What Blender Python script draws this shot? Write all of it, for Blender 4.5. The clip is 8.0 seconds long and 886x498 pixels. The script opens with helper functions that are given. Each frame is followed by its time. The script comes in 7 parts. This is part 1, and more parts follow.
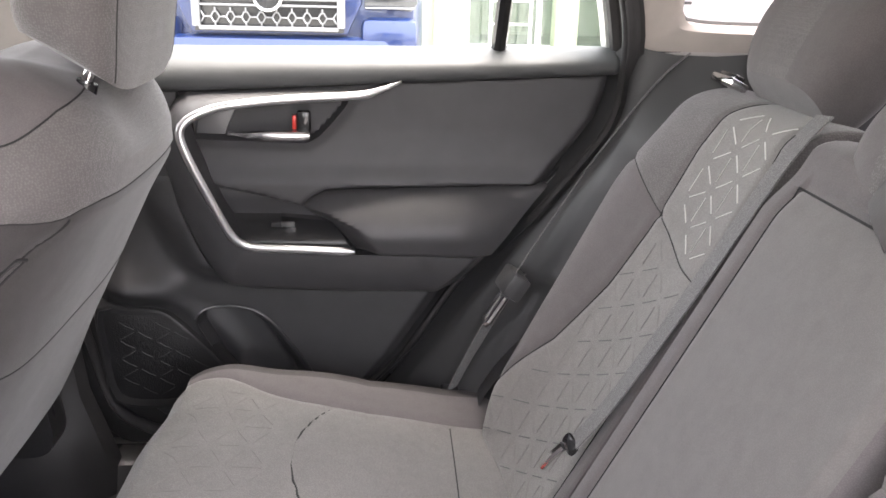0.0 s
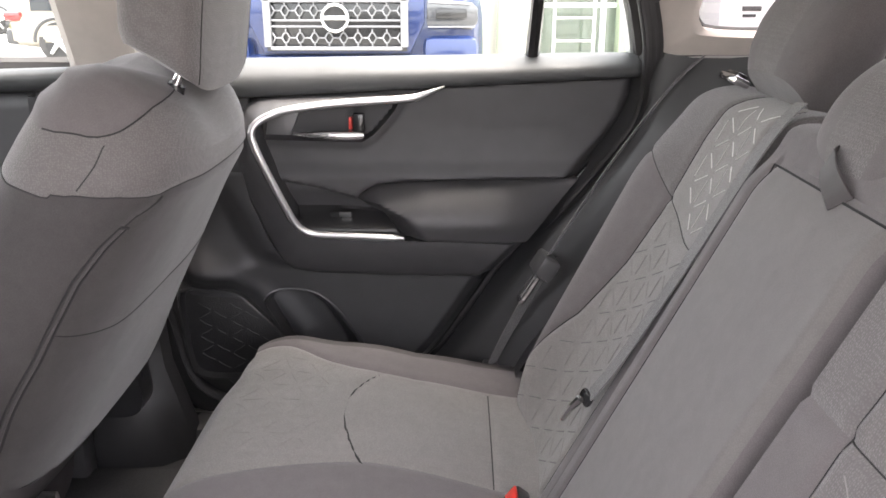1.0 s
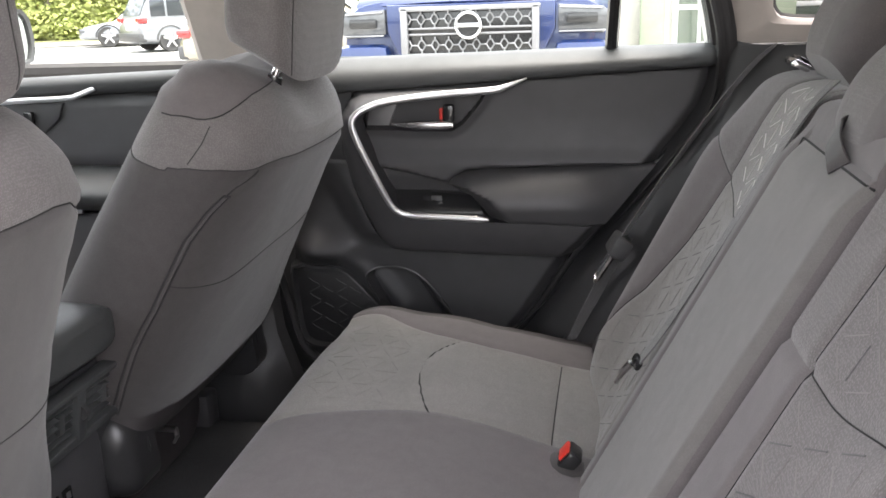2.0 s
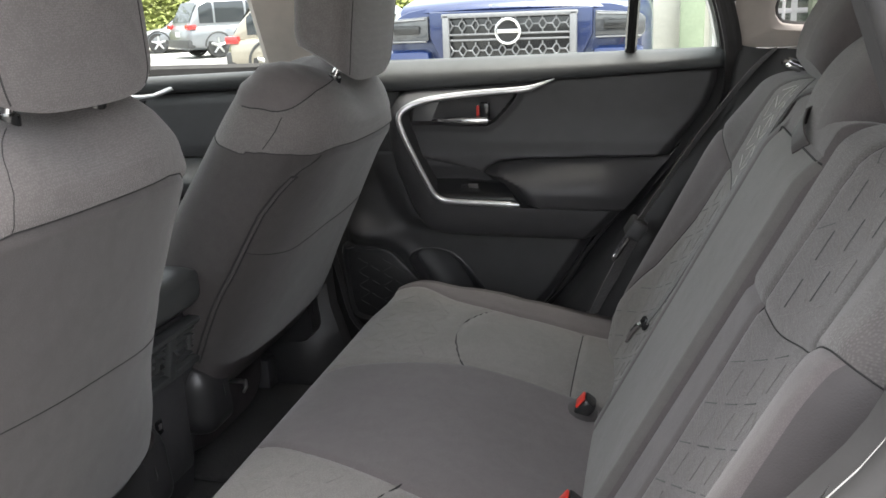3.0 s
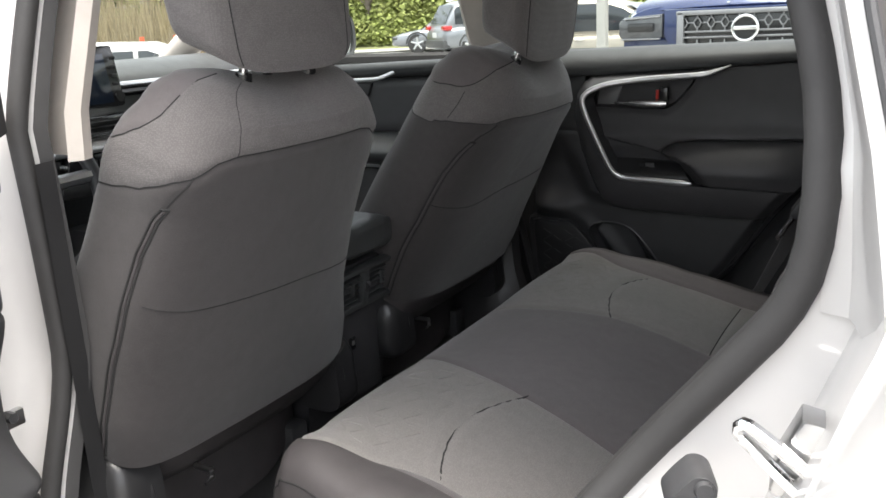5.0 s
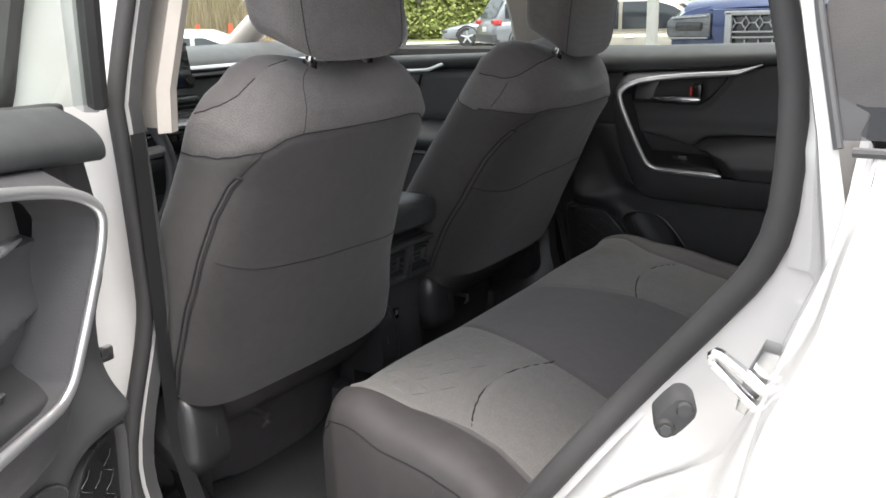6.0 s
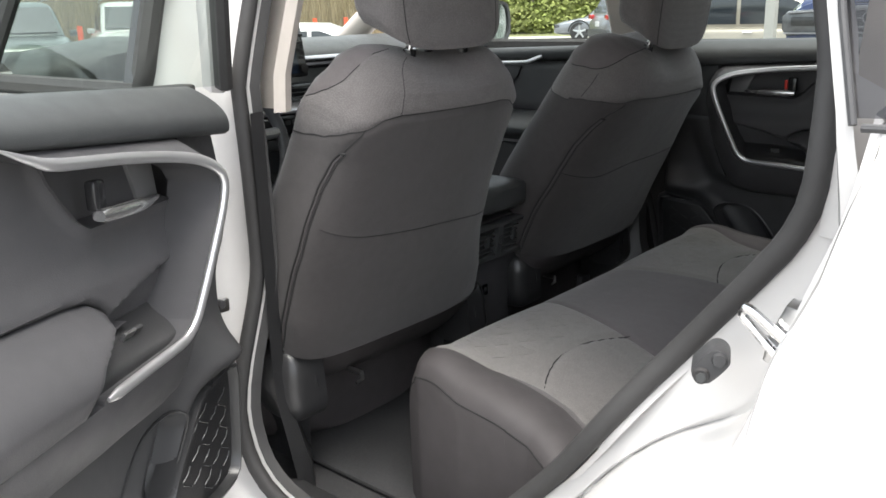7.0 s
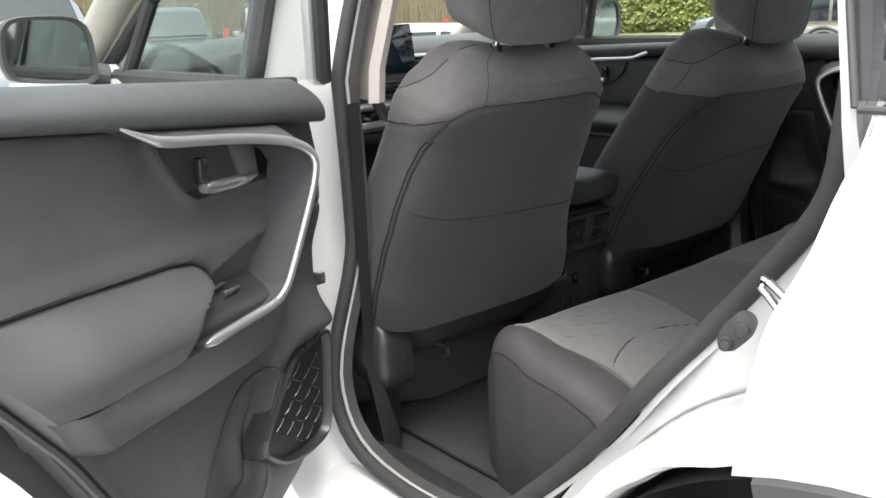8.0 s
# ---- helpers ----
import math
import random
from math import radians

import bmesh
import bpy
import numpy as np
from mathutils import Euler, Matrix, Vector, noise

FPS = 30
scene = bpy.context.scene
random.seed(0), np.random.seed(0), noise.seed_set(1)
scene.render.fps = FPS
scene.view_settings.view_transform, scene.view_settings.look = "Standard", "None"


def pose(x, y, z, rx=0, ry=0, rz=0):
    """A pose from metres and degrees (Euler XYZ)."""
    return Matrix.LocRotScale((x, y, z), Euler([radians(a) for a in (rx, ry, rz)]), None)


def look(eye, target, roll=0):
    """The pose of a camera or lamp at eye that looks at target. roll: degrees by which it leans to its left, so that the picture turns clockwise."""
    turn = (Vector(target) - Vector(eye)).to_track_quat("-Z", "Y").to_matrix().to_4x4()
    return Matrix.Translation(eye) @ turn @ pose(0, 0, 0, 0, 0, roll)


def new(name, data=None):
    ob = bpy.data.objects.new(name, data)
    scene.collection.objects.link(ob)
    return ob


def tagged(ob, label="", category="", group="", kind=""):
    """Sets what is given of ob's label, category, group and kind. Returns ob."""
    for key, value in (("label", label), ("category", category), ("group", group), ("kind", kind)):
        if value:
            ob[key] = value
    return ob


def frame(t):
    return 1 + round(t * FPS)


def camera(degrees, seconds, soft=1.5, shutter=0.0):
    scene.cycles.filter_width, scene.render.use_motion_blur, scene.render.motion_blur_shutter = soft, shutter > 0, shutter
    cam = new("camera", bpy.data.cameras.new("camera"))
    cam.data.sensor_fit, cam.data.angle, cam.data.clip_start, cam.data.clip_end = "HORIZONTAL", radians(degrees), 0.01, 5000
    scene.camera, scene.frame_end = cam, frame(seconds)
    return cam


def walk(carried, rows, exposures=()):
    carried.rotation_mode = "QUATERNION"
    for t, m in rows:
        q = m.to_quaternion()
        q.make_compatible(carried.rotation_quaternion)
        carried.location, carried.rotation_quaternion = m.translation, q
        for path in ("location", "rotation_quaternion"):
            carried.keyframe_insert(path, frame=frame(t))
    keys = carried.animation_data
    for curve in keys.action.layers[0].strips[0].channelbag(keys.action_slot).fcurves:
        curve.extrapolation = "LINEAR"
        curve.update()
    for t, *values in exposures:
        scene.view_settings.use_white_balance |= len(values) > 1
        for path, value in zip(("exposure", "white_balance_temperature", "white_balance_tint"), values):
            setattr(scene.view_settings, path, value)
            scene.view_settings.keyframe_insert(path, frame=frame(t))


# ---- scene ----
cam = camera(55.2, 8.0, soft=1.6)
PATH = [
    (0, (0.882, -0.645, 1.27), (1.004, 1.247, 0.633), 1.5),
    (0.5, (0.896, -0.75, 1.272), (0.974, 1.151, 0.656), 1.1),
    (1, (0.924, -0.814, 1.266), (0.886, 1.094, 0.669), 0.0),
    (1.5, (0.995, -0.877, 1.259), (0.739, 1.019, 0.678), -1.7),
    (2, (1.054, -0.937, 1.249), (0.673, 0.941, 0.677), -2.1),
    (2.2, (1.068, -0.968, 1.25), (0.647, 0.903, 0.682), -2.3),
    (3.3, (1.113, -1.192, 1.258), (0.632, 0.669, 0.705), -2.1),
    (3.5, (1.119, -1.21, 1.256), (0.63, 0.649, 0.704), -1.7),
    (4, (1.169, -1.248, 1.248), (0.513, 0.561, 0.703), -2.5),
    (4.5, (1.262, -1.286, 1.238), (0.409, 0.442, 0.7), -2.8),
    (5, (1.321, -1.314, 1.231), (0.329, 0.341, 0.702), -2.9),
    (5.2, (1.335, -1.331, 1.23), (0.323, 0.311, 0.701), -2.7),
    (6.3, (1.425, -1.473, 1.237), (0.331, 0.112, 0.696), -1.2),
    (6.5, (1.442, -1.495, 1.235), (0.331, 0.077, 0.694), -0.9),
    (7, (1.498, -1.51, 1.233), (0.228, -0.063, 0.689), -1.6),
    (7.5, (1.571, -1.511, 1.225), (0.182, -0.177, 0.686), -1.6),
    (8, (1.629, -1.527, 1.227), (0.148, -0.293, 0.693), -2.4),
]
walk(cam, [(t, look(eye, target, roll)) for t, eye, target, roll in PATH],
     exposures=[(0.0, 4.3, 6950, 18), (1.0, 4.08, 6950, 18), (2.0, 3.72, 6850, 15), (3.3, 2.9, 6750, 10), (5.0, 2.5, 6700, 10), (8.0, 2.24, 6550, 8)])

# ---- light ----
world = bpy.data.worlds.new("overcast_sky")
scene.world = world
world.use_nodes = True
wn = world.node_tree
sky = wn.nodes.new("ShaderNodeTexSky")
sky.sky_type, sky.sun_disc = "NISHITA", False
sky.sun_elevation, sky.sun_rotation = radians(81), radians(113)
sky.air_density, sky.dust_density = 1.0, 4.0
wn.nodes["Background"].inputs["Strength"].default_value = 0.15
veil = wn.nodes.new("ShaderNodeHueSaturation")
veil.inputs["Saturation"].default_value = 0.30
wn.links.new(sky.outputs[0], veil.inputs["Color"])
wn.links.new(veil.outputs[0], wn.nodes["Background"].inputs["Color"])
sun = new("sun", bpy.data.lights.new("sun", "SUN"))
sun.data.energy, sun.data.angle, sun.data.color = 0.95, radians(40), (1.0, 0.96, 0.9)
sun.matrix_world = look((0, 0, 0), (-0.14, 0.06, -0.985))

# ---- materials ----
def mat(name, color, rough=0.6, metal=0.0, vary=0.12, scale=30.0, bump=0.0, bump_scale=400.0, dirt=0.0,
        spec=0.5, coat=0.0, second=None, second_scale=6.0):
    """A principled surface with grain at two scales, in object metres."""
    m = bpy.data.materials.new(name)
    m.use_nodes = True
    n, l = m.node_tree.nodes, m.node_tree.links
    b = n["Principled BSDF"]
    co = n.new("ShaderNodeTexCoord")
    n1, n2 = n.new("ShaderNodeTexNoise"), n.new("ShaderNodeTexNoise")
    n1.inputs["Scale"].default_value, n2.inputs["Scale"].default_value = scale, second_scale
    n1.inputs["Detail"].default_value = 5
    for a in (n1, n2):
        l.new(co.outputs["Object"], a.inputs["Vector"])
    mix = n.new("ShaderNodeMix")
    mix.data_type = "RGBA"
    c2 = second or tuple(c * (1 - vary) for c in color)
    mix.inputs[6].default_value = (*[min(1, c * (1 + vary * 0.6)) for c in color], 1)
    mix.inputs[7].default_value = (*c2, 1)
    add = n.new("ShaderNodeMath")
    add.operation = "MULTIPLY_ADD"
    l.new(n1.outputs[0], add.inputs[0])
    add.inputs[1].default_value = 0.5
    half = n.new("ShaderNodeMath")
    half.operation = "MULTIPLY"
    half.inputs[1].default_value = 0.5
    l.new(n2.outputs[0], half.inputs[0])
    l.new(half.outputs[0], add.inputs[2])
    ramp = n.new("ShaderNodeMapRange")
    ramp.inputs[1].default_value, ramp.inputs[2].default_value = 0.3, 0.7
    l.new(add.outputs[0], ramp.inputs[0])
    l.new(ramp.outputs[0], mix.inputs[0])
    l.new(mix.outputs[2], b.inputs["Base Color"])
    b.inputs["Metallic"].default_value = metal
    b.inputs["Specular IOR Level"].default_value = spec
    b.inputs["Coat Weight"].default_value = coat
    b.inputs["Coat Roughness"].default_value = 0.05
    rr = n.new("ShaderNodeMapRange")
    rr.inputs[3].default_value, rr.inputs[4].default_value = max(0, rough - 0.07), min(1, rough + 0.07)
    l.new(n1.outputs[0], rr.inputs[0])
    l.new(rr.outputs[0], b.inputs["Roughness"])
    if bump:
        nb = n.new("ShaderNodeTexNoise")
        nb.inputs["Scale"].default_value, nb.inputs["Detail"].default_value = bump_scale, 2
        l.new(co.outputs["Object"], nb.inputs["Vector"])
        bp = n.new("ShaderNodeBump")
        bp.inputs["Strength"].default_value, bp.inputs["Distance"].default_value = bump, 0.001
        l.new(nb.outputs[0], bp.inputs["Height"])
        l.new(bp.outputs[0], b.inputs["Normal"])
    return m


def woven(name, color, pitch, depth, fleck=0.25, rough=0.9, axes=(1, 1, 1), stray=0.9):
    """Cloth: two crossed thread waves, flecked yarn, soft sheen."""
    m = mat(name, color, rough, vary=0.10, scale=60, second_scale=5, spec=0.25)
    n, l = m.node_tree.nodes, m.node_tree.links
    b = n["Principled BSDF"]
    co = n.new("ShaderNodeTexCoord")
    v = n.new("ShaderNodeTexVoronoi")
    v.inputs["Scale"].default_value = 1.0 / pitch
    v.inputs["Randomness"].default_value = stray
    mp = n.new("ShaderNodeMapping")
    mp.inputs["Scale"].default_value = axes
    l.new(co.outputs["Object"], mp.inputs[0])
    l.new(mp.outputs[0], v.inputs["Vector"])
    old = b.inputs["Base Color"].links[0].from_socket
    mul = n.new("ShaderNodeMix")
    mul.data_type, mul.blend_type = "RGBA", "MULTIPLY"
    mul.inputs[0].default_value = fleck
    cr = n.new("ShaderNodeMapRange")
    cr.inputs[1].default_value, cr.inputs[2].default_value = 0.1, 0.6
    cr.inputs[3].default_value, cr.inputs[4].default_value = 1.0, 0.0
    l.new(v.outputs["Distance"], cr.inputs[0])
    l.new(old, mul.inputs[6])
    l.new(cr.outputs[0], mul.inputs[7])
    l.new(mul.outputs[2], b.inputs["Base Color"])
    bp = n.new("ShaderNodeBump")
    bp.inputs["Strength"].default_value, bp.inputs["Distance"].default_value = depth, 0.001
    l.new(cr.outputs[0], bp.inputs["Height"])
    big = n.new("ShaderNodeTexNoise")
    big.inputs["Scale"].default_value = 9
    l.new(co.outputs["Object"], big.inputs["Vector"])
    b2 = n.new("ShaderNodeBump")
    b2.inputs["Strength"].default_value, b2.inputs["Distance"].default_value = 0.25, 0.012
    l.new(big.outputs[0], b2.inputs["Height"])
    l.new(b2.outputs[0], bp.inputs["Normal"])
    l.new(bp.outputs[0], b.inputs["Normal"])
    b.inputs["Sheen Weight"].default_value = 0.25
    b.inputs["Sheen Roughness"].default_value = 0.5
    return m


def glass(name, color=(1, 1, 1), rough=0.0, clear=0.9):
    """Thin pane: mostly clear, with a real reflection on top."""
    m = bpy.data.materials.new(name)
    m.use_nodes = True
    n, l = m.node_tree.nodes, m.node_tree.links
    out = n["Material Output"]
    n.remove(n["Principled BSDF"])
    tr, gl, mx, lw, fr = (n.new(k) for k in ("ShaderNodeBsdfTransparent", "ShaderNodeBsdfGlossy", "ShaderNodeMixShader", "ShaderNodeLayerWeight", "ShaderNodeMath"))
    pw = n.new("ShaderNodeMath")
    pw.operation, fr.operation = "POWER", "MULTIPLY_ADD"
    lw.inputs[0].default_value, pw.inputs[1].default_value = 0.5, 5.0
    fr.inputs[1].default_value, fr.inputs[2].default_value = 0.9, 0.05
    l.new(lw.outputs["Facing"], pw.inputs[0])
    l.new(pw.outputs[0], fr.inputs[0])
    tr.inputs[0].default_value = (*[c * clear for c in color], 1)
    gl.inputs["Roughness"].default_value = rough
    l.new(fr.outputs[0], mx.inputs[0])
    l.new(tr.outputs[0], mx.inputs[1])
    l.new(gl.outputs[0], mx.inputs[2])
    l.new(mx.outputs[0], out.inputs[0])
    return m


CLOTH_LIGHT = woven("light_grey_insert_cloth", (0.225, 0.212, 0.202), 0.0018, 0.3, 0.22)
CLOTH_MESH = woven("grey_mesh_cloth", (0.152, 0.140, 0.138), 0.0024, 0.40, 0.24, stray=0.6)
CLOTH_DARK = woven("dark_grey_smooth_cloth", (0.135, 0.121, 0.122), 0.0012, 0.15, 0.2)
CLOTH_SIDE = mat("charcoal_smooth_bolster", (0.066, 0.060, 0.061), 0.6, bump=0.3, bump_scale=600, spec=0.35)
CLOTH_MID = woven("grey_plain_cloth", (0.152, 0.143, 0.138), 0.0012, 0.15, 0.15)
CLOTH_BACK = woven("charcoal_seat_back_cloth", (0.060, 0.055, 0.055), 0.0012, 0.15, 0.2)
THREAD = mat("dark_seam_thread", (0.02, 0.02, 0.02), 0.9)
STITCH = mat("pale_stitching", (0.55, 0.53, 0.50), 0.4)
STITCH_SOFT = mat("grey_stitching", (0.21, 0.20, 0.19), 0.8)
STITCH_DARK = mat("grey_pressed_stitching", (0.10, 0.10, 0.10), 0.8)
PLASTIC = mat("black_grained_plastic", (0.052, 0.052, 0.054), 0.5, bump=0.25, bump_scale=900, spec=0.45)
PLASTIC_SOFT = mat("soft_black_door_trim", (0.064, 0.063, 0.066), 0.47, bump=0.3, bump_scale=700, spec=0.4)
PLASTIC_GREY = mat("charcoal_soft_trim", (0.060, 0.063, 0.064), 0.48, bump=0.3, bump_scale=700, spec=0.4)
GLOSS = mat("gloss_black_plastic", (0.022, 0.022, 0.023), 0.15)
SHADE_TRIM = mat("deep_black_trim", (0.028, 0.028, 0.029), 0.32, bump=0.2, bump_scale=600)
RUBBER = mat("black_rubber_seal", (0.034, 0.033, 0.033), 0.7, bump=0.2, bump_scale=300)
SILVER = mat("satin_silver_trim", (0.68, 0.68, 0.69), 0.30, metal=0.85, vary=0.03, scale=2.0, second_scale=0.7)
CHROME = mat("bright_chrome", (0.8, 0.8, 0.8), 0.12, metal=1.0, vary=0.03)
STEEL = mat("zinc_steel", (0.55, 0.55, 0.55), 0.3, metal=1.0)
PAINT = mat("white_body_paint", (0.54, 0.53, 0.52), 0.35, vary=0.02, coat=0.6, spec=0.5)
BEIGE = mat("light_grey_pillar_trim", (0.46, 0.42, 0.38), 0.7, bump=0.2, bump_scale=600)
HEADLINER = mat("light_grey_headliner", (0.62, 0.59, 0.56), 0.95, bump=0.5, bump_scale=800)
CARPET = mat("black_carpet", (0.038, 0.038, 0.039), 0.95, bump=1.0, bump_scale=900, vary=0.4, scale=300)
WEBBING = woven("black_belt_webbing", (0.19, 0.183, 0.183), 0.0016, 0.5, 0.35)
RED = mat("red_button_plastic", (0.75, 0.045, 0.03), 0.35)
GLASS = glass("window_glass", (0.88, 0.94, 0.90), clear=0.84)
PRIVACY = glass("privacy_glass", (0.36, 0.36, 0.37), clear=0.9)
MIRROR = mat("mirror_glass", (0.55, 0.58, 0.57), 0.02, metal=1.0, vary=0.0)

# ---- mesh helpers ----
def smooth01(a, b, x):
    t = min(1.0, max(0.0, (x - a) / (b - a)))
    return t * t * (3 - 2 * t)


def curve(points, closed=False, step=0.01):
    """A smooth line through the points, about one step apart."""
    p = [Vector(q) for q in points]
    n, out = len(p), []
    for i in range(n if closed else n - 1):
        a, b, c, d = (p[(i + k) % n] if closed else p[min(max(i + k, 0), n - 1)] for k in (-1, 0, 1, 2))
        m = max(2, int((c - b).length / step))
        for k in range(m):
            t = k / m
            out.append(0.5 * ((2 * b) + (c - a) * t + (2 * a - 5 * b + 4 * c - d) * t * t + (3 * b - a - 3 * c + d) * t ** 3))
    if not closed:
        out.append(p[-1])
    return out


def interp(table, x):
    """Smooth reading of a table of (x, value)."""
    if x <= table[0][0]:
        return table[0][1]
    for (a, va), (b, vb) in zip(table, table[1:]):
        if x <= b:
            t = (x - a) / (b - a)
            return va + (vb - va) * t
    return table[-1][1]


BASE = {}


def thing(name, base, label, category, group="", kind=""):
    ob = new(name)
    ob.empty_display_size = 0.1
    ob.location = base
    BASE[ob.name] = Vector(base)
    return tagged(ob, label, category, group, kind)


class Geo:
    """Collects faces in world metres, then becomes one mesh."""

    def __init__(self):
        self.v, self.f, self.m = [], [], []

    def add(self, verts, faces, m=0):
        o = len(self.v)
        self.v += [Vector(p) for p in verts]
        self.f += [tuple(i + o for i in f) for f in faces]
        self.m += [m] * len(faces)
        return self

    def grid(self, rows, closed=False, m=0, flip=False):
        nr, nc = len(rows), len(rows[0])
        vs = [p for r in rows for p in r]
        fs = []
        for i in range(nr - 1):
            for j in range(nc if closed else nc - 1):
                k = (j + 1) % nc
                q = (i * nc + j, i * nc + k, (i + 1) * nc + k, (i + 1) * nc + j)
                fs.append(q[::-1] if flip else q)
        return self.add(vs, fs, m)

    def loft(self, rows, m=0, caps=True, flip=False):
        """Closed sections, joined; caps close the ends."""
        self.grid(rows, True, m, flip)
        if caps:
            n = len(rows[0])
            o = len(self.v) - n * len(rows)
            a = tuple(range(o, o + n))
            b = tuple(range(o + n * (len(rows) - 1), o + n * len(rows)))
            self.f += [a[::-1] if not flip else a, b if not flip else b[::-1]]
            self.m += [m, m]
        return self

    def tube(self, path, r, n=8, closed=False, m=0, flat=1.0, up=None):
        """A round (or flattened) bar along a path."""
        path = [Vector(p) for p in path]
        rows, k = [], len(path)
        prev = None
        for i, p in enumerate(path):
            a = path[(i - 1) % k] if closed else path[max(i - 1, 0)]
            b = path[(i + 1) % k] if closed else path[min(i + 1, k - 1)]
            t = (b - a).normalized()
            if up is not None:
                s = Vector(up).cross(t)
            elif prev is None:
                s = t.orthogonal()
            else:
                s = prev - t * prev.dot(t)
            s = s.normalized() if s.length > 1e-6 else t.orthogonal().normalized()
            w = t.cross(s)
            prev = s
            rr = r[i] if isinstance(r, (list, tuple)) else r
            rows.append([p + s * math.cos(c) * rr + w * math.sin(c) * rr * flat for c in (2 * math.pi * j / n for j in range(n))])
        if closed:
            rows.append(rows[0])
        return self.loft(rows, m, caps=not closed)

    def ribbon(self, path, sides, width, thick, m=0):
        """A flat band along a path; sides: its width direction at each point."""
        rows = []
        path = [Vector(p) for p in path]
        for i, p in enumerate(path):
            t = (path[min(i + 1, len(path) - 1)] - path[max(i - 1, 0)]).normalized()
            s = Vector(sides[i]) if isinstance(sides, list) else Vector(sides)
            s = (s - t * s.dot(t)).normalized()
            n = t.cross(s)
            h, k = s * width / 2, n * thick / 2
            e = s * thick * 0.4
            rows.append([p - h + e + k, p + h - e + k, p + h, p + h - e - k, p - h + e - k, p - h])
        return self.loft(rows, m)

    def box(self, c, size, bevel=0.0, turn=None, m=0, seg=2):
        bm = bmesh.new()
        bmesh.ops.create_cube(bm, size=1.0)
        bmesh.ops.scale(bm, vec=size, verts=bm.verts)
        if bevel:
            bmesh.ops.bevel(bm, geom=bm.edges[:], offset=bevel, segments=seg, profile=0.5, affect="EDGES")
        mx = Matrix.Translation(c) @ (turn.to_4x4() if turn is not None else Matrix())
        bm.verts.index_update()
        self.add([mx @ v.co for v in bm.verts], [tuple(v.index for v in f.verts) for f in bm.faces], m)
        bm.free()
        return self

    def prism(self, outline, off, bevel=0.0, m=0, seg=2):
        """A flat outline pushed along off, its front edge rounded."""
        bm = bmesh.new()
        a = [bm.verts.new(p) for p in outline]
        b = [bm.verts.new(Vector(p) + Vector(off)) for p in outline]
        n = len(a)
        bm.faces.new(a[::-1])
        top = bm.faces.new(b)
        for i in range(n):
            bm.faces.new((a[i], a[(i + 1) % n], b[(i + 1) % n], b[i]))
        if bevel:
            bmesh.ops.bevel(bm, geom=list(top.edges), offset=bevel, segments=seg, profile=0.5, affect="EDGES")
        bmesh.ops.recalc_face_normals(bm, faces=bm.faces[:])
        bm.verts.index_update()
        self.add([v.co.copy() for v in bm.verts], [tuple(v.index for v in f.verts) for f in bm.faces], m)
        bm.free()
        return self

    def mirrored(self, side):
        if side < 0:
            self.v = [Vector((p.x, -p.y, p.z)) for p in self.v]
            self.f = [f[::-1] for f in self.f]
        return self


def part(name, geo, material, parent=None, label="", sharp=40, kind="", fix=True):
    """Links collected faces as one mesh, under a thing or a part."""
    base = BASE.get(parent.name, Vector()) if parent else Vector()
    me = bpy.data.meshes.new(name)
    me.from_pydata([p - base for p in geo.v], [], geo.f)
    for mm in material if isinstance(material, (list, tuple)) else [material]:
        me.materials.append(mm)
    me.polygons.foreach_set("material_index", geo.m)
    me.polygons.foreach_set("use_smooth", [True] * len(geo.f))
    if fix:
        bm = bmesh.new()
        bm.from_mesh(me)
        bmesh.ops.remove_doubles(bm, verts=bm.verts[:], dist=0.00005)
        bmesh.ops.recalc_face_normals(bm, faces=bm.faces[:])
        bm.to_mesh(me)
        bm.free()
    me.set_sharp_from_angle(angle=radians(sharp))
    ob = new(name, me)
    if parent:
        ob.parent = parent
        BASE[ob.name] = base
    return tagged(ob, label, kind=kind)


class Surf:
    """A sheet over (u, v) that can be cut along lines where a function is zero."""

    def __init__(self, fn, us, vs, faces=None, uv=None):
        self.fn = fn
        if uv is None:
            uv = [(u, v) for v in vs for u in us]
            n = len(us)
            faces = [(j * n + i, j * n + i + 1, (j + 1) * n + i + 1, (j + 1) * n + i) for j in range(len(vs) - 1) for i in range(n - 1)]
        self.uv, self.faces = uv, faces

    def cut(self, g):
        val = [g(u, v) for u, v in self.uv]
        uv = list(self.uv)
        val = [1e-7 if abs(x) < 1e-7 else x for x in val]
        made, pos, neg = {}, [], []
        for f in self.faces:
            s = [val[i] > 0 for i in f]
            if all(s):
                pos.append(f)
            elif not any(s):
                neg.append(f)
            else:
                a, b = [], []
                for k, i in enumerate(f):
                    j = f[(k + 1) % len(f)]
                    (a if val[i] > 0 else b).append(i)
                    if (val[i] > 0) != (val[j] > 0):
                        key = (min(i, j), max(i, j))
                        if key not in made:
                            t = val[i] / (val[i] - val[j])
                            made[key] = len(uv)
                            uv.append((uv[i][0] + (uv[j][0] - uv[i][0]) * t, uv[i][1] + (uv[j][1] - uv[i][1]) * t))
                        a.append(made[key])
                        b.append(made[key])
                if len(a) > 2:
                    pos.append(tuple(a))
                if len(b) > 2:
                    neg.append(tuple(b))
        return Surf(self.fn, 0, 0, pos, uv), Surf(self.fn, 0, 0, neg, uv)

    def geo(self, flip=False):
        used = sorted({i for f in self.faces for i in f})
        at = {i: k for k, i in enumerate(used)}
        g = Geo()
        g.add([self.fn(*self.uv[i]) for i in used], [tuple(at[i] for i in (f[::-1] if flip else f)) for f in self.faces])
        return g


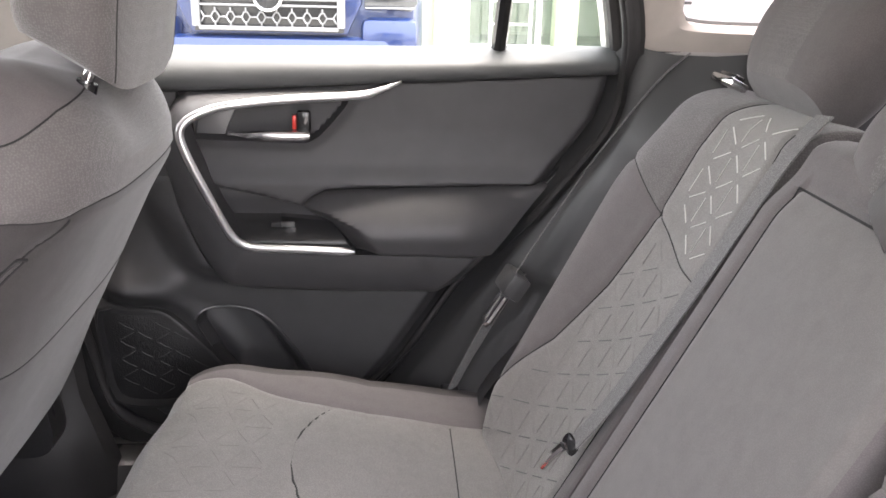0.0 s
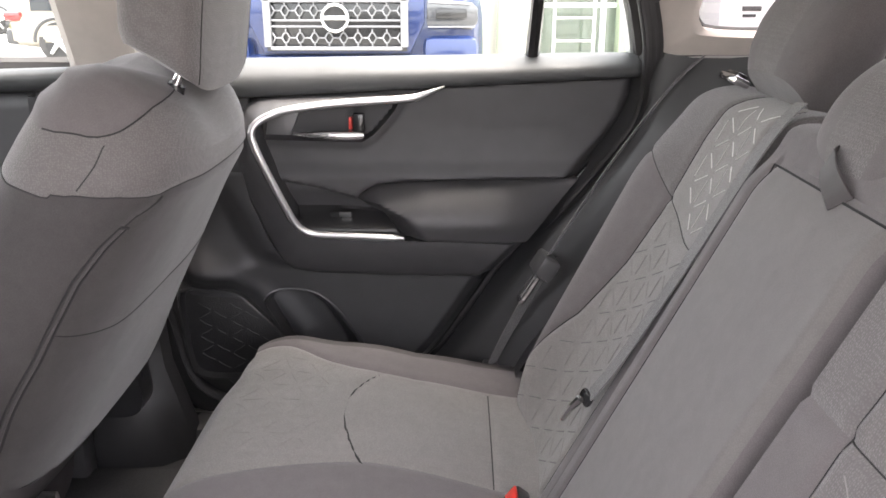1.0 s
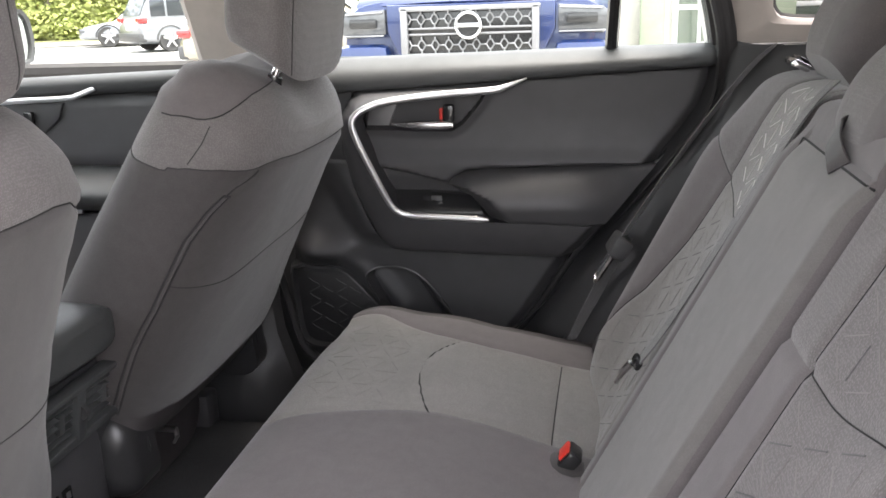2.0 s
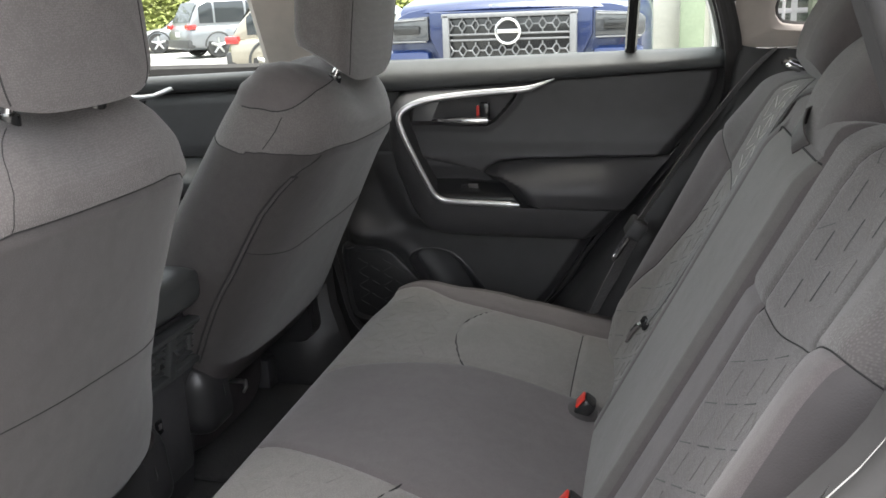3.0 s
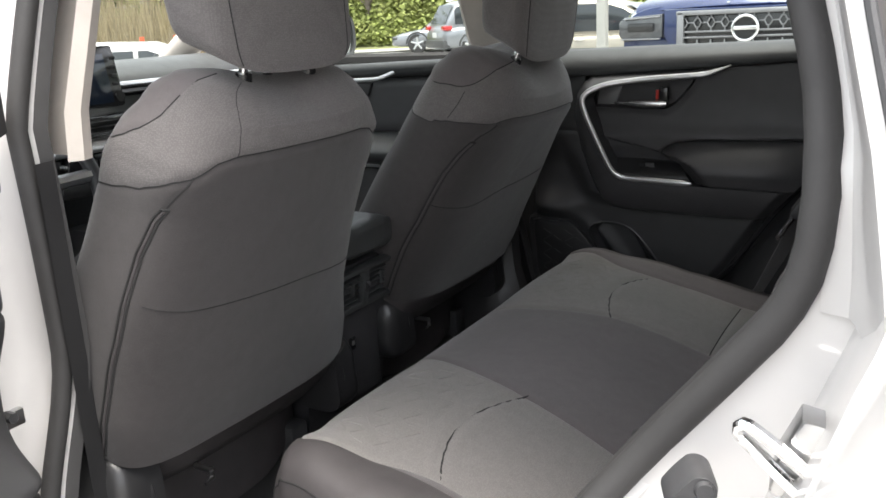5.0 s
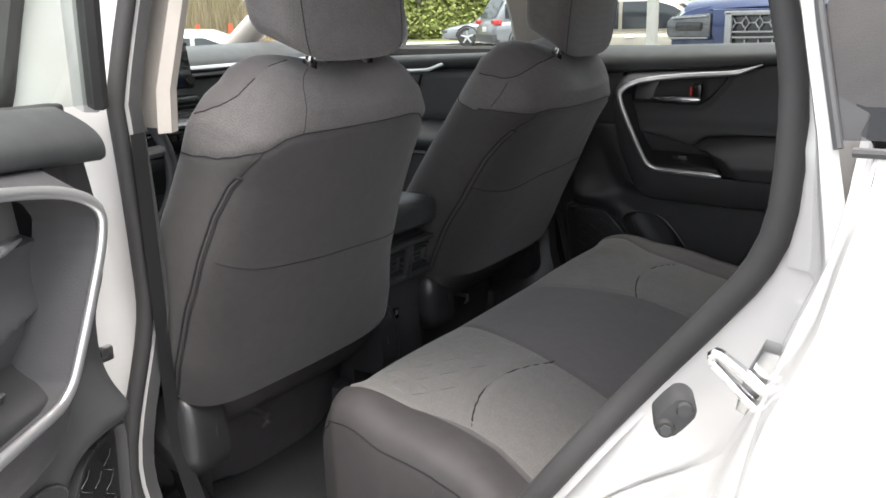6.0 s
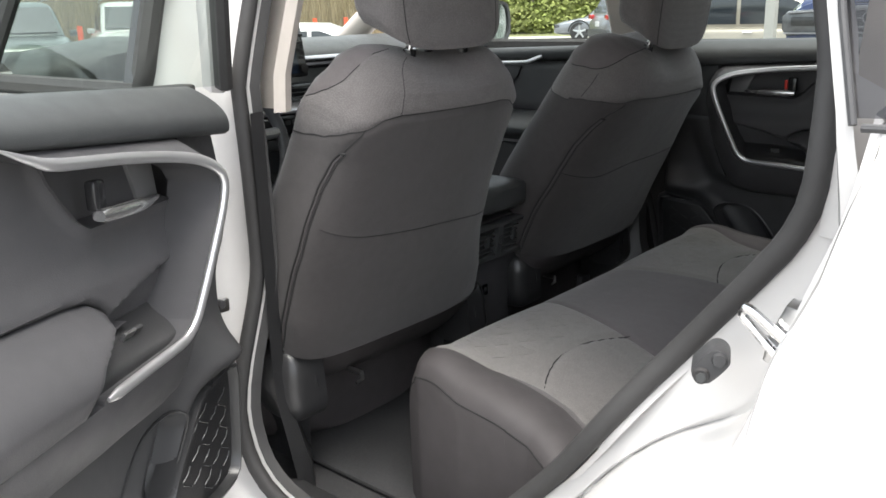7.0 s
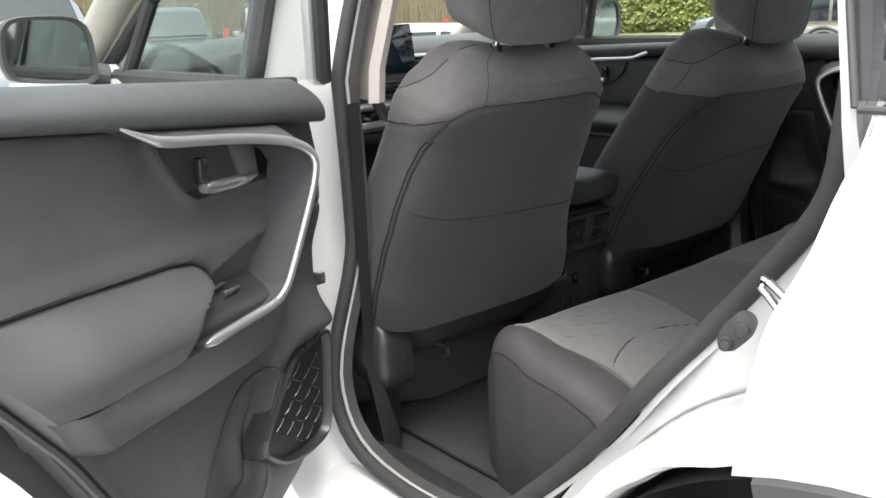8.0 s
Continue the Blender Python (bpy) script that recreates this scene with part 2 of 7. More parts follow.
def span(a, b, n):
    return [a + (b - a) * i / (n - 1) for i in range(n)]


def groove(d, depth=0.004, width=0.005):
    return depth * math.exp(-(d / width) ** 2)

# ---- seats ----
def spow(c, k):
    return math.copysign(abs(c) ** k, c)


SEAT_W = [(0.0, 0.275), (0.05, 0.283), (0.10, 0.288), (0.20, 0.280), (0.28, 0.268), (0.335, 0.254), (0.40, 0.241), (0.45, 0.238), (0.48, 0.232), (0.51, 0.213),
          (0.53, 0.194), (0.55, 0.172), (0.565, 0.148), (0.577, 0.112), (0.585, 0.06), (0.588, 0.01)]
SE = 0.66
SEAT_D = [(0.0, 0.20), (0.15, 0.21), (0.40, 0.20), (0.50, 0.19), (0.54, 0.165), (0.565, 0.12), (0.577, 0.08), (0.585, 0.04), (0.588, 0.008)]
SEAT_F = [(0.0, 0.0), (0.48, 0.0), (0.52, 0.010), (0.54, 0.022), (0.565, 0.045), (0.577, 0.062), (0.585, 0.082), (0.588, 0.096)]
SEAM = [(1.60, 0.486), (2.00, 0.486), (2.20, 0.480), (2.34, 0.468), (2.44, 0.462), (2.74, 0.455), (3.05, 0.440), (3.20, 0.420), (3.60, 0.410)]
# by driver and passenger: the shoulder seam, and the zip up the inner flank
CAP = {True: [(2.90, 0.60), (3.02, 0.572), (3.06, 0.545), (3.17, 0.503), (3.30, 0.488), (3.50, 0.477)],
       False: [(2.20, 0.60), (2.45, 0.580), (2.78, 0.555), (3.03, 0.521), (3.15, 0.503), (3.36, 0.492), (3.60, 0.485)]}
ZIP = {True: [(0.05, 3.06), (0.15, 2.98), (0.23, 2.95), (0.30, 2.96), (0.35, 2.95), (0.40, 2.84), (0.415, 2.74), (0.44, 2.58), (0.462, 2.44)],
       False: [(0.05, 2.75), (0.16, 2.73), (0.23, 2.69), (0.34, 2.69), (0.388, 2.60), (0.433, 2.44), (0.445, 2.36), (0.468, 2.26)]}


def front_seat(yc, x0, lean, raised, label):
    """A front seat seen from behind: back, headrest, recliner covers and cushion."""
    seat = thing("front_seat", (x0 - 0.2, yc, 0.36), label, "car seat", "front seats")
    ca, sa = math.cos(radians(lean)), math.sin(radians(lean))
    z0 = 0.60

    def place(lat, w, d):
        return Vector((x0 + w * sa - d * ca, yc + lat, z0 + w * ca + d * sa))

    def flank(u):
        u %= 2 * math.pi
        return u if math.pi / 2 <= u <= 1.5 * math.pi else (math.pi - u) % (2 * math.pi)

    def seam(u):
        """Lower edge of the mesh cover: high across the back, dropping round the flanks."""
        return interp(SEAM, flank(u)) - (0 if raised else 0.006 * smooth01(2.5, 2.2, flank(u)))

    def cap_line(u):
        """The ridge seam over the shoulder; ahead of it lies smooth cloth."""
        return interp(CAP[raised], flank(u))

    def back(u, w):
        hw, dd = interp(SEAT_W, w), interp(SEAT_D, w) * (1.0 if raised else 1.13)
        e = SE - 0.24 * smooth01(0, 0.5, math.cos(u) * (-1 if raised else 1)) * smooth01(0.53, 0.45, w)
        c, q = spow(math.cos(u), e), spow(math.sin(u), e)
        lat, d = hw * c, interp(SEAT_F, w) + dd / 2 * (1 - q)
        if raised and c > 0:
            lat *= 1 - (1 - interp([(0.0, 0.93), (0.1, 0.87), (0.2, 0.82), (0.3, 0.85), (0.37, 0.94), (0.42, 1.0)], w)) * smooth01(0, 0.6, c)
        g = groove(w - seam(u), 0.0035, 0.005) + groove(w - cap_line(u), 0.003, 0.005)
        if q > 0:
            d += 0.010 * c * c * smooth01(0.05, 0.2, w) * smooth01(0.5, 0.4, w) + g
            d += 0.003 * math.exp(-((u - interp(ZIP[raised], w)) / 0.06) ** 2) * smooth01(0.47, 0.43, w)
        dip = 0.030 * math.exp(-(lat / 0.095) ** 2) * smooth01(0.50, 0.575, w)
        return place(lat * (1 - g * 2), w - dip, d)

    us = [2 * math.pi * i / 160 for i in range(161)]
    vs = span(0.035, 0.50, 66) + span(0.504, 0.588, 36)
    sheet = Surf(back, us, vs)
    upper, lower = sheet.cut(lambda u, w: w - seam(u))
    cap, mesh_zone = upper.cut(lambda u, w: w - cap_line(u))
    lo = part("backrest", lower.geo(), CLOTH_BACK, seat, "charcoal smooth cloth back panel")
    part("upper_cover", mesh_zone.geo(), CLOTH_MESH, seat, "grey mesh cloth upper cover")
    part("shoulder_cover", cap.geo(), CLOTH_DARK, seat, "dark grey cloth shoulder cover")
    part("seam", Geo().tube([back(u, seam(u)) for u in us], 0.0012, 5), THREAD, lo)
    for a, b in ((math.pi * 0.74, math.pi * 1.12), (-math.pi * 0.12, math.pi * 0.26)):
        part("seam", Geo().tube([back(u, cap_line(u)) for u in span(a, b, 40) if cap_line(u) < 0.583], 0.0013, 5), THREAD, lo)
    # upright seams of the cover
    if raised:
        part("seam", Geo().tube([back(2.02 + 3.3 * (w - 0.487), w) for w in span(0.487, 0.575, 24)], 0.0006, 5), THREAD, lo)
    if not raised:
        part("seam", Geo().tube([back(math.pi * 0.98, w) for w in span(0.446, 0.503, 16)], 0.0009, 5), THREAD, lo)
    # cross seam of the back panel
    if raised:
        pts = [back(u, 0.258 - 0.030 * math.cos(u)) for u in span(0.35, math.pi - 0.40, 50)]
    else:
        pts = [back(u, 0.271 + 0.029 * smooth01(-0.5, 0.05, math.cos(u))) for u in span(0.35, 2.66, 60)]
    part("seam", Geo().tube(pts, 0.0009, 5), THREAD, lo)
    # zip down the flank, running out into the cover's seam
    def on_zip(w, off, lift):
        u = interp(ZIP[raised], w)
        p = back(u, w)
        du, dw = back(u + 0.01, w) - p, back(u, w + 0.004) - p
        n = dw.cross(du).normalized()
        if n.dot(p - place(0, w, 0.1)) < 0:
            n = -n
        return p + du.normalized() * off + n * lift

    ws = span(0.418, 0.045, 70)
    part("zip", Geo().tube([on_zip(w, 0, 0.0008) for w in ws], 0.0022, 6), CLOTH_SIDE, seat, "black zip along the back's edge")
    for k in (-1, 1):
        part("zip_edge", Geo().tube([on_zip(w, 0.0052 * k, 0.0004) for w in ws], 0.0017, 6), THREAD, seat)
    part("zip_end", Geo().tube([on_zip(0.418, k, 0.001) for k in (-0.006, 0.0, 0.006)], 0.0022, 6), THREAD, seat)
    part("seam", Geo().tube([on_zip(w, 0, 0) for w in span(0.418, 0.464, 16)], 0.0014, 5), THREAD, lo)
    # lower skirt and recliner covers
    rows = []
    skirt = [(0.040, 0.246, 0.006), (0.030, 0.240, 0.012), (-0.02, 0.232, 0.028), (-0.06, 0.222, 0.05), (-0.10, 0.215, 0.09)]
    if not raised:
        skirt = [(0.040, 0.258, 0.006), (0.010, 0.256, 0.007), (-0.03, 0.250, 0.014), (-0.06, 0.240, 0.030), (-0.10, 0.225, 0.07)]
    for w, hw, dd in skirt:
        rows.append([place(hw * spow(math.cos(a), 0.4), w, dd + 0.10 * (1 - spow(math.sin(a), 0.4))) for a in span(0, math.pi, 40)])
    part("skirt", Geo().grid(rows), CLOTH_SIDE, seat, "black lower cloth skirt")
    for side in (-1, 1):
        rows = []
        for i in range(15):
            t = i / 14
            k = math.sqrt(max(0.02, 1 - max(0, (t - 0.55) / 0.45) ** 2.4))
            yl = yc + side * (0.195 + 0.087 * t + (0.026 if raised and side < 0 else 0))
            rows.append([Vector((x0 - 0.085 + 0.072 * k * spow(math.cos(b), 0.75) + 0.02 * max(0, -math.sin(b)), yl, 0.583 + (0.076 if math.sin(b) > 0 else 0.070) * k * spow(math.sin(b), 0.72))) for b in [2 * math.pi * j / 32 for j in range(32)]])
        part("hinge_cover", Geo().loft(rows), SHADE_TRIM, seat, "black plastic recliner cover")
        lip = [Vector((x0 - 0.085 + 0.066 * math.cos(b), yc + side * (0.242 if raised and side < 0 else 0.216), 0.583 + 0.070 * math.sin(b))) for b in [2 * math.pi * j / 28 for j in range(28)]]
        part("cover_rim", Geo().tube(lip, 0.008, 8, closed=True), SHADE_TRIM, seat)
    # cushion
    rows = []
    for k in range(17):
        t = k / 16
        x = x0 - 0.13 - 0.42 * t
        top = 0.60 + 0.06 * t - 0.05 * smooth01(0.85, 1, t) ** 2
        e = 1 - 0.4 * (abs(2 * t - 1)) ** 8
        rows.append([Vector((x, yc + 0.26 * e * spow(math.cos(b), 0.5), 0.50 + (top - 0.50) * spow(math.sin(b), 0.5))) for b in [2 * math.pi * j / 36 for j in range(36)]])
    part("cushion", Geo().loft(rows), CLOTH_SIDE, seat, "dark grey cloth seat cushion")
    for k in (-0.2, 0.2):
        part("seat_rail", Geo().box((x0 - 0.33, yc + k, 0.425), (0.42, 0.05, 0.09), 0.008), PLASTIC, seat, "black seat rail on the carpet")
    part("seat_pan", Geo().box((x0 - 0.33, yc, 0.475), (0.34, 0.36, 0.04), 0.01), SHADE_TRIM, seat)
    bolt = Geo()
    by = yc - 0.128
    bolt.tube([(x0 - 0.015, by, 0.566), (x0 - 0.05, by, 0.566)], 0.005, 10)
    bolt.box((x0 - 0.016, by, 0.558), (0.006, 0.009, 0.016), 0.002)
    bolt.tube([(x0 - 0.014, by, 0.556), (x0 - 0.012, by - 0.018, 0.552)], 0.003, 6)
    part("bracket", bolt, STEEL, seat, "bright steel bracket")
    # headrest, leaning forward over the back
    def head(u, v):
        w = 0.586 + 0.205 * v
        k = 1 - (1 - min(1, v / 0.14)) ** 2 if v < 0.14 else (1 - max(0, (v - 0.8) / 0.2) ** 2.5 if v > 0.8 else 1)
        k = 0.93 + 0.07 * k if v < 0.5 else 0.45 + 0.55 * k
        c, q = spow(math.cos(u), 0.5), spow(math.sin(u), 0.5)
        hw = (0.150 + 0.008 * math.sin(v * 2.6)) * k
        d = 0.100 + 0.36 * 0.205 * v - 0.062 * q * k
        w += 0.018 * abs(c) ** 3 * (1 - v) * (1 - v) - 0.006 * max(0, q) * (1 - v)
        return place(hw * c, w, d)

    hs = Surf(head, us[::2], span(0, 1, 50))
    side_z, mid_z = hs.cut(lambda u, v: abs(math.cos(u)) - 0.60 if math.sin(u) > 0 else 1.0)
    headrest = part("headrest", side_z.geo(), CLOTH_MESH, seat, "grey mesh cloth headrest")
    part("headrest_panel", mid_z.geo(), CLOTH_MESH, headrest)
    for v in (0.0, 1.0):
        rim = [head(u, v) for u in us[:-1:2]]
        part("headrest_end", Geo().add(rim, [tuple(range(len(rim)))]), CLOTH_DARK, headrest)
    for a in (math.acos(0.60), math.pi - math.acos(0.60)):
        part("seam", Geo().tube([head(a, v) for v in span(0.02, 0.95, 30)], 0.001, 5), THREAD, headrest)
    for k in (-0.070, 0.070):
        part("post", Geo().tube([place(k, 0.48, 0.080), place(k, 0.66, 0.088)], 0.0065, 12), CHROME, headrest, "chrome headrest post")
        part("post_collar", Geo().tube([place(k, 0.552, 0.082), place(k, 0.570, 0.083)], [0.014, 0.011], 14), GLOSS, seat, "black post collar")
    part("post_brace", Geo().tube([place(t, 0.592, 0.10) for t in (-0.060, 0.060)], 0.004, 8), CHROME, headrest, "chrome cross bar between the posts")
    return seat


# ---- rear bench ----
CUSH = [(0.60, 0.36), (0.550, 0.42), (0.530, 0.50), (0.526, 0.56), (0.531, 0.605), (0.550, 0.638), (0.59, 0.655), (0.65, 0.659), (0.72, 0.656),
        (0.79, 0.647), (0.86, 0.628), (0.92, 0.606), (0.975, 0.584), (1.03, 0.566), (1.09, 0.55)]
CUSH_LINE = curve([(x, 0, z) for x, z in CUSH], step=0.008)
CUSH_N = len(CUSH_LINE) - 1


def cush_in(x):
    """Half-widths of the light insert: inner and outer edge at a given x."""
    return (interp([(0.55, 0.130), (0.62, 0.150), (0.80, 0.203), (1.0, 0.235)], x),
            interp([(0.55, 0.545), (0.62, 0.53), (0.75, 0.49), (0.80, 0.485), (0.97, 0.495), (1.1, 0.50)], x))


def arc_x(a):
    """Seam across the insert: bowed towards the back at its ends."""
    return 0.755 + 0.045 * ((a - 0.335) / 0.155) ** 2 - 0.0


def cushion_pt(y, s):
    i = min(CUSH_N - 1, max(0, int(s * CUSH_N)))
    p = CUSH_LINE[i].lerp(CUSH_LINE[i + 1], s * CUSH_N - i)
    x, z = p.x, p.z
    a = abs(y)
    top = smooth01(0.58, 0.64, z) if x < 0.7 else 1.0
    inn, outr = cush_in(x)
    if x > 0.56:
        z += top * (0.012 * smooth01(0.47, 0.56, a) - 0.006 * smooth01(0.2, 0.0, a) * smooth01(0.6, 0.9, x))
        z += top * 0.006 * math.sin(math.pi * min(1, max(0, (a - inn) / (outr - inn))))
        z -= top * groove(a - inn, 0.003, 0.005) + top * groove(a - outr, 0.003, 0.005)
        if inn < a < outr:
            z -= top * groove(x - arc_x(a), 0.004, 0.006) + top * groove(x - 0.975, 0.005, 0.006)
    if x < 0.72:
        k = smooth01(0.36, 0.50, a) * smooth01(0.72, 0.60, x)
        x, z = x + 0.022 * k, z + 0.016 * k * smooth01(0.52, 0.62, z)
    edge = interp([(0.52, 0.455), (0.55, 0.485), (0.60, 0.515), (0.70, 0.535), (0.85, 0.545), (1.1, SE)], x)
    if a > 0.40:
        y = math.copysign(0.40 + (a - 0.40) * (edge - 0.40) / 0.155, y) if a <= 0.555 else y
    if a > 0.555:
        t = (a - 0.555) / 0.10
        q = math.sqrt(max(0, 1 - min(1, t) ** 2)) if t < 1 else 0
        q = q if t < 0.999 else 0
        y = math.copysign(edge + 0.055 * math.sin(min(1, t) * math.pi / 2), y)
        z = 0.36 + (z - 0.36) * (q * 0.35 + 0.65 if t < 0.75 else (0.65 + 0.35 * q) * (1 - ((t - 0.75) / 0.25) ** 3))
        x += 0.010 * t * t * (1 if x < 0.8 else 0)
    return Vector((x, y, z))


def rear_cushion():
    bench = thing("rear_seat_cushion", (0.8, 0, 0.36), "grey cloth rear bench cushion with light patterned inserts", "car seat")
    ys = span(-0.655, 0.655, 210)
    sheet = Surf(cushion_pt, ys, span(0, 1, 110))

    def xof(s):
        i = min(CUSH_N - 1, max(0, int(s * CUSH_N)))
        return CUSH_LINE[i].x if CUSH_LINE[i].z > 0.60 else 0.55

    def inside(y, s):
        i = min(CUSH_N - 1, max(0, int(s * CUSH_N)))
        p = CUSH_LINE[i].lerp(CUSH_LINE[i + 1], s * CUSH_N - i)
        a = abs(y)
        inn, outr = cush_in(p.x)
        return min(a - inn, outr - a, (s - 0.30) * 2)

    ins, rest = sheet.cut(inside)
    lft, rgt = ins.cut(lambda y, s: -y)
    for sg in (-1, 1):
        flank, rest = rest.cut(lambda y, s: sg * y - (0.553 if sg > 0 else 0.506))
        part("side_panel", flank.geo(True), CLOTH_SIDE, bench, "charcoal smooth side panel")
    body = part("cushion_body", rest.geo(True), CLOTH_DARK, bench, "dark grey smooth cloth")
    for half, name in ((lft, "cushion_insert"), (rgt, "cushion_insert")):
        part(name, half.geo(True), CLOTH_LIGHT, bench, "light grey patterned cloth insert")

    def s_of(x):
        return min(range(CUSH_N), key=lambda i: abs(CUSH_LINE[i].x - x) + (9 if CUSH_LINE[i].z < 0.645 and x < 0.9 else 0)) / CUSH_N

    up = Vector((0, 0, 0.0004))
    for sg in (-1, 1):
        line = [cushion_pt(sg * a, s_of(arc_x(a))) for a in span(0.185, 0.485, 60)]
        line = [sum((line[max(0, min(59, i + k))] for k in range(-4, 5)), Vector()) / 9 for i in range(60)]
        part("seam", Geo().tube([p - up for p in line], 0.0016, 6), THREAD, bench)
        part("seam", Geo().tube([cushion_pt(sg * a, s_of(0.975)) for a in span(0.235, 0.495, 30)], 0.0016, 6), THREAD, bench)
        side = [cushion_pt(sg * 0.628, s) for s in span(0.28, 0.97, 60)]
        part("seam", Geo().tube(side, 0.0014, 6), THREAD, bench)
        st = Geo()
        for k, a, b in lattice(0.056, 0.16, 0.52, 0.58, 0.74):
            pth = [Vector((a[1] + (b[1] - a[1]) * t, sg * (a[0] + (b[0] - a[0]) * t), 0)) for t in (0, 0.5, 1)]
            if all(cush_in(q.x)[0] + 0.008 < abs(q.y) < cush_in(q.x)[1] - 0.02 and q.x < arc_x(abs(q.y)) - 0.01 for q in pth):
                st.tube([cushion_pt(q.y, s_of(q.x)) + Vector((0, 0, 0.0003)) for q in pth], 0.0007, 5, flat=0.5)
        part("stitching", st, STITCH_SOFT, bench, "faint stitched dashes", kind="stuff")
    return bench


LEAN = math.atan(0.5)
BN = Vector((-math.cos(LEAN), 0, math.sin(LEAN)))
BU = Vector((math.sin(LEAN), 0, math.cos(LEAN)))


def back_plane(y, s, h):
    """Rear backrest coordinates: s up the slope from the bench, h out towards the knees."""
    return Vector((1.025, y, 0.545)) + BU * s + BN * h


def pillow(name, parent, yl, yr, s0, s1, lines, depth=0.10, rim=0.05, extra=None, ny=90, ns=110):
    """A padded block on the backrest plane; lines: functions of (y, s) sunk as seams."""
    def fn(a, b):
        s = s0 + (s1 - s0) * b
        lo, hi = yl(s), yr(s)
        y = lo + (hi - lo) * a
        ey, es = min(y - lo, hi - y), min(s - s0 + 0.03, s1 - s)
        rm = rim if (abs(y) > 0.33) else 0.016
        k1 = math.sqrt(max(0, 1 - (1 - min(1, ey / rm)) ** 2)) if ey < rm else 1
        k2 = math.sqrt(max(0, 1 - (1 - min(1, max(0, es) / (rim * 1.3))) ** 2)) if es < rim * 1.3 else 1
        h = -depth + depth * k1 * k2
        if extra:
            h += extra(y, s) * k1 * k2
        for ln in lines:
            h -= groove(ln(y, s), 0.004, 0.0055) * k1
        return back_plane(y, s, h)

    eased = [0.5 - 0.5 * math.cos(math.pi * i / (ny - 1)) * (1 - 0.25 * abs(math.cos(math.pi * i / (ny - 1))) ** 0) for i in range(ny)]
    us = sorted(set([i / (ny - 1) for i in range(ny)] + [0.002, 0.006, 0.994, 0.998]))
    vs = sorted(set([i / (ns - 1) for i in range(ns)] + [0.994, 0.998]))
    return Surf(fn, us, vs), fn


def backing(yl, yr, s0, s1):
    g = Geo()
    rows = []
    for s in span(s0, s1, 14):
        rows.append([back_plane(yl(s), s, -0.099), back_plane(yr(s), s, -0.099), back_plane(yr(s), s, -0.125), back_plane(yl(s), s, -0.125)])
    return g.loft(rows)


def dashes(fn_pt, cells, r, bend=1.0):
    g = Geo()
    for (y0, s0), (y1, s1) in cells:
        pts = [fn_pt(y0 + (y1 - y0) * t, s0 + (s1 - s0) * t) for t in (0, 0.5, 1)]
        g.tube(pts, r, 5, flat=0.6)
    return g


def lattice(p, lo, hi, s_lo, s_hi, inset=0.20):
    """Dashes along the edges of a triangular lattice: (direction, start, end) in cloth coordinates."""
    h = p * math.cos(math.pi / 6)
    out = []
    for i in range(int(lo / h) - 1, int(hi / h) + 2):
        for j in range(int(s_lo / p) - 2, int(s_hi / p) + 2):
            a = (i * h, j * p + (i % 2) * p / 2)
            for k, (dy, ds) in enumerate(((0, p), (h, p / 2), (-h, p / 2))):
                q = [(a[0] + dy * t, a[1] + ds * t) for t in (inset, 1 - inset)]
                if all(lo < y < hi and s_lo < w < s_hi for y, w in q):
                    out.append((k, *q))
    return out


def seat_pattern(ylo, yhi, s_low, s_mid, s_top):
    """Dashes of an insert: pale ones above, pressed ones below, with one direction bolder."""
    pale, dark, faint = [], [], []
    lo, hi = min(ylo(w) for w in (s_low, s_top)), max(yhi(w) for w in (s_low, s_top))
    for k, a, b in lattice(0.056, lo, hi, s_low, s_top):
        if any(y < ylo(w) + 0.006 or y > yhi(w) - 0.006 for y, w in (a, b)):
            continue
        if a[1] > s_mid(a[0]) + 0.004 and b[1] > s_mid(b[0]) + 0.004:
            pale.append((a, b))
        elif a[1] < s_mid(a[0]) - 0.004 and b[1] < s_mid(b[0]) - 0.004:
            (dark if k == 2 else faint).append((a, b))
    return pale, dark, faint


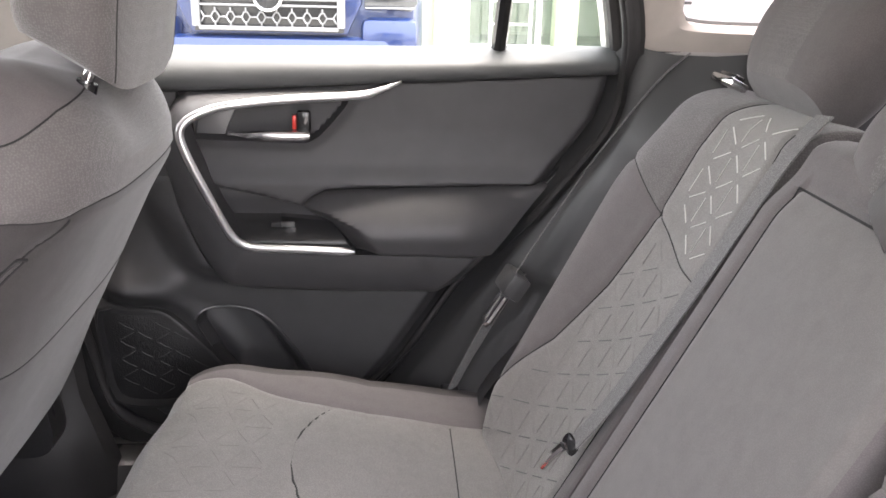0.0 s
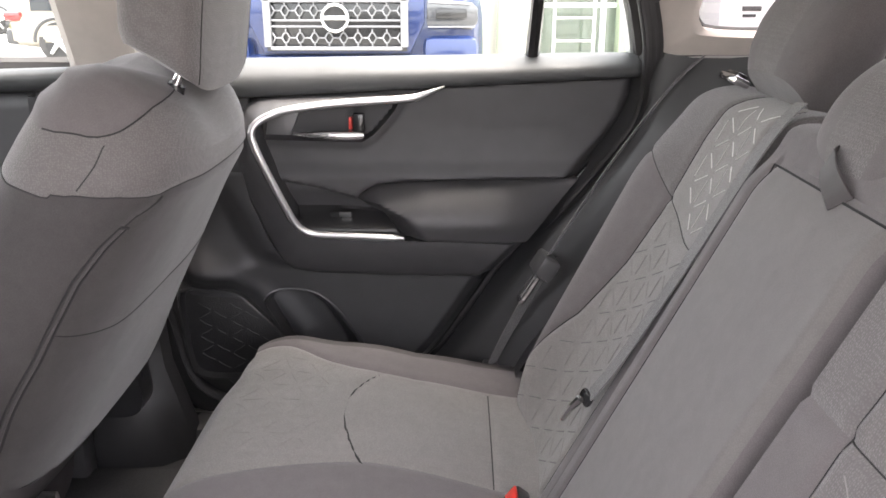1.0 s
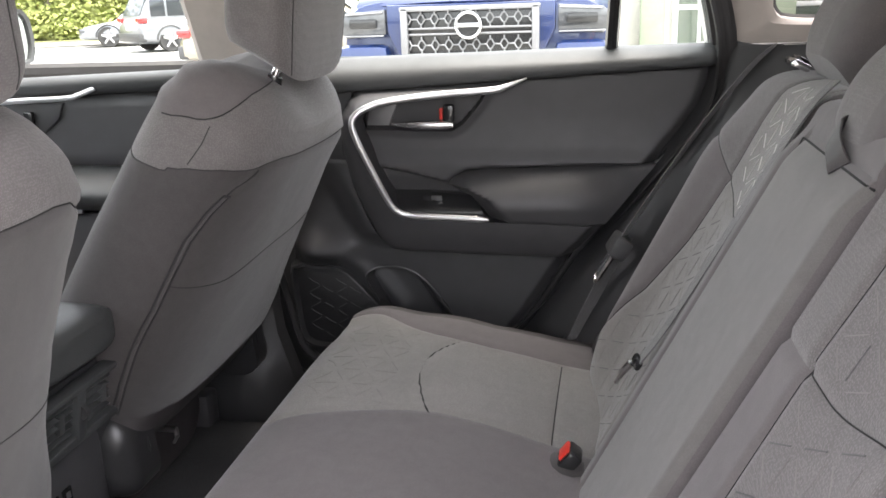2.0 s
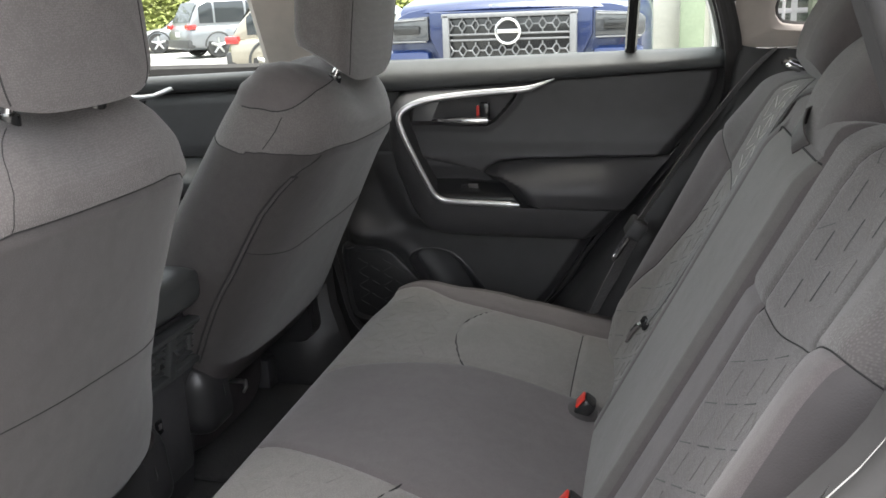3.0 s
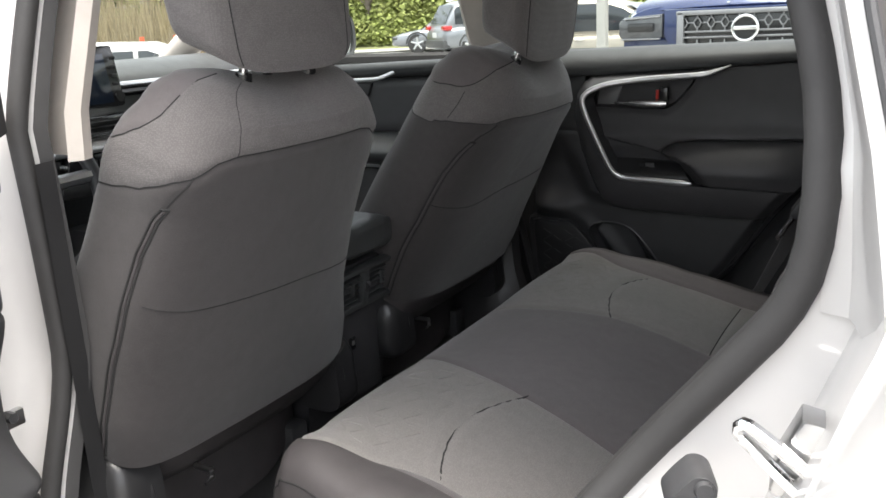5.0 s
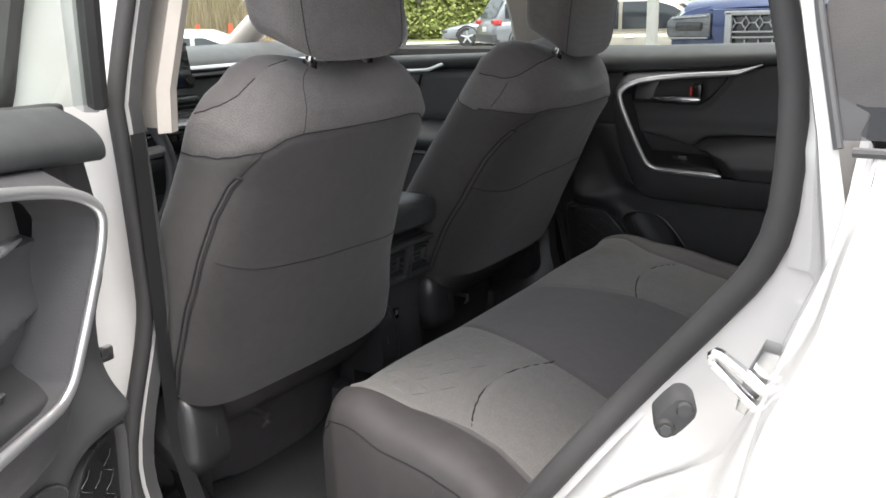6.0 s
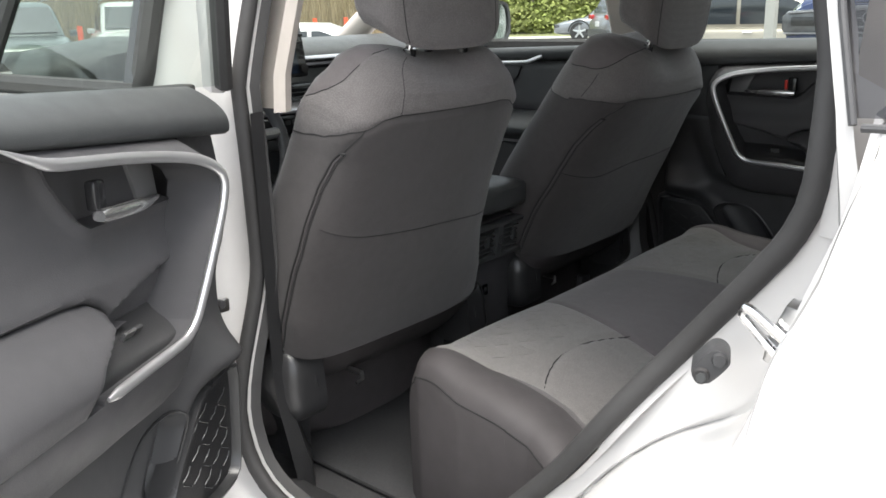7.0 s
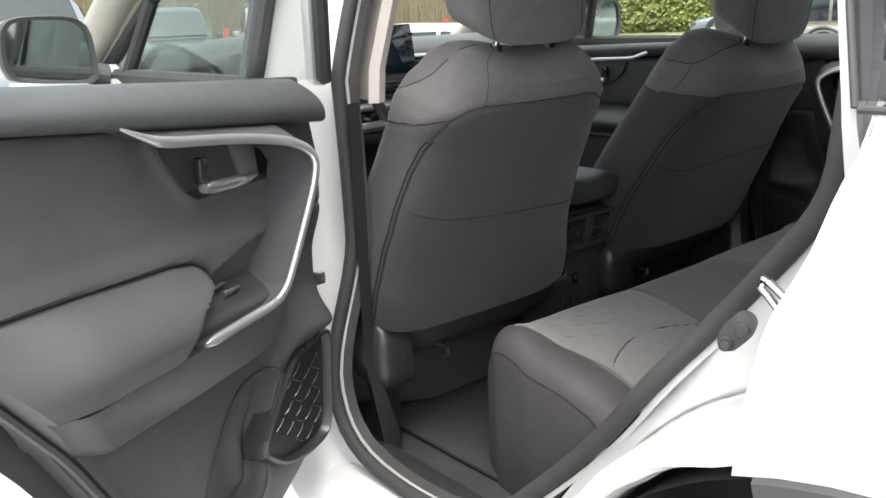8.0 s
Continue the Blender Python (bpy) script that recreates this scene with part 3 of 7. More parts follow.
def rear_back(sg, name, inner, outer, label):
    """One outer half of the rear backrest; sg: side of the car."""
    thing_ = thing("split_rear_bench", (1.1, sg * 0.4, 0.5), label, "car seat", "rear seat backs")
    lo, hi = sorted((sg * inner, sg * outer))
    s_top = 0.672
    in_in = lambda s: interp([(0, 0.245), (0.3, 0.235), (0.45, 0.228), (0.58, 0.235), (0.67, 0.25)], s)
    in_out = lambda s: interp([(0, 0.56), (0.08, 0.558), (0.23, 0.475), (0.35, 0.440), (0.45, 0.428), (0.57, 0.432), (0.62, 0.42), (0.67, 0.39)], s)
    mid = lambda y: 0.435 + 0.045 * smooth01(0.40, 0.56, abs(y)) + 0.03 * smooth01(0.28, 0.44, abs(y)) - 0.0
    wide = lambda s: interp([(0, 0.565), (0.10, 0.582), (0.30, 0.586), (0.48, 0.592), (0.60, 0.590), (0.672, 0.56)], s)
    yl = (lambda s: sg * inner) if sg > 0 else (lambda s: -wide(s))
    yr = (lambda s: wide(s)) if sg > 0 else (lambda s: sg * inner)
    extra = lambda y, s: 0.030 * smooth01(0.42, 0.53, abs(y)) * smooth01(0.66, 0.45, s) * smooth01(-0.05, 0.12, s) - 0.010 * math.exp(-((abs(y) - 0.34) / 0.1) ** 2)
    lines = [lambda y, s: abs(y) - in_out(s), lambda y, s: (abs(y) - in_in(s)), lambda y, s: s - mid(y)]
    sheet, fn = pillow("x", thing_, yl, yr, 0.0, s_top, lines, extra=extra)

    def yv(a, b):
        s = s_top * b
        return yl(s) + (yr(s) - yl(s)) * a, s

    def f_in(a, b):
        y, s = yv(a, b)
        return min(in_out(s) - abs(y), abs(y) - in_in(s))

    def f_mid(a, b):
        y, s = yv(a, b)
        return s - mid(y)

    ins, rest = sheet.cut(f_in)
    upper, lower = ins.cut(f_mid)
    rim_hi, rim_lo = rest.cut(f_mid)
    o_lo, i_lo = rim_lo.cut(lambda a, b: abs(yv(a, b)[0]) - 0.33)
    flank, o_lo = o_lo.cut(lambda a, b: abs(yv(a, b)[0]) - 0.556)
    part("bolster_flank", flank.geo(), CLOTH_SIDE, thing_, "charcoal outer flank")
    part("bolster", o_lo.geo(), CLOTH_DARK, thing_, "dark grey cloth side bolster")
    part("inner_edge", i_lo.geo(), CLOTH_DARK, thing_)
    o_hi, i_hi = rim_hi.cut(lambda a, b: abs(yv(a, b)[0]) - 0.33)
    part("upper_bolster", o_hi.geo(), CLOTH_MESH, thing_, "grey mesh cloth upper bolster")
    part("inner_edge", i_hi.geo(), CLOTH_MESH, thing_)
    # left inserts take the darker mesh cloth: roof and pillar shade put into colour
    part("upper_insert", upper.geo(), CLOTH_LIGHT if sg > 0 else CLOTH_MESH, thing_, "light grey insert with pale stitched dashes, both darkened for shade on the left")
    part("lower_insert", lower.geo(), CLOTH_LIGHT if sg > 0 else CLOTH_MESH, thing_, "light grey insert with pressed dashes, darkened for shade on the left")
    part("back_board", backing(yl, yr, 0.01, s_top - 0.02), CARPET, thing_)

    def pt(y, s):
        a = (y - yl(s)) / (yr(s) - yl(s))
        return fn(a, s / s_top) + BN * 0.0004

    for ln in (in_out, in_in):
        part("seam", Geo().tube([pt(sg * ln(s), s) for s in span(0.03, 0.655, 70)], 0.0012 if sg > 0 else 0.0006, 5), THREAD, thing_)
    part("seam", Geo().tube([pt(sg * a, mid(a)) for a in span(in_in(0.45), 0.60, 50)], 0.0008, 5), THREAD, thing_)
    a, b = (in_in, in_out) if sg > 0 else ((lambda s: -in_out(s)), (lambda s: -in_in(s)))
    pale, dark, faint = seat_pattern(a, b, 0.03, mid, 0.645)
    if sg > 0:
        part("stitching", dashes(pt, pale, 0.0010), STITCH, thing_, "pale stitched dashes", kind="stuff")
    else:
        # the left's pale stitches drawn in darker thread, part of the same coloured-in shade
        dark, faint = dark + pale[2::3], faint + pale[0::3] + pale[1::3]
    part("stitching", dashes(pt, dark, 0.0008), STITCH_DARK, thing_, "dark pressed dashes", kind="stuff")
    part("stitching", dashes(pt, faint, 0.0006), STITCH_SOFT, thing_, "faint pressed lines", kind="stuff")
    return thing_


def rear_middle():
    mid = thing("middle_seat_back", (1.1, 0, 0.5), "plain grey cloth middle backrest with fold-down armrest", "car seat", "rear seat backs")
    L, R = -0.138, 0.186
    pan_l, pan_r = -0.128, 0.145
    top = 0.585
    yl, yr = (lambda s: L), (lambda s: R)
    lines = [lambda y, s: (y - pan_r) if s < top else 1, lambda y, s: (y - pan_l) if s < top else 1, lambda y, s: (s - top - 0.01 * math.cos(y * 8)) if pan_l < y < pan_r else 1]
    sheet, fn = pillow("x", mid, yl, yr, 0.0, 0.66, lines, extra=lambda y, s: 0.012 * smooth01(top + 0.02, top - 0.04, s), rim=0.03)

    def f_pan(a, b):
        y, s = L + (R - L) * a, 0.66 * b
        return min(y - pan_l, pan_r - y, top - s)

    pan, rest = sheet.cut(f_pan)
    side, tp = rest.cut(lambda a, b: top - 0.66 * b)
    part("armrest", pan.geo(), CLOTH_MID, mid, "plain grey fold-down armrest")
    part("side_panel", side.geo(), CLOTH_DARK, mid)
    part("top_panel", tp.geo(), CLOTH_DARK, mid, "grey cloth top panel")
    part("back_board", backing(yl, yr, 0.01, 0.64), CARPET, mid)
    pt = lambda y, s: fn((y - L) / (R - L), s / 0.66) + BN * 0.0005
    part("seam", Geo().tube([pt(pan_r, s) for s in span(0.02, top, 50)], 0.0010, 5), THREAD, mid)
    part("seam", Geo().tube([pt(y, top) for y in span(pan_l, pan_r, 30)], 0.0014, 5), THREAD, mid)
    # pull strap
    st = Geo()
    path = [pt(-0.034, top - 0.002), pt(-0.026, top + 0.004) + BN * 0.008, pt(0.0, top + 0.016) + BN * 0.013, pt(0.024, top + 0.030) + BN * 0.009, pt(0.034, top + 0.036)]
    st.ribbon(curve(path, step=0.005), tuple(BU), 0.026, 0.003)
    part("pull_strap", st, CLOTH_SIDE, mid, "black webbing pull strap")
    return mid


def rear_headrest(yc, s, wide, tall, label):
    hr = thing("headrest", tuple(back_plane(yc, s, -0.05)), label, "headrest", "rear headrests")

    def fn(u, v):
        k = math.sin(math.pi * (0.12 + 0.80 * v)) ** 0.35
        c, q = spow(math.cos(u), 0.6), spow(math.sin(u), 0.6)
        return back_plane(yc + wide * c * k, s + tall * v - 0.02 * (1 - q) * (1 - v), -0.045 + (0.058 * k - 0.01 * v) * q)

    us = [2 * math.pi * i / 72 for i in range(73)]
    sheet = Surf(fn, us, span(0, 1, 36))
    edge, face = sheet.cut(lambda u, v: abs(math.cos(u)) - 0.22)
    b = part("pad", edge.geo(), CLOTH_DARK, hr, "dark grey cloth pad")
    part("pad_panel", face.geo(), CLOTH_MESH, hr, "grey mesh cloth panel")
    for v in (0.0, 1.0):
        rim = [fn(u, v) for u in us[:-1]]
        part("pad_end", Geo().add(rim, [tuple(range(72))]), CLOTH_DARK, hr)
    for k in (-0.055, 0.055):
        part("post", Geo().tube([back_plane(yc + k, s - 0.03, -0.06), back_plane(yc + k, s + 0.04, -0.06)], 0.006, 10), CHROME, hr, "chrome post")
        part("collar", Geo().tube([back_plane(yc + k, s - 0.05, -0.062), back_plane(yc + k, s - 0.022, -0.062)], [0.011, 0.010], 12), GLOSS, hr)
    return hr


front_seat(-0.36, 0.40, 17, True, "charcoal cloth driver seat with mesh upper cover")
front_seat(0.358, 0.364, 28, False, "charcoal cloth passenger seat reclined beside the door")
rear_cushion()
rear_back(1, "right", 0.19, 0.62, "grey cloth rear backrest with stitched dash pattern beside the closed door")
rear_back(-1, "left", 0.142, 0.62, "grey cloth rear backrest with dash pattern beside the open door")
rear_middle()
rear_headrest(0.36, 0.682, 0.135, 0.17, "grey cloth headrest on the outer rear seat")
rear_headrest(0.01, 0.60, 0.125, 0.15, "low grey cloth headrest on the middle seat")
rear_headrest(-0.36, 0.682, 0.135, 0.17, "grey cloth headrest beside the open door")

# ---- doors ----
REAR_EDGE = [(0.40, 0.71), (0.43, 0.735), (0.50, 0.815), (0.599, 0.896), (0.742, 0.988), (0.83, 1.062), (0.921, 1.140), (1.0, 1.208), (1.037, 1.234), (1.08, 1.249), (1.15, 1.258)]
FRONT_EDGE = [(0.40, 0.56), (0.44, 0.49), (0.48, 0.445), (0.53, 0.395), (0.57, 0.376), (0.68, 0.366), (0.76, 0.370), (0.90, 0.366), (1.00, 0.366), (1.08, 0.392), (1.15, 0.42)]


def rear_x(z):
    return interp(REAR_EDGE, z)


def front_x(z):
    return interp(FRONT_EDGE, z)


def patch(y_of, z_lo, z_hi, x_lo, x_hi, nx=60, nz=16, turn_in=True, edge=0.012):
    """A padded trim panel; y_of(x, z) its face, its rim turned towards the door skin."""
    rows = []
    for j in range(nz + 1):
        v = j / nz
        row = []
        for i in range(nx + 1):
            u = i / nx
            zm = z_lo(0.5 * (x_lo(0.8) + x_hi(0.8))) * (1 - v) + z_hi(0.5 * (x_lo(0.8) + x_hi(0.8))) * v
            for _ in range(3):
                x = x_lo(zm) + (x_hi(zm) - x_lo(zm)) * u
                zm = z_lo(x) * (1 - v) + z_hi(x) * v
            d = min((x - x_lo(zm)), (x_hi(zm) - x), zm - z_lo(x), z_hi(x) - zm)
            row.append(Vector((x, y_of(x, zm) + edge * (1 - min(1, max(0, d) / edge)) ** 2, zm)))
        rows.append(row)
    back = [[Vector((p.x, p.y + 0.03, p.z)) for p in r] for r in rows]
    g = Geo().grid(rows)
    rim = rows[0] + [r[-1] for r in rows[1:]] + rows[-1][-2::-1] + [r[0] for r in rows[-2:0:-1]]
    rb = [Vector((p.x, p.y + 0.03, p.z)) for p in rim]
    g.grid([rim + rim[:1], rb + rb[:1]])
    return g


TRIM = [(0.897, 0.700, 1.094), (0.860, 0.694, 1.080), (0.83, 0.690, 1.073), (0.72, 0.684, 1.066), (0.64, 0.672, 1.058), (0.600, 0.658, 1.050),
        (0.572, 0.648, 1.036), (0.562, 0.644, 1.018), (0.570, 0.645, 0.985), (0.592, 0.652, 0.93), (0.615, 0.660, 0.876), (0.628, 0.664, 0.850),
        (0.642, 0.667, 0.836), (0.665, 0.669, 0.829), (0.74, 0.669, 0.826), (0.823, 0.668, 0.823)]


FRAME = [(0.575, 1.12), (0.560, 1.068), (0.542, 1.060), (0.524, 1.03), (0.516, 0.99), (0.519, 0.955), (0.534, 0.887), (0.565, 0.81), (0.590, 0.763), (0.612, 0.748), (0.654, 0.742),
         (0.794, 0.738), (0.976, 0.736), (1.35, 0.734), (1.35, 0.810), (1.031, 0.8105), (0.822, 0.816)] + [(x, z) for x, y, z in TRIM[::-1]] + [(0.90, 1.12)]
ARM = [(0.733, 0.886), (0.748, 0.900), (0.772, 0.912), (0.815, 0.917), (0.98, 0.922), (1.138, 0.925), (1.35, 0.927), (1.35, 0.8105), (1.031, 0.8105), (0.822, 0.816), (0.808, 0.836), (0.785, 0.862)]
SHELF = [(0.60, 0.868), (0.70, 0.868), (0.787, 0.860), (0.808, 0.836), (0.823, 0.822), (0.74, 0.82), (0.60, 0.80)]
FIN = [(0.58, 0.921), (0.595, 0.918), (0.661, 0.905), (0.733, 0.886), (0.785, 0.862), (0.70, 0.868), (0.60, 0.868)]
BOWL = [(0.819, 1.072), (0.808, 1.050), (0.790, 1.028), (0.766, 1.002), (0.745, 0.990), (0.621, 0.993), (0.56, 0.995), (0.55, 1.02), (0.58, 1.055), (0.72, 1.072)]
LOWER = [(0.20, 1.30), (0.562, 1.30), (0.540, 1.03), (0.545, 0.95), (0.562, 0.88), (0.59, 0.80), (0.62, 0.78), (1.40, 0.775), (1.40, 0.20), (0.20, 0.20)]
POCKET = [(0.61, 0.48), (0.572, 0.60), (0.545, 0.66), (0.548, 0.682), (0.572, 0.693), (0.63, 0.690), (0.672, 0.664), (0.722, 0.60), (0.748, 0.54), (0.74, 0.47)]


def gap(line, x, z, closed=True):
    """Distance to a line; positive inside a closed one. Also the nearest segment and the place on it."""
    best, at, odd = 9.0, (0, 0.0), False
    n = len(line)
    for i in range(n if closed else n - 1):
        (ax, az), (bx, bz) = line[i][:2], line[(i + 1) % n][:2]
        dx, dz = bx - ax, bz - az
        t = max(0.0, min(1.0, ((x - ax) * dx + (z - az) * dz) / max(1e-12, dx * dx + dz * dz)))
        d = math.hypot(x - ax - dx * t, z - az - dz * t)
        if d < best:
            best, at = d, (i, t)
        if closed and (az > z) != (bz > z) and x < ax + (z - az) / (bz - az) * dx:
            odd = not odd
    return (best if odd or not closed else -best), at


def skirted(g, deep=0.03):
    """Turns the open edges of a sheet back towards the door skin."""
    seen = {}
    for f in g.f:
        for i, j in zip(f, f[1:] + f[:1]):
            seen[(min(i, j), max(i, j))] = seen.get((min(i, j), max(i, j)), 0) + 1
    o = len(g.v)
    at = {}
    for (i, j), k in seen.items():
        if k == 1:
            for q in (i, j):
                if q not in at:
                    at[q] = len(g.v)
                    g.v.append(g.v[q] + Vector((0, deep, 0)))
            g.f.append((i, j, at[j], at[i]))
            g.m.append(0)
    return g


def rear_door(side, label):
    """A rear door with its moulded inner trim. side 1: right; -1: left. The base is on the hinge."""
    door = thing("rear_door", (0.345, side * 0.80, 0.40), label, "car door", "rear doors")
    P = lambda name, geo, m, parent=None, lab="", **k: part(name, geo.mirrored(side), m, parent or door, lab, **k)
    belt_lo = lambda x: 1.073 + 0.055 * (x - 0.57)
    belt_hi = lambda x: 1.136 + 0.018 * (x - 0.57)
    strip_xz = [(x, z) for x, y, z in TRIM] + [(1.031, 0.8105), (1.35, 0.81)]
    strip_y = [y for x, y, z in TRIM] + [0.668, 0.690]

    def xz(a, b):
        z = 0.405 + (1.141 - 0.405) * b
        x = front_x(z) + (rear_x(z) - front_x(z)) * a
        return x, z + (belt_hi(x) - 1.141) * smooth01(0.85, 1.0, b)

    def roll(d, k=0.006, w=0.005):
        return k * (1 - min(1, max(0, d) / w)) ** 2

    def belt_y(x, z):
        t = min(1, max(0, (z - belt_lo(x)) / (belt_hi(x) - belt_lo(x))))
        return 0.700 - 0.012 * math.sin(t * 2.6) + 0.050 * t ** 2.2 + roll(z - belt_lo(x)) + 0.03 * smooth01(0.03, 0.0, x - front_x(z)) + 0.02 * smooth01(0.02, 0.0, rear_x(z) - x)

    def frame_y(x, z):
        ds, (i, t) = gap(strip_xz, x, z, False)
        ys = strip_y[i] + (strip_y[min(i + 1, len(strip_y) - 1)] - strip_y[i]) * t
        do = min(gap(FRAME[1:14], x, z, False)[0], max(0, belt_lo(x) - z) if x > 0.55 else 9)
        k = ds / max(1e-6, ds + do)
        return ys + 0.002 + (0.704 - ys) * k ** 1.7 + roll(do, 0.005) + 0.03 * smooth01(0.03, 0.0, rear_x(z) - x)

    def arm_y(x, z):
        lo, hi = 0.811, interp(ARM[:7], x)
        t = min(1, max(0, (z - lo) / (hi - lo)))
        d = gap(ARM, x, z)[0]
        front = smooth01(0.0, 0.05, x - interp([(0.811, 0.825), (0.836, 0.808), (0.862, 0.785), (0.886, 0.733), (0.93, 0.74)], z))
        out = math.sin(0.5 * math.pi * min(1, (1 - t) * 1.45)) ** 0.8 * (1 - 0.16 * smooth01(0.35, 0.0, t))
        return 0.716 - 0.062 * out * (0.35 + 0.65 * front) * smooth01(1.16, 0.98, x) + roll(d, 0.007, 0.006)

    def up_y(x, z):
        y = 0.717 + 0.010 * smooth01(0.92, 1.02, z) - 0.008 * smooth01(0.96, 0.92, z)
        d = min(gap(ARM, x, z, True)[0] * -1, -gap(FIN, x, z)[0], belt_lo(x) - z)
        return y + roll(d, 0.006, 0.006) - 0.006 * math.exp(-(gap(BOWL, x, z)[0] / 0.010) ** 2) + 0.03 * smooth01(0.035, 0.0, rear_x(z) - x)

    def bowl_y(x, z):
        d = gap(BOWL, x, z)[0]
        return 0.717 + 0.024 * smooth01(0.0, 0.007, d) 

    fin_y = lambda x, z: 0.722 + 0.012 * smooth01(0.905, 0.865, z)
    shelf_y = lambda x, z: 0.734 - 0.052 * smooth01(0.872, 0.832, z)

    def low_y(x, z):
        y = 0.748
        y -= 0.042 * math.exp(-(((x - 0.43) / 0.11) ** 2 + ((z - 0.742) / 0.036) ** 2)) * smooth01(-0.01, 0.075, x - front_x(z))
        dr = gap([(0.36, 0.735), (0.49, 0.725), (0.535, 0.690), (0.612, 0.590), (0.61, 0.52)], x, z, False)[0]
        y -= 0.013 * math.exp(-(dr / 0.020) ** 2) * smooth01(0.0, 0.06, x - front_x(z))
        df = -gap(FRAME, x, z)[0]
        y -= (y - 0.706) * smooth01(0.075, 0.0, df) * smooth01(0.735, 0.785, z)
        y -= (y - 0.716) * smooth01(0.84, 0.93, z) * 0.6
        dp = gap(POCKET, x, z)[0]
        y += 0.042 * smooth01(0.0, 0.007 + 0.03 * smooth01(0.60, 0.70, x), dp)
        y += 0.02 * smooth01(0.50, 0.41, z) + 0.03 * smooth01(0.03, 0.0, x - front_x(z)) + 0.02 * smooth01(0.03, 0.0, rear_x(z) - x)
        return y - 0.004 * groove(z - 0.934 - 0.05 * (x - 0.5), -1.0, 0.004)

    sheet = Surf(lambda a, b: Vector((*xz(a, b), 0)), span(0, 1, 190), span(0, 1, 150))

    def take(src, fn):
        return src.cut(lambda a, b: fn(*xz(a, b)))

    def laid(src, y_of, deep=0.03):
        src.fn = lambda a, b: (lambda x, z: Vector((x, y_of(x, z), z)))(*xz(a, b))
        return skirted(src.geo(), deep)

    belt, rest = take(sheet, lambda x, z: z - belt_lo(x))
    frame_s, rest = take(rest, lambda x, z: gap(FRAME, x, z)[0])
    low, rest = take(rest, lambda x, z: gap(LOWER, x, z)[0])
    arm, rest = take(rest, lambda x, z: gap(ARM, x, z)[0])
    shelf, rest = take(rest, lambda x, z: gap(SHELF, x, z)[0])
    fin, rest = take(rest, lambda x, z: gap(FIN, x, z)[0])
    bowl, upper = take(rest, lambda x, z: gap(BOWL, x, z)[0])
    P("belt_pad", laid(belt, belt_y), PLASTIC_GREY, lab="charcoal padded belt line")
    P("upper_panel", laid(upper, up_y), PLASTIC_SOFT, lab="soft black upper trim panel")
    P("armrest", laid(arm, arm_y, 0.07), PLASTIC_SOFT, lab="padded black armrest")
    P("pull_frame", laid(frame_s, frame_y, 0.075), PLASTIC_SOFT, lab="black frame round the silver strip")
    P("lower_panel", laid(low, low_y), PLASTIC, lab="hard black lower trim panel")
    P("handle_bowl", laid(bowl, bowl_y), PLASTIC_SOFT)
    P("pocket_wall", laid(fin, fin_y), PLASTIC_SOFT)
    P("switch_panel", laid(shelf, shelf_y), SHADE_TRIM, lab="black window switch panel")
    # bright strip
    strip = curve([(x, y - 0.003, z) for x, y, z in TRIM], step=0.008)
    P("bright_strip", Geo().tube(strip, [0.0069 * min(1.0, 0.2 + 0.11 * i, 0.4 + 0.2 * (len(strip) - 1 - i)) for i in range(len(strip))], 18, flat=0.75, up=(0, 1, 0)), SILVER, lab="satin silver trim strip")
    # rubber round the rear edge
    P("edge_seal", Geo().tube(curve([(rear_x(z) + 0.004, 0.735 + 0.015 * smooth01(1.10, 1.15, z), z) for z in span(0.45, 1.145, 26)], step=0.015), 0.0075, 8), GLOSS, lab="black edge seal")
    # lever
    lev = Geo()
    sec = []
    for t in span(0, 1, 16):
        x = 0.622 + 0.130 * t
        zc = 1.003 + 0.004 * (1 - t) + 0.003 * t
        hh = (0.003 + 0.0055 * smooth01(0, 0.5, t)) * (1 if t < 0.96 else 0.7)
        yy = 0.700 - 0.010 * math.sin(math.pi * (0.2 + 0.8 * t)) + 0.014 * (1 - t) ** 2
        sec.append([Vector((x, yy + 0.008 * math.cos(a), zc + hh * spow(math.sin(a), 0.6))) for a in (2 * math.pi * j / 14 for j in range(14))])
    P("handle", lev.loft(sec), HANDLE, lab="satin silver door handle")
    P("lock_tab", Geo().box((0.742, 0.708, 1.028), (0.022, 0.014, 0.034), 0.004), GLOSS, lab="black lock tab")
    if side > 0:
        P("lock_flag", Geo().box((0.7275, 0.705, 1.027), (0.006, 0.012, 0.022), 0.001), RED, lab="red lock flag")
    # window switch on its sloping shelf
    sy = shelf_y(0.70, 0.853)
    tip = Euler((radians(-55), 0, 0)).to_matrix()
    sw = P("window_switch", Geo().box((0.704, sy - 0.001, 0.853), (0.040, 0.020, 0.006), 0.002, tip), PLASTIC, lab="window switch")
    P("switch_tip", Geo().box((0.712, sy - 0.004, 0.855), (0.022, 0.016, 0.004), 0.001, tip), STEEL, sw, "silver switch tip")
    # speaker
    sp_y = lambda x, z: 0.744
    hexa = [(p.x, p.z) for p in curve([(0.380, 0, 0.689), (0.43, 0, 0.690), (0.482, 0, 0.686), (0.517, 0, 0.660), (0.592, 0, 0.575), (0.584, 0, 0.548), (0.54, 0, 0.520), (0.482, 0, 0.507), (0.410, 0, 0.510), (0.388, 0, 0.535), (0.381, 0, 0.60)], True, 0.02)]
    cen = Vector((0.47, 0, 0.605))
    rows = []
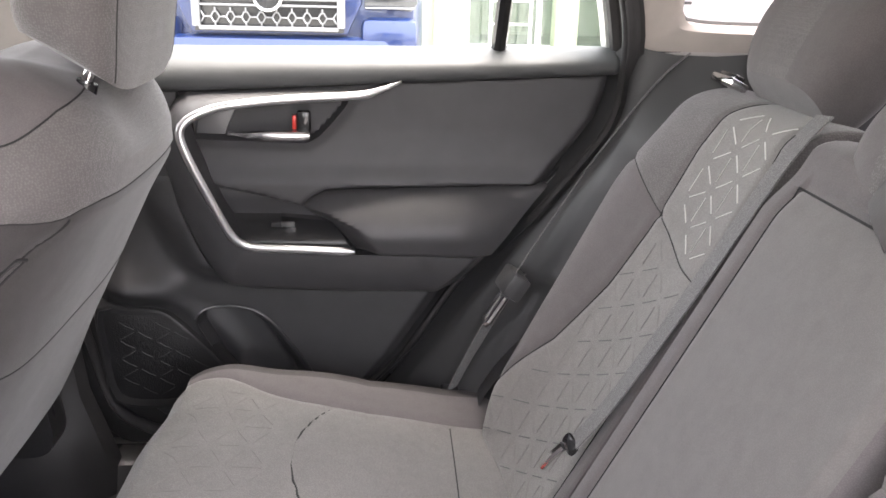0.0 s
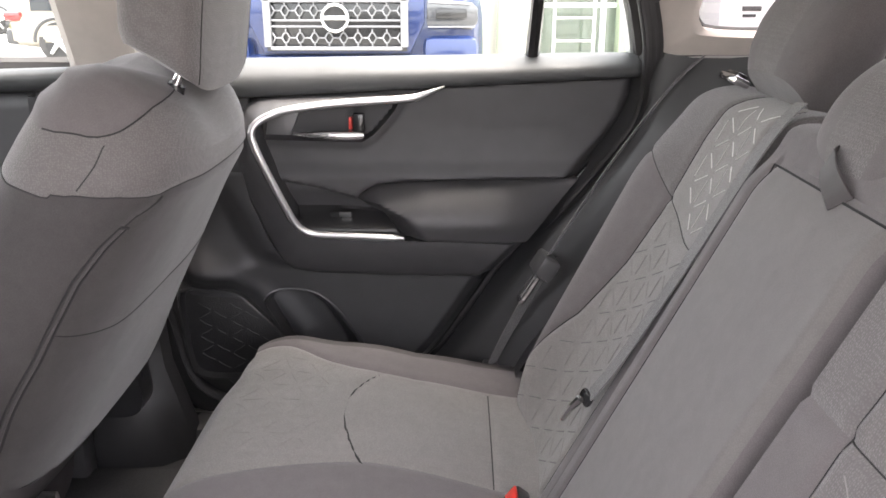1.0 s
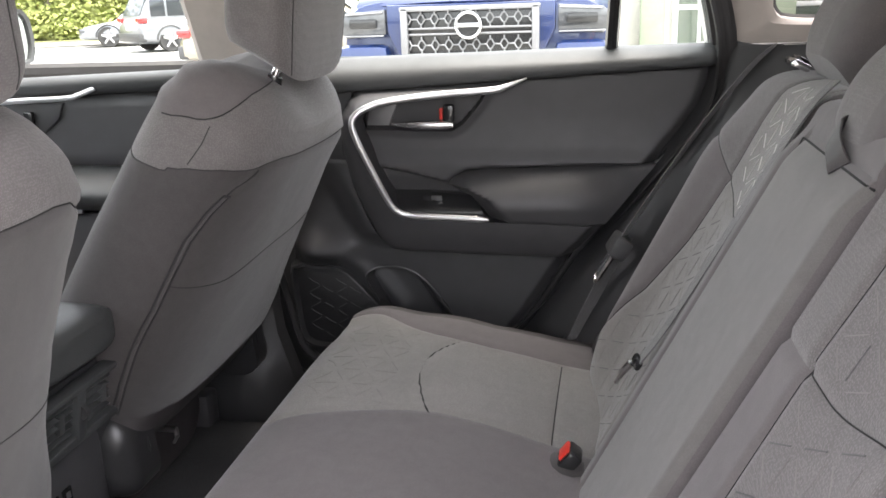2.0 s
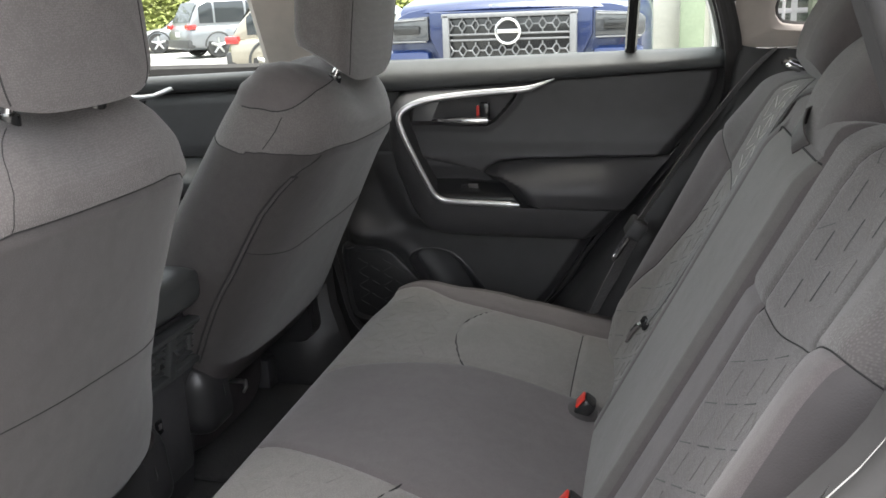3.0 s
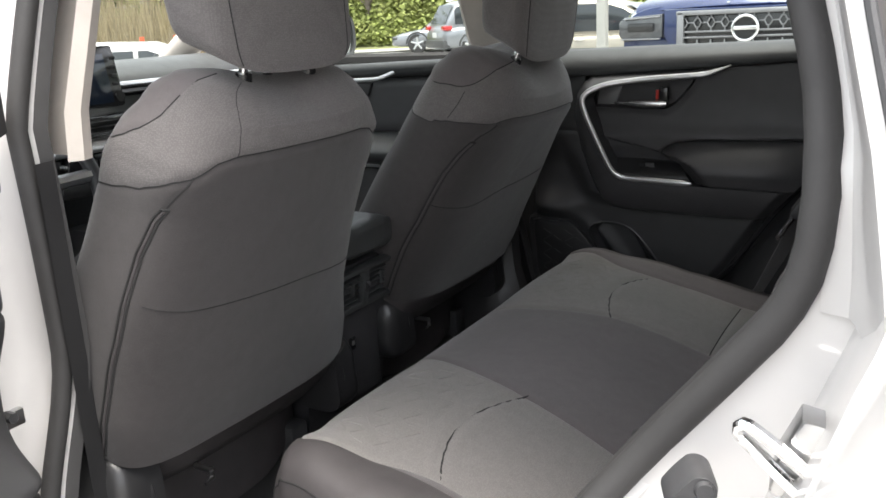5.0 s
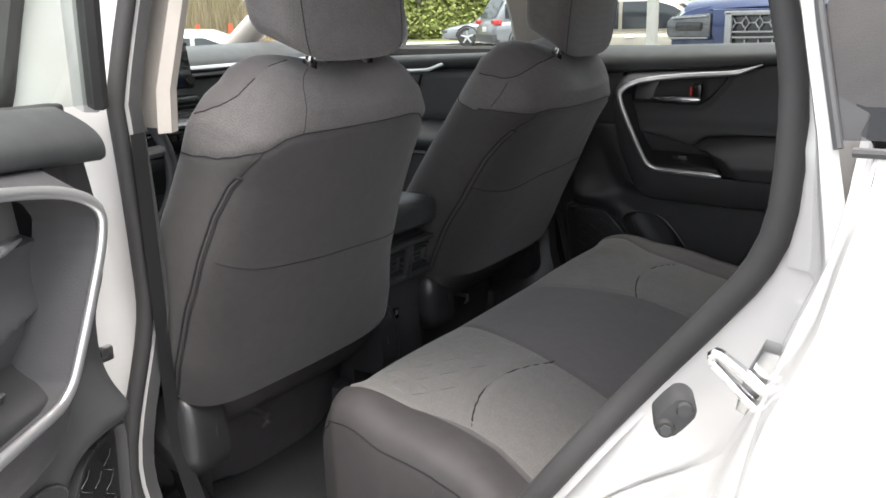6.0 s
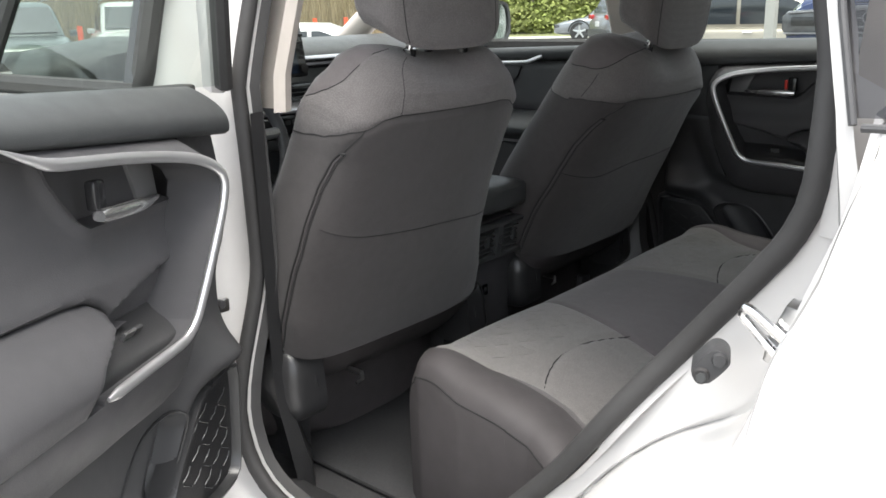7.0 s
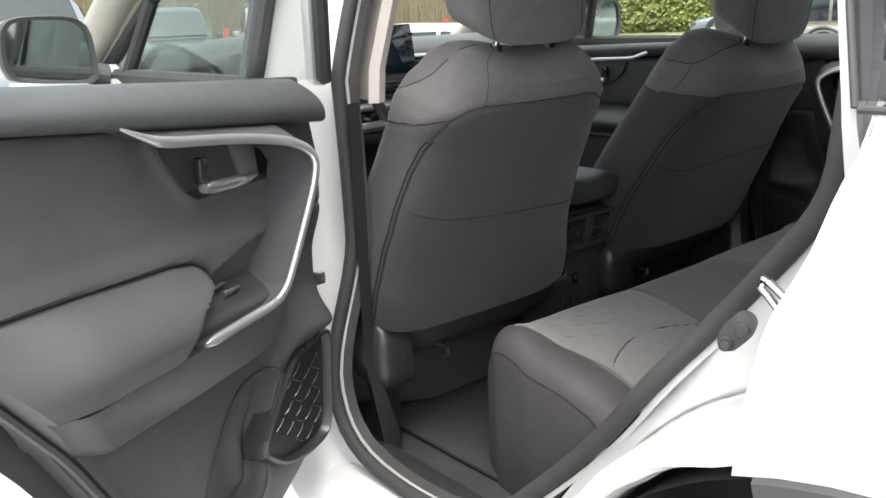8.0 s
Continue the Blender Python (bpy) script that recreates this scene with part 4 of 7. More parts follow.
    for k, y in ((1.10, 0.030), (1.085, -0.002), (1.05, -0.010), (1.00, -0.011), (0.965, -0.002), (0.95, 0.004), (0.60, 0.0), (0.3, -0.002), (0.0, -0.002)):
        rows.append([Vector((cen.x + (x - cen.x) * k, 0.744 + y, cen.z + (z - cen.z) * k)) for x, z in hexa])
    sp = P("speaker_grille", Geo().grid(rows[5:], True), GRILLE, lab="black ribbed speaker grille")
    P("grille_rim", Geo().grid(rows[:6], True), GLOSS_SOFT, sp, "smooth black grille rim")
    bars = Geo()
    for k, a, b in lattice(0.036, 0.36, 0.62, 0.49, 0.71, 0.12):
        if k != 0 and (k == 2 or round(a[0] / 0.031) % 2) and all(gap(hexa, x, z)[0] > 0.012 for x, z in (a, b)):
            bars.tube([(a[0], 0.743, a[1]), ((a[0] + b[0]) / 2, 0.741, (a[1] + b[1]) / 2), (b[0], 0.743, b[1])], 0.0010, 5)
    P("grille_rib", bars, RIB, sp, "shiny raised ribs", kind="stuff")
    rim = curve([(x, 0, z) for x, z in POCKET], step=0.012)
    P("pocket_rim", Geo().tube([(p.x, low_y(p.x, p.z) - 0.001, p.z) for p in rim[:-1]], 0.0022, 6), GLOSS_SOFT, lab="smooth black pocket edge")
    P("bowl_trim", Geo().prism([(x, 0.741, z) for x, z in ((0.575, 1.050), (0.634, 1.052), (0.612, 1.000), (0.566, 1.000))], (0, -0.006, 0), 0.002), BOWL_GREY, lab="satin grey bowl end")
    # skin and frame
    skin = Geo()
    zs = [0.42, 0.46, 0.55, 0.70, 0.85, 0.95, 1.05, 1.12]
    rows = [[Vector((x, 0.785 + 0.12 * math.sin(math.pi * min(1, max(0, (z - 0.2) / 1.2))) ** 0.6 - 0.02, z)) for x in span(front_x(z) - 0.01, rear_x(z) + 0.035, 20)] for z in zs]
    inner_rows = [[Vector((p.x, 0.805, p.z)) for p in r] for r in rows]
    skin.grid(rows).grid(inner_rows, flip=True, m=1)
    for a, b in ((0, 0), (-1, -1)):
        skin.grid([rows[a], inner_rows[a]])
        skin.grid([[r[a] for r in rows], [r[a] for r in inner_rows]])
    P("door_skin", skin, [PAINT, PLASTIC], lab="white painted door skin")
    ws = Geo().box((0.81, 0.772, 1.126), (0.84, 0.03, 0.02), 0.006)
    P("belt_seal", ws, RUBBER)
    top = [(0.315, 1.13), (0.40, 1.30), (0.47, 1.44), (0.53, 1.50), (0.70, 1.525), (0.95, 1.52), (1.06, 1.49), (1.15, 1.38), (1.22, 1.26), (1.252, 1.14)]
    ty = lambda z: 0.750 - 0.34 * max(0, z - 1.13) ** 1.15
    line = curve([(x, ty(z), z) for x, z in top], step=0.03)
    P("window_frame", Geo().tube(line, 0.014, 8, flat=1.3), RUBBER, lab="black window frame")
    P("frame_edge", Geo().tube([p + Vector((-0.024 if p.x < 0.6 else 0.0, 0.024, 0.012 if p.z > 1.4 else 0)) for p in line], 0.022, 8, flat=1.2), PAINT, lab="white painted frame edge")
    P("glass_divider", Geo().tube([(1.052, ty(1.12), 1.12), (1.062, ty(1.3), 1.30), (1.07, ty(1.48), 1.48)], 0.0125, 8), GLOSS, lab="black glass divider bar")
    pane = Geo()
    n = len(line)
    cen = Vector((0.80, ty(1.3), 1.30))
    pane.add([cen] + line, [(0, i, i + 1) for i in range(1, n)] + [(0, n, 1)])
    gl = P("window_pane", pane, GLASS, lab="clear window pane")
    gl.visible_shadow = False
    return door


BOWL_GREY = mat("satin_grey_bowl_trim", (0.20, 0.20, 0.205), 0.4, metal=0.4)
GRILLE = mat("ribbed_black_grille", (0.020, 0.020, 0.021), 0.38, bump=1.0, bump_scale=420)
HANDLE = mat("polished_silver_handle", (0.75, 0.75, 0.75), 0.24, metal=0.95, vary=0.03, scale=2.0, second_scale=0.7)
GLOSS_SOFT = mat("smooth_black_rim", (0.035, 0.035, 0.036), 0.3, spec=0.5)
RIB = mat("shiny_grey_rib", (0.085, 0.085, 0.087), 0.22)
rear_door(1, "closed rear door with black trim and silver strip")
left = rear_door(-1, "open rear door with black trim and silver strip")
# open on its leaning hinge
left.rotation_euler = (Matrix.Rotation(radians(-60.2), 3, 'Z') @ Matrix.Rotation(-0.0487, 3, 'Y')).to_euler()

# ---- body shell ----
OPEN = [(0.315, 1.50), (0.325, 1.32), (0.340, 1.12), (0.348, 0.98), (0.352, 0.80), (0.356, 0.66), (0.368, 0.55), (0.395, 0.487), (0.45, 0.452), (0.53, 0.438), (0.62, 0.437), (0.70, 0.448),
        (0.78, 0.485), (0.87, 0.565), (0.995, 0.70), (1.10, 0.845), (1.199, 0.974), (1.232, 1.022), (1.247, 1.07), (1.247, 1.14), (1.224, 1.23),
        (1.17, 1.38), (1.10, 1.48), (0.98, 1.53), (0.75, 1.55), (0.45, 1.55)]


def jamb_y(z, x=1.0):
    return 0.745 - 0.42 * max(0, z - 1.12) ** 1.1 - 0.075 * smooth01(0.62, 0.36, x) * smooth01(0.55, 0.85, z) - 0.045 * smooth01(0.76, 0.90, z) * smooth01(0.8, 1.0, x) * smooth01(1.6, 1.3, z) - 0.02 * smooth01(1.10, 1.20, z) * smooth01(0.8, 1.0, x)


def ring(k, dy):
    """The opening's outline pushed outwards by k and towards the skin by dy."""
    pts = curve([(x, 0, z) for x, z in OPEN], True, 0.03)
    n, out = len(pts), []
    for i, p in enumerate(pts):
        t = (pts[(i + 1) % n] - pts[i - 1]).normalized()
        near = 0.3 if (p.x > 0.80 and k > 0.02 and p.z < 1.25) else 1.0
        q = p - Vector((-t.z, 0, t.x)) * k * near
        out.append(Vector((q.x, jamb_y(q.z, p.x) + (dy if near == 1.0 else 0.0), q.z)))
    return out


def body_side(side, label):
    body = thing("body_side", (0.8, side * 0.8, 0.3), label, "car body", kind="structure")
    P = lambda name, geo, m, lab="", **k: part(name, geo.mirrored(side), m, body, lab, **k)
    rings = [ring(0.0, -0.012), ring(0.02, 0.0), ring(0.045, 0.006), ring(0.065, 0.03), ring(0.075, 0.085), ring(0.090, 0.115)]
    rings = [r + r[:1] for r in rings]
    P("door_jamb", Geo().grid(rings), PAINT if side < 0 else RUBBER, "white painted door jamb" if side < 0 else "black sealed jamb")
    seal = ring(0.006, 0.006)
    P("door_seal", Geo().tube(seal, 0.013, 10, closed=True), RUBBER, "black rubber door seal")
    r0, r1 = ring(-0.007, -0.028), ring(-0.004, -0.018)
    P("seal_lip", Geo().grid([r0 + r0[:1], r1 + r1[:1], rings[0]]), RUBBER)
    return body


body_side(-1, "white painted car body around the open rear door")
body_side(1, "white painted car body around the closed rear door")

# ---- floor, roof and inner trim ----
tagged(part("floor", Geo().box((0.35, 0, 0.36), (2.7, 1.44, 0.05), 0.0), CARPET), "black carpeted car floor", "floor", kind="structure")
mat_ = Geo()
mat_.box((0.42, -0.36, 0.393), (0.42, 0.42, 0.012), 0.005)
tagged(part("floor_mat", mat_, CARPET), "black carpet mat behind the driver seat", "floor mat", "floor mats")
tagged(part("floor_mat", Geo().box((0.42, 0.36, 0.393), (0.42, 0.42, 0.012), 0.005), CARPET), "black carpet mat behind the passenger seat", "floor mat", "floor mats")
rows = []
for y in span(-0.60, 0.60, 17):
    rows.append([Vector((x, y, 1.60 - 0.07 * (y / 0.6) ** 4 - 0.05 * ((x - 0.7) / 1.2) ** 2)) for x in span(-0.35, 2.15, 15)])
rf = Geo().grid(rows).grid([[p + Vector((0, 0, 0.045)) for p in r] for r in rows], flip=True)
tagged(part("ceiling", rf, [HEADLINER, PAINT], fix=False), "light grey cloth headliner", "ceiling", kind="structure")


def side_trim(side):
    tr = thing("side_trim", (1.1, side * 0.65, 0.4), "black plastic trim around the rear door opening", "car trim", kind="structure")
    P = lambda name, geo, m, lab="", **k: part(name, geo.mirrored(side), m, tr, lab, **k)
    # lower rear pillar trim, between the door seal and the backrest
    lean_in = lambda z: 0 if side > 0 else 0.062 * smooth01(0.92, 1.12, z)
    rows = []
    for x, z in [(0.80, 0.42), (0.84, 0.47), (0.90, 0.56), (0.995, 0.70), (1.05, 0.775), (1.10, 0.845), (1.199, 0.974), (1.232, 1.022), (1.247, 1.07), (1.25, 1.158)]:
        rows.append(([Vector((x - 0.07, 0.79, min(z + 0.05, 1.10))), Vector((x - 0.03, 0.775, min(z + 0.02, 1.11)))] if side > 0 else []) + [Vector((x - 0.002, 0.702 - lean_in(z), z)), Vector((x + 0.010, 0.690 - lean_in(z), z)), Vector((x + 0.03, 0.682 - lean_in(z), z - 0.006)), Vector((x + 0.07, 0.668, z - 0.012)), Vector((x + 0.12, 0.635, z - 0.01)), Vector((x + 0.2, 0.60, z)), Vector((x + 0.40, 0.585, z))])
    P("rear_pillar_trim", Geo().grid(rows), SHADE_TRIM, "black lower pillar trim")
    # upper rear pillar with the quarter window
    y_of = lambda z: (0.700 if side > 0 else 0.632) - 0.32 * max(0, z - 1.15)
    hole = curve([(1.345, 0, 1.26), (1.335, 0, 1.225), (1.345, 0, 1.20), (1.375, 0, 1.19), (1.50, 0, 1.188), (1.75, 0, 1.20), (1.80, 0, 1.24), (1.72, 0, 1.40), (1.60, 0, 1.44), (1.45, 0, 1.42), (1.37, 0, 1.34)], True, 0.03)
    n = len(hole)
    cen = Vector((1.52, 0, 1.30))
    frame_pts = []
    for p in hole:
        d = p - cen
        k = 10.0
        for lim, val in ((d.x, 0.62 if d.x > 0 else -0.265), (d.z, 0.27 if d.z > 0 else -0.152)):
            if abs(lim) > 1e-6:
                k = min(k, val / lim)
        frame_pts.append(cen + d * k)
    rows = [[Vector((p.x, y_of(p.z), p.z)) for p in frame_pts], [Vector((p.x, y_of(p.z), p.z)) for p in [(a + (b - a) * 0.75) for a, b in zip(frame_pts, hole)]],
            [Vector((p.x, y_of(p.z) + 0.012, p.z)) for p in [(a + (b - a) * 0.93) for a, b in zip(frame_pts, hole)]], [Vector((p.x, y_of(p.z) + 0.055, p.z)) for p in hole]]
    P("upper_pillar_trim", Geo().grid(rows, True), BEIGE, "light grey upper pillar trim")
    pane = [Vector((p.x, y_of(p.z) + 0.057, p.z)) for p in hole]
    P("quarter_rim", Geo().tube(pane, 0.006, 6, closed=True), RUBBER)
    # middle pillar
    rows, low = [], []
    for z in span(1.08, 1.56, 9):
        t = (z - 1.08) / 0.48
        lean = -0.07 * t
        yy = 0.715 - 0.36 * max(0, z - 1.12)
        rows.append([Vector((x + lean * 0.3, yy - k, z)) for x, k in ((0.392, 0.062), (0.402, 0.078), (0.392, 0.098), (0.36, 0.104), (0.290, 0.104), (0.260, 0.06), (0.245, 0.0))])
    P("middle_pillar_trim", Geo().grid(rows), BEIGE, "light grey middle pillar trim")
    for z in span(0.38, 1.0805, 12):
        f = smooth01(0.62, 0.40, z)
        q = 0.02
        low.append([Vector((0.345 + q + 0.05 * f, 0.680, z)), Vector((0.338 + q + 0.05 * f, 0.650 - 0.01 * f, z)), Vector((0.31 + 0.05 * f, 0.628 - 0.03 * f, z)), Vector((0.24, 0.622 - 0.04 * f, z)), Vector((0.18 - 0.1 * f, 0.64 - 0.05 * f, z)), Vector((0.165 - 0.1 * f, 0.70, z))])
    P("middle_pillar_foot", Geo().grid(low), SHADE_TRIM, "black lower middle pillar trim")
    sill = Geo()
    rows = []
    for x in span(0.40, 0.90, 16):
        h = 0.002 + 0.05 * smooth01(0.72, 0.92, x)
        rows.append([Vector((x, 0.735, 0.36)), Vector((x, 0.735, 0.415 + h)), Vector((x, 0.722, 0.432 + h)), Vector((x, 0.690, 0.436 + h)), Vector((x, 0.665, 0.425 + h)), Vector((x, 0.645, 0.385))])
    P("sill_plate", sill.grid(rows), SHADE_TRIM, "black plastic sill plate")
    if side > 0:
        P("shut_face", Geo().box((0.40, 0.792, 0.73), (0.30, 0.010, 0.78), 0.0), RUBBER)
        # belt of the outer seat
        belt = Geo().ribbon(curve([(1.335, 0.662, 1.145), (1.29, 0.657, 1.105), (1.20, 0.648, 0.985), (1.12, 0.630, 0.865), (1.072, 0.615, 0.79)], step=0.02), (0.2, 1, -0.3), 0.046, 0.0022)
        lap = Geo().ribbon(curve([(1.085, 0.612, 0.80), (1.05, 0.640, 0.72), (1.015, 0.655, 0.64), (0.985, 0.655, 0.57)], step=0.02), (0.5, 0.85, -0.3), 0.046, 0.0022)
        b = thing("seat_belt", (1.07, 0.615, 0.78), "black webbing seat belt hanging beside the closed door", "seat belt", "seat belts")
        part("shoulder_strap", belt, WEBBING, b)
        part("lap_strap", lap, WEBBING, b)
        t = Geo().box((1.075, 0.608, 0.792), (0.034, 0.062, 0.040), 0.006, Euler((0, radians(32), 0.1)).to_matrix())
        part("tongue_grip", t, PLASTIC, b, "black tongue grip")
        tg = Geo()
        m = Matrix.Translation((1.046, 0.596, 0.752)) @ Euler((0, radians(32), 0.1)).to_matrix().to_4x4()
        tg.tube([m @ Vector((0, y_, z_)) for y_, z_ in ((-0.013, 0.028), (-0.013, -0.02), (-0.009, -0.026), (0.009, -0.026), (0.013, -0.02), (0.013, 0.028))], 0.0045, 6)
        part("tongue", tg, CHROME, b, "bright steel tongue", sharp=30)
        part("anchor", Geo().box((0.985, 0.655, 0.565), (0.03, 0.05, 0.03), 0.005), PLASTIC, b)
    return tr


side_trim(1)
side_trim(-1)

# belt tucked along the split of the backrest
belt = thing("seat_belt", tuple(back_plane(0.2, 0.1, 0)), "black webbing belt with bright tongue in the backrest split", "seat belt", "seat belts")
pth = curve([back_plane(0.205, 0.66, -0.01), back_plane(0.200, 0.60, 0.004), back_plane(0.208, 0.42, 0.006), back_plane(0.226, 0.27, 0.006), back_plane(0.240, 0.20, 0.010)], step=0.02)
part("strap", Geo().ribbon(pth, (0, 1, 0), 0.030, 0.0022), WEBBING, belt)
part("tongue_grip", Geo().box(back_plane(0.243, 0.192, 0.012), (0.010, 0.030, 0.018), 0.006, Euler((0.2, LEAN, 0.3)).to_matrix()), GLOSS, belt, "black tongue grip")
part("tongue", Geo().tube([back_plane(0.244, 0.186, 0.018), back_plane(0.250, 0.165, 0.021), back_plane(0.257, 0.142, 0.020)], [0.006, 0.0055, 0.004], 8), CHROME, belt, "bright steel tongue")


def buckle(x, y, z, tall, label):
    b = thing("belt_buckle", (x, y, z), label, "belt buckle", "belt buckles")
    turn = Euler((0, radians(-52), 0)).to_matrix()
    part("housing", Geo().box((x, y, z), (0.046, 0.042, tall), 0.006, turn), GLOSS, b, "black plastic housing")
    up = turn @ Vector((0, 0, 1))
    part("button", Geo().box(Vector((x, y, z)) + up * (tall / 2 + 0.001) + turn @ Vector((0.010, 0, 0)), (0.022, 0.030, 0.005), 0.002, turn), RED, b, "red release button")
    part("slot_rim", Geo().box(Vector((x, y, z)) + up * (tall / 2 + 0.001) - turn @ Vector((0.014, 0, 0)), (0.006, 0.034, 0.004), 0.001, turn), RED, b)
    pad = Geo()
    rows = []
    for t in span(0, 1, 9):
        k = math.sin(math.pi * (0.06 + 0.88 * t)) ** 0.5
        rows.append([Vector((x - 0.095 + 0.12 * t, y + 0.045 * k * math.cos(a), z - 0.014 + 0.018 * k * spow(math.sin(a), 0.8))) for a in (2 * math.pi * j / 18 for j in range(18))])
    part("cover", pad.loft(rows), CLOTH_BACK, b, "dark cloth buckle pocket")
    return b


buckle(1.012, -0.145, 0.592, 0.04, "black belt buckle with red release button on the bench")
buckle(1.002, 0.192, 0.580, 0.025, "low belt buckle with red release button")

# ---- centre console ----
con = thing("center_console", (0.05, 0, 0.385), "black centre console with armrest and rear air vents", "car console")
rows = []
for x, zt in [(-0.45, 0.79), (-0.33, 0.79), (-0.08, 0.78), (0.17, 0.78), (0.305, 0.775), (0.332, 0.765)]:
    wd = 0.105
    rows.append([Vector((x - (0.06 if x > 0.3 and z < 0.66 else 0), y, z)) for y, z in [(-wd - 0.02, 0.385), (-wd - 0.01, 0.60), (-wd, 0.72), (-wd + 0.012, zt), (wd - 0.012, zt), (wd, 0.72), (wd + 0.01, 0.60), (wd + 0.02, 0.385)]])
part("console_body", Geo().loft(rows), PLASTIC, con, sharp=60)
lid = []
for x, k in [(-0.05, 0.7), (-0.03, 0.95), (0.02, 1.0), (0.27, 1.0), (0.335, 0.98), (0.362, 0.9), (0.373, 0.6)]:
    lid.append([Vector((x, 0.098 * k * spow(math.cos(a), 0.45), 0.818 + 0.034 * k * spow(math.sin(a), 0.55))) for a in (2 * math.pi * j / 32 for j in range(32))])
part("armrest", Geo().loft(lid), PLASTIC_GREY, con, "charcoal padded armrest lid")
VT = Euler((0, radians(8), 0)).to_matrix()
def vface(y, z):
    """A place on the console's sloping rear face."""
    return Vector((0.340 + (z - 0.74) * 0.22, y, z - 0.024))
bez = Geo()
for c, sz in (((0, 0.781), (0.022, 0.196, 0.010)), ((0, 0.703), (0.022, 0.196, 0.014)), ((-0.094, 0.742), (0.022, 0.010, 0.084)), ((0.094, 0.742), (0.022, 0.010, 0.084)), ((0.0, 0.742), (0.020, 0.020, 0.084))):
    bez.box(vface(*c), sz, 0.003, VT)
vent = part("vent_bezel", bez, PLASTIC_GREY, con, "black air vent bezel")
part("vent_back", Geo().box(vface(0, 0.742) - Vector((0.022, 0, 0)), (0.006, 0.18, 0.076), 0, VT), GLOSS, vent)
for yc in (-0.05, 0.05):
    for k in range(5):
        part("vent_slat", Geo().box(vface(yc, 0.718 + 0.012 * k) - Vector((0.004, 0, 0)), (0.014, 0.074, 0.0026), 0.0006, Euler((0, radians(25), 0)).to_matrix()), PLASTIC_GREY, vent)
    for k in (-0.02, 0, 0.02):
        part("vent_fin", Geo().box(vface(yc + k, 0.742) - Vector((0.013, 0, 0)), (0.010, 0.002, 0.068), 0.0005, VT), PLASTIC, vent)
    part("vent_knob", Geo().box(vface(yc + 0.012, 0.742), (0.010, 0.012, 0.030), 0.003, VT), PLASTIC_GREY, vent, "charcoal vent knob")
part("vent_wheel", Geo().tube([vface(-0.004, 0.742) + Vector((0.006, 0, 0)), vface(0.004, 0.742) + Vector((0.006, 0, 0))], 0.012, 16), PLASTIC, vent)
part("lower_panel", Geo().box((0.298, 0, 0.565), (0.03, 0.17, 0.20), 0.012), PLASTIC_SOFT, con)
for k in (-0.043, -0.015):
    u = part("usb_port", Geo().box((0.314, k, 0.592), (0.004, 0.020, 0.026), 0.002), GLOSS, con, "black charging port")
    part("port_mark", Geo().box((0.3165, k, 0.594), (0.002, 0.008, 0.010), 0.0005), SILVER, u)

# ---- dashboard ----
dash = thing("dashboard", (-0.5, 0, 0.8), "black dashboard with silver strip and touch screen", "dashboard")
prof = [(-0.98, 1.10), (-0.80, 1.145), (-0.64, 1.160), (-0.52, 1.150), (-0.47, 1.128), (-0.455, 1.112), (-0.452, 1.060), (-0.440, 1.00), (-0.425, 0.975), (-0.42, 0.94), (-0.46, 0.90), (-0.48, 0.75), (-0.52, 0.60)]
rows = []
for y in span(-0.70, 0.70, 29):
    hood = 0.03 * math.exp(-((y + 0.36) / 0.16) ** 2)
    rows.append([Vector((x + 0.03 * abs(y) ** 2 * (1 if x > -0.6 else 0), y, z + (hood if -0.8 < x < -0.46 else 0))) for x, z in prof])
part("dash_body", Geo().grid(rows), PLASTIC_GREY, dash, "charcoal soft dashboard body")
part("dash_strip", Geo().tube([(-0.45 + 0.03 * y * y, y, 1.106) for y in span(0.09, 0.69, 14)], 0.008, 8), SILVER, dash, "silver dashboard strip")
part("dash_shadow_gap", Geo().tube([(-0.449 + 0.03 * y * y, y, 1.088) for y in span(0.09, 0.69, 14)], 0.010, 8), GLOSS, dash)
scr = part("touch_screen", Geo().box((-0.395, -0.045, 1.133), (0.022, 0.235, 0.142), 0.006, Euler((0, radians(-10), 0)).to_matrix()), GLOSS, dash, "gloss black touch screen")
part("display", Geo().box((-0.3825, -0.045, 1.130), (0.002, 0.170, 0.115), 0.001, Euler((0, radians(-10), 0)).to_matrix()), mat("dark_display", (0.02, 0.03, 0.05), 0.08), scr, "dark blue display")
for s_ in (-1, 1):
    part("screen_knob", Geo().tube([(-0.384, -0.045 + s_ * 0.101, 1.085), (-0.368, -0.045 + s_ * 0.101, 1.087)], 0.013, 16), GLOSS, scr, "black screen knob")
    for k in range(4):
        part("screen_key", Geo().box((-0.381, -0.045 + s_ * 0.101, 1.115 + 0.02 * k), (0.003, 0.016, 0.008), 0.001), PLASTIC, scr)
pod = Geo()
pod.box((-0.40, -0.045, 1.022), (0.05, 0.27, 0.050), 0.012)
part("centre_vent", pod, GLOSS, dash, "gloss black centre vent")
for k in range(3):
    part("vent_slat", Geo().box((-0.373, -0.045, 1.010 + 0.012 * k), (0.012, 0.22, 0.002), 0), PLASTIC, dash)
part("hazard_button", Geo().box((-0.372, -0.075, 1.022), (0.008, 0.03, 0.022), 0.002), PLASTIC, dash)
part("centre_shelf", Geo().box((-0.36, -0.045, 0.983), (0.12, 0.29, 0.016), 0.007), SILVER, dash, "satin silver centre strip")
part("climate_panel", Geo().box((-0.37, -0.045, 0.945), (0.08, 0.27, 0.055), 0.008), GLOSS, dash, "black climate control panel")
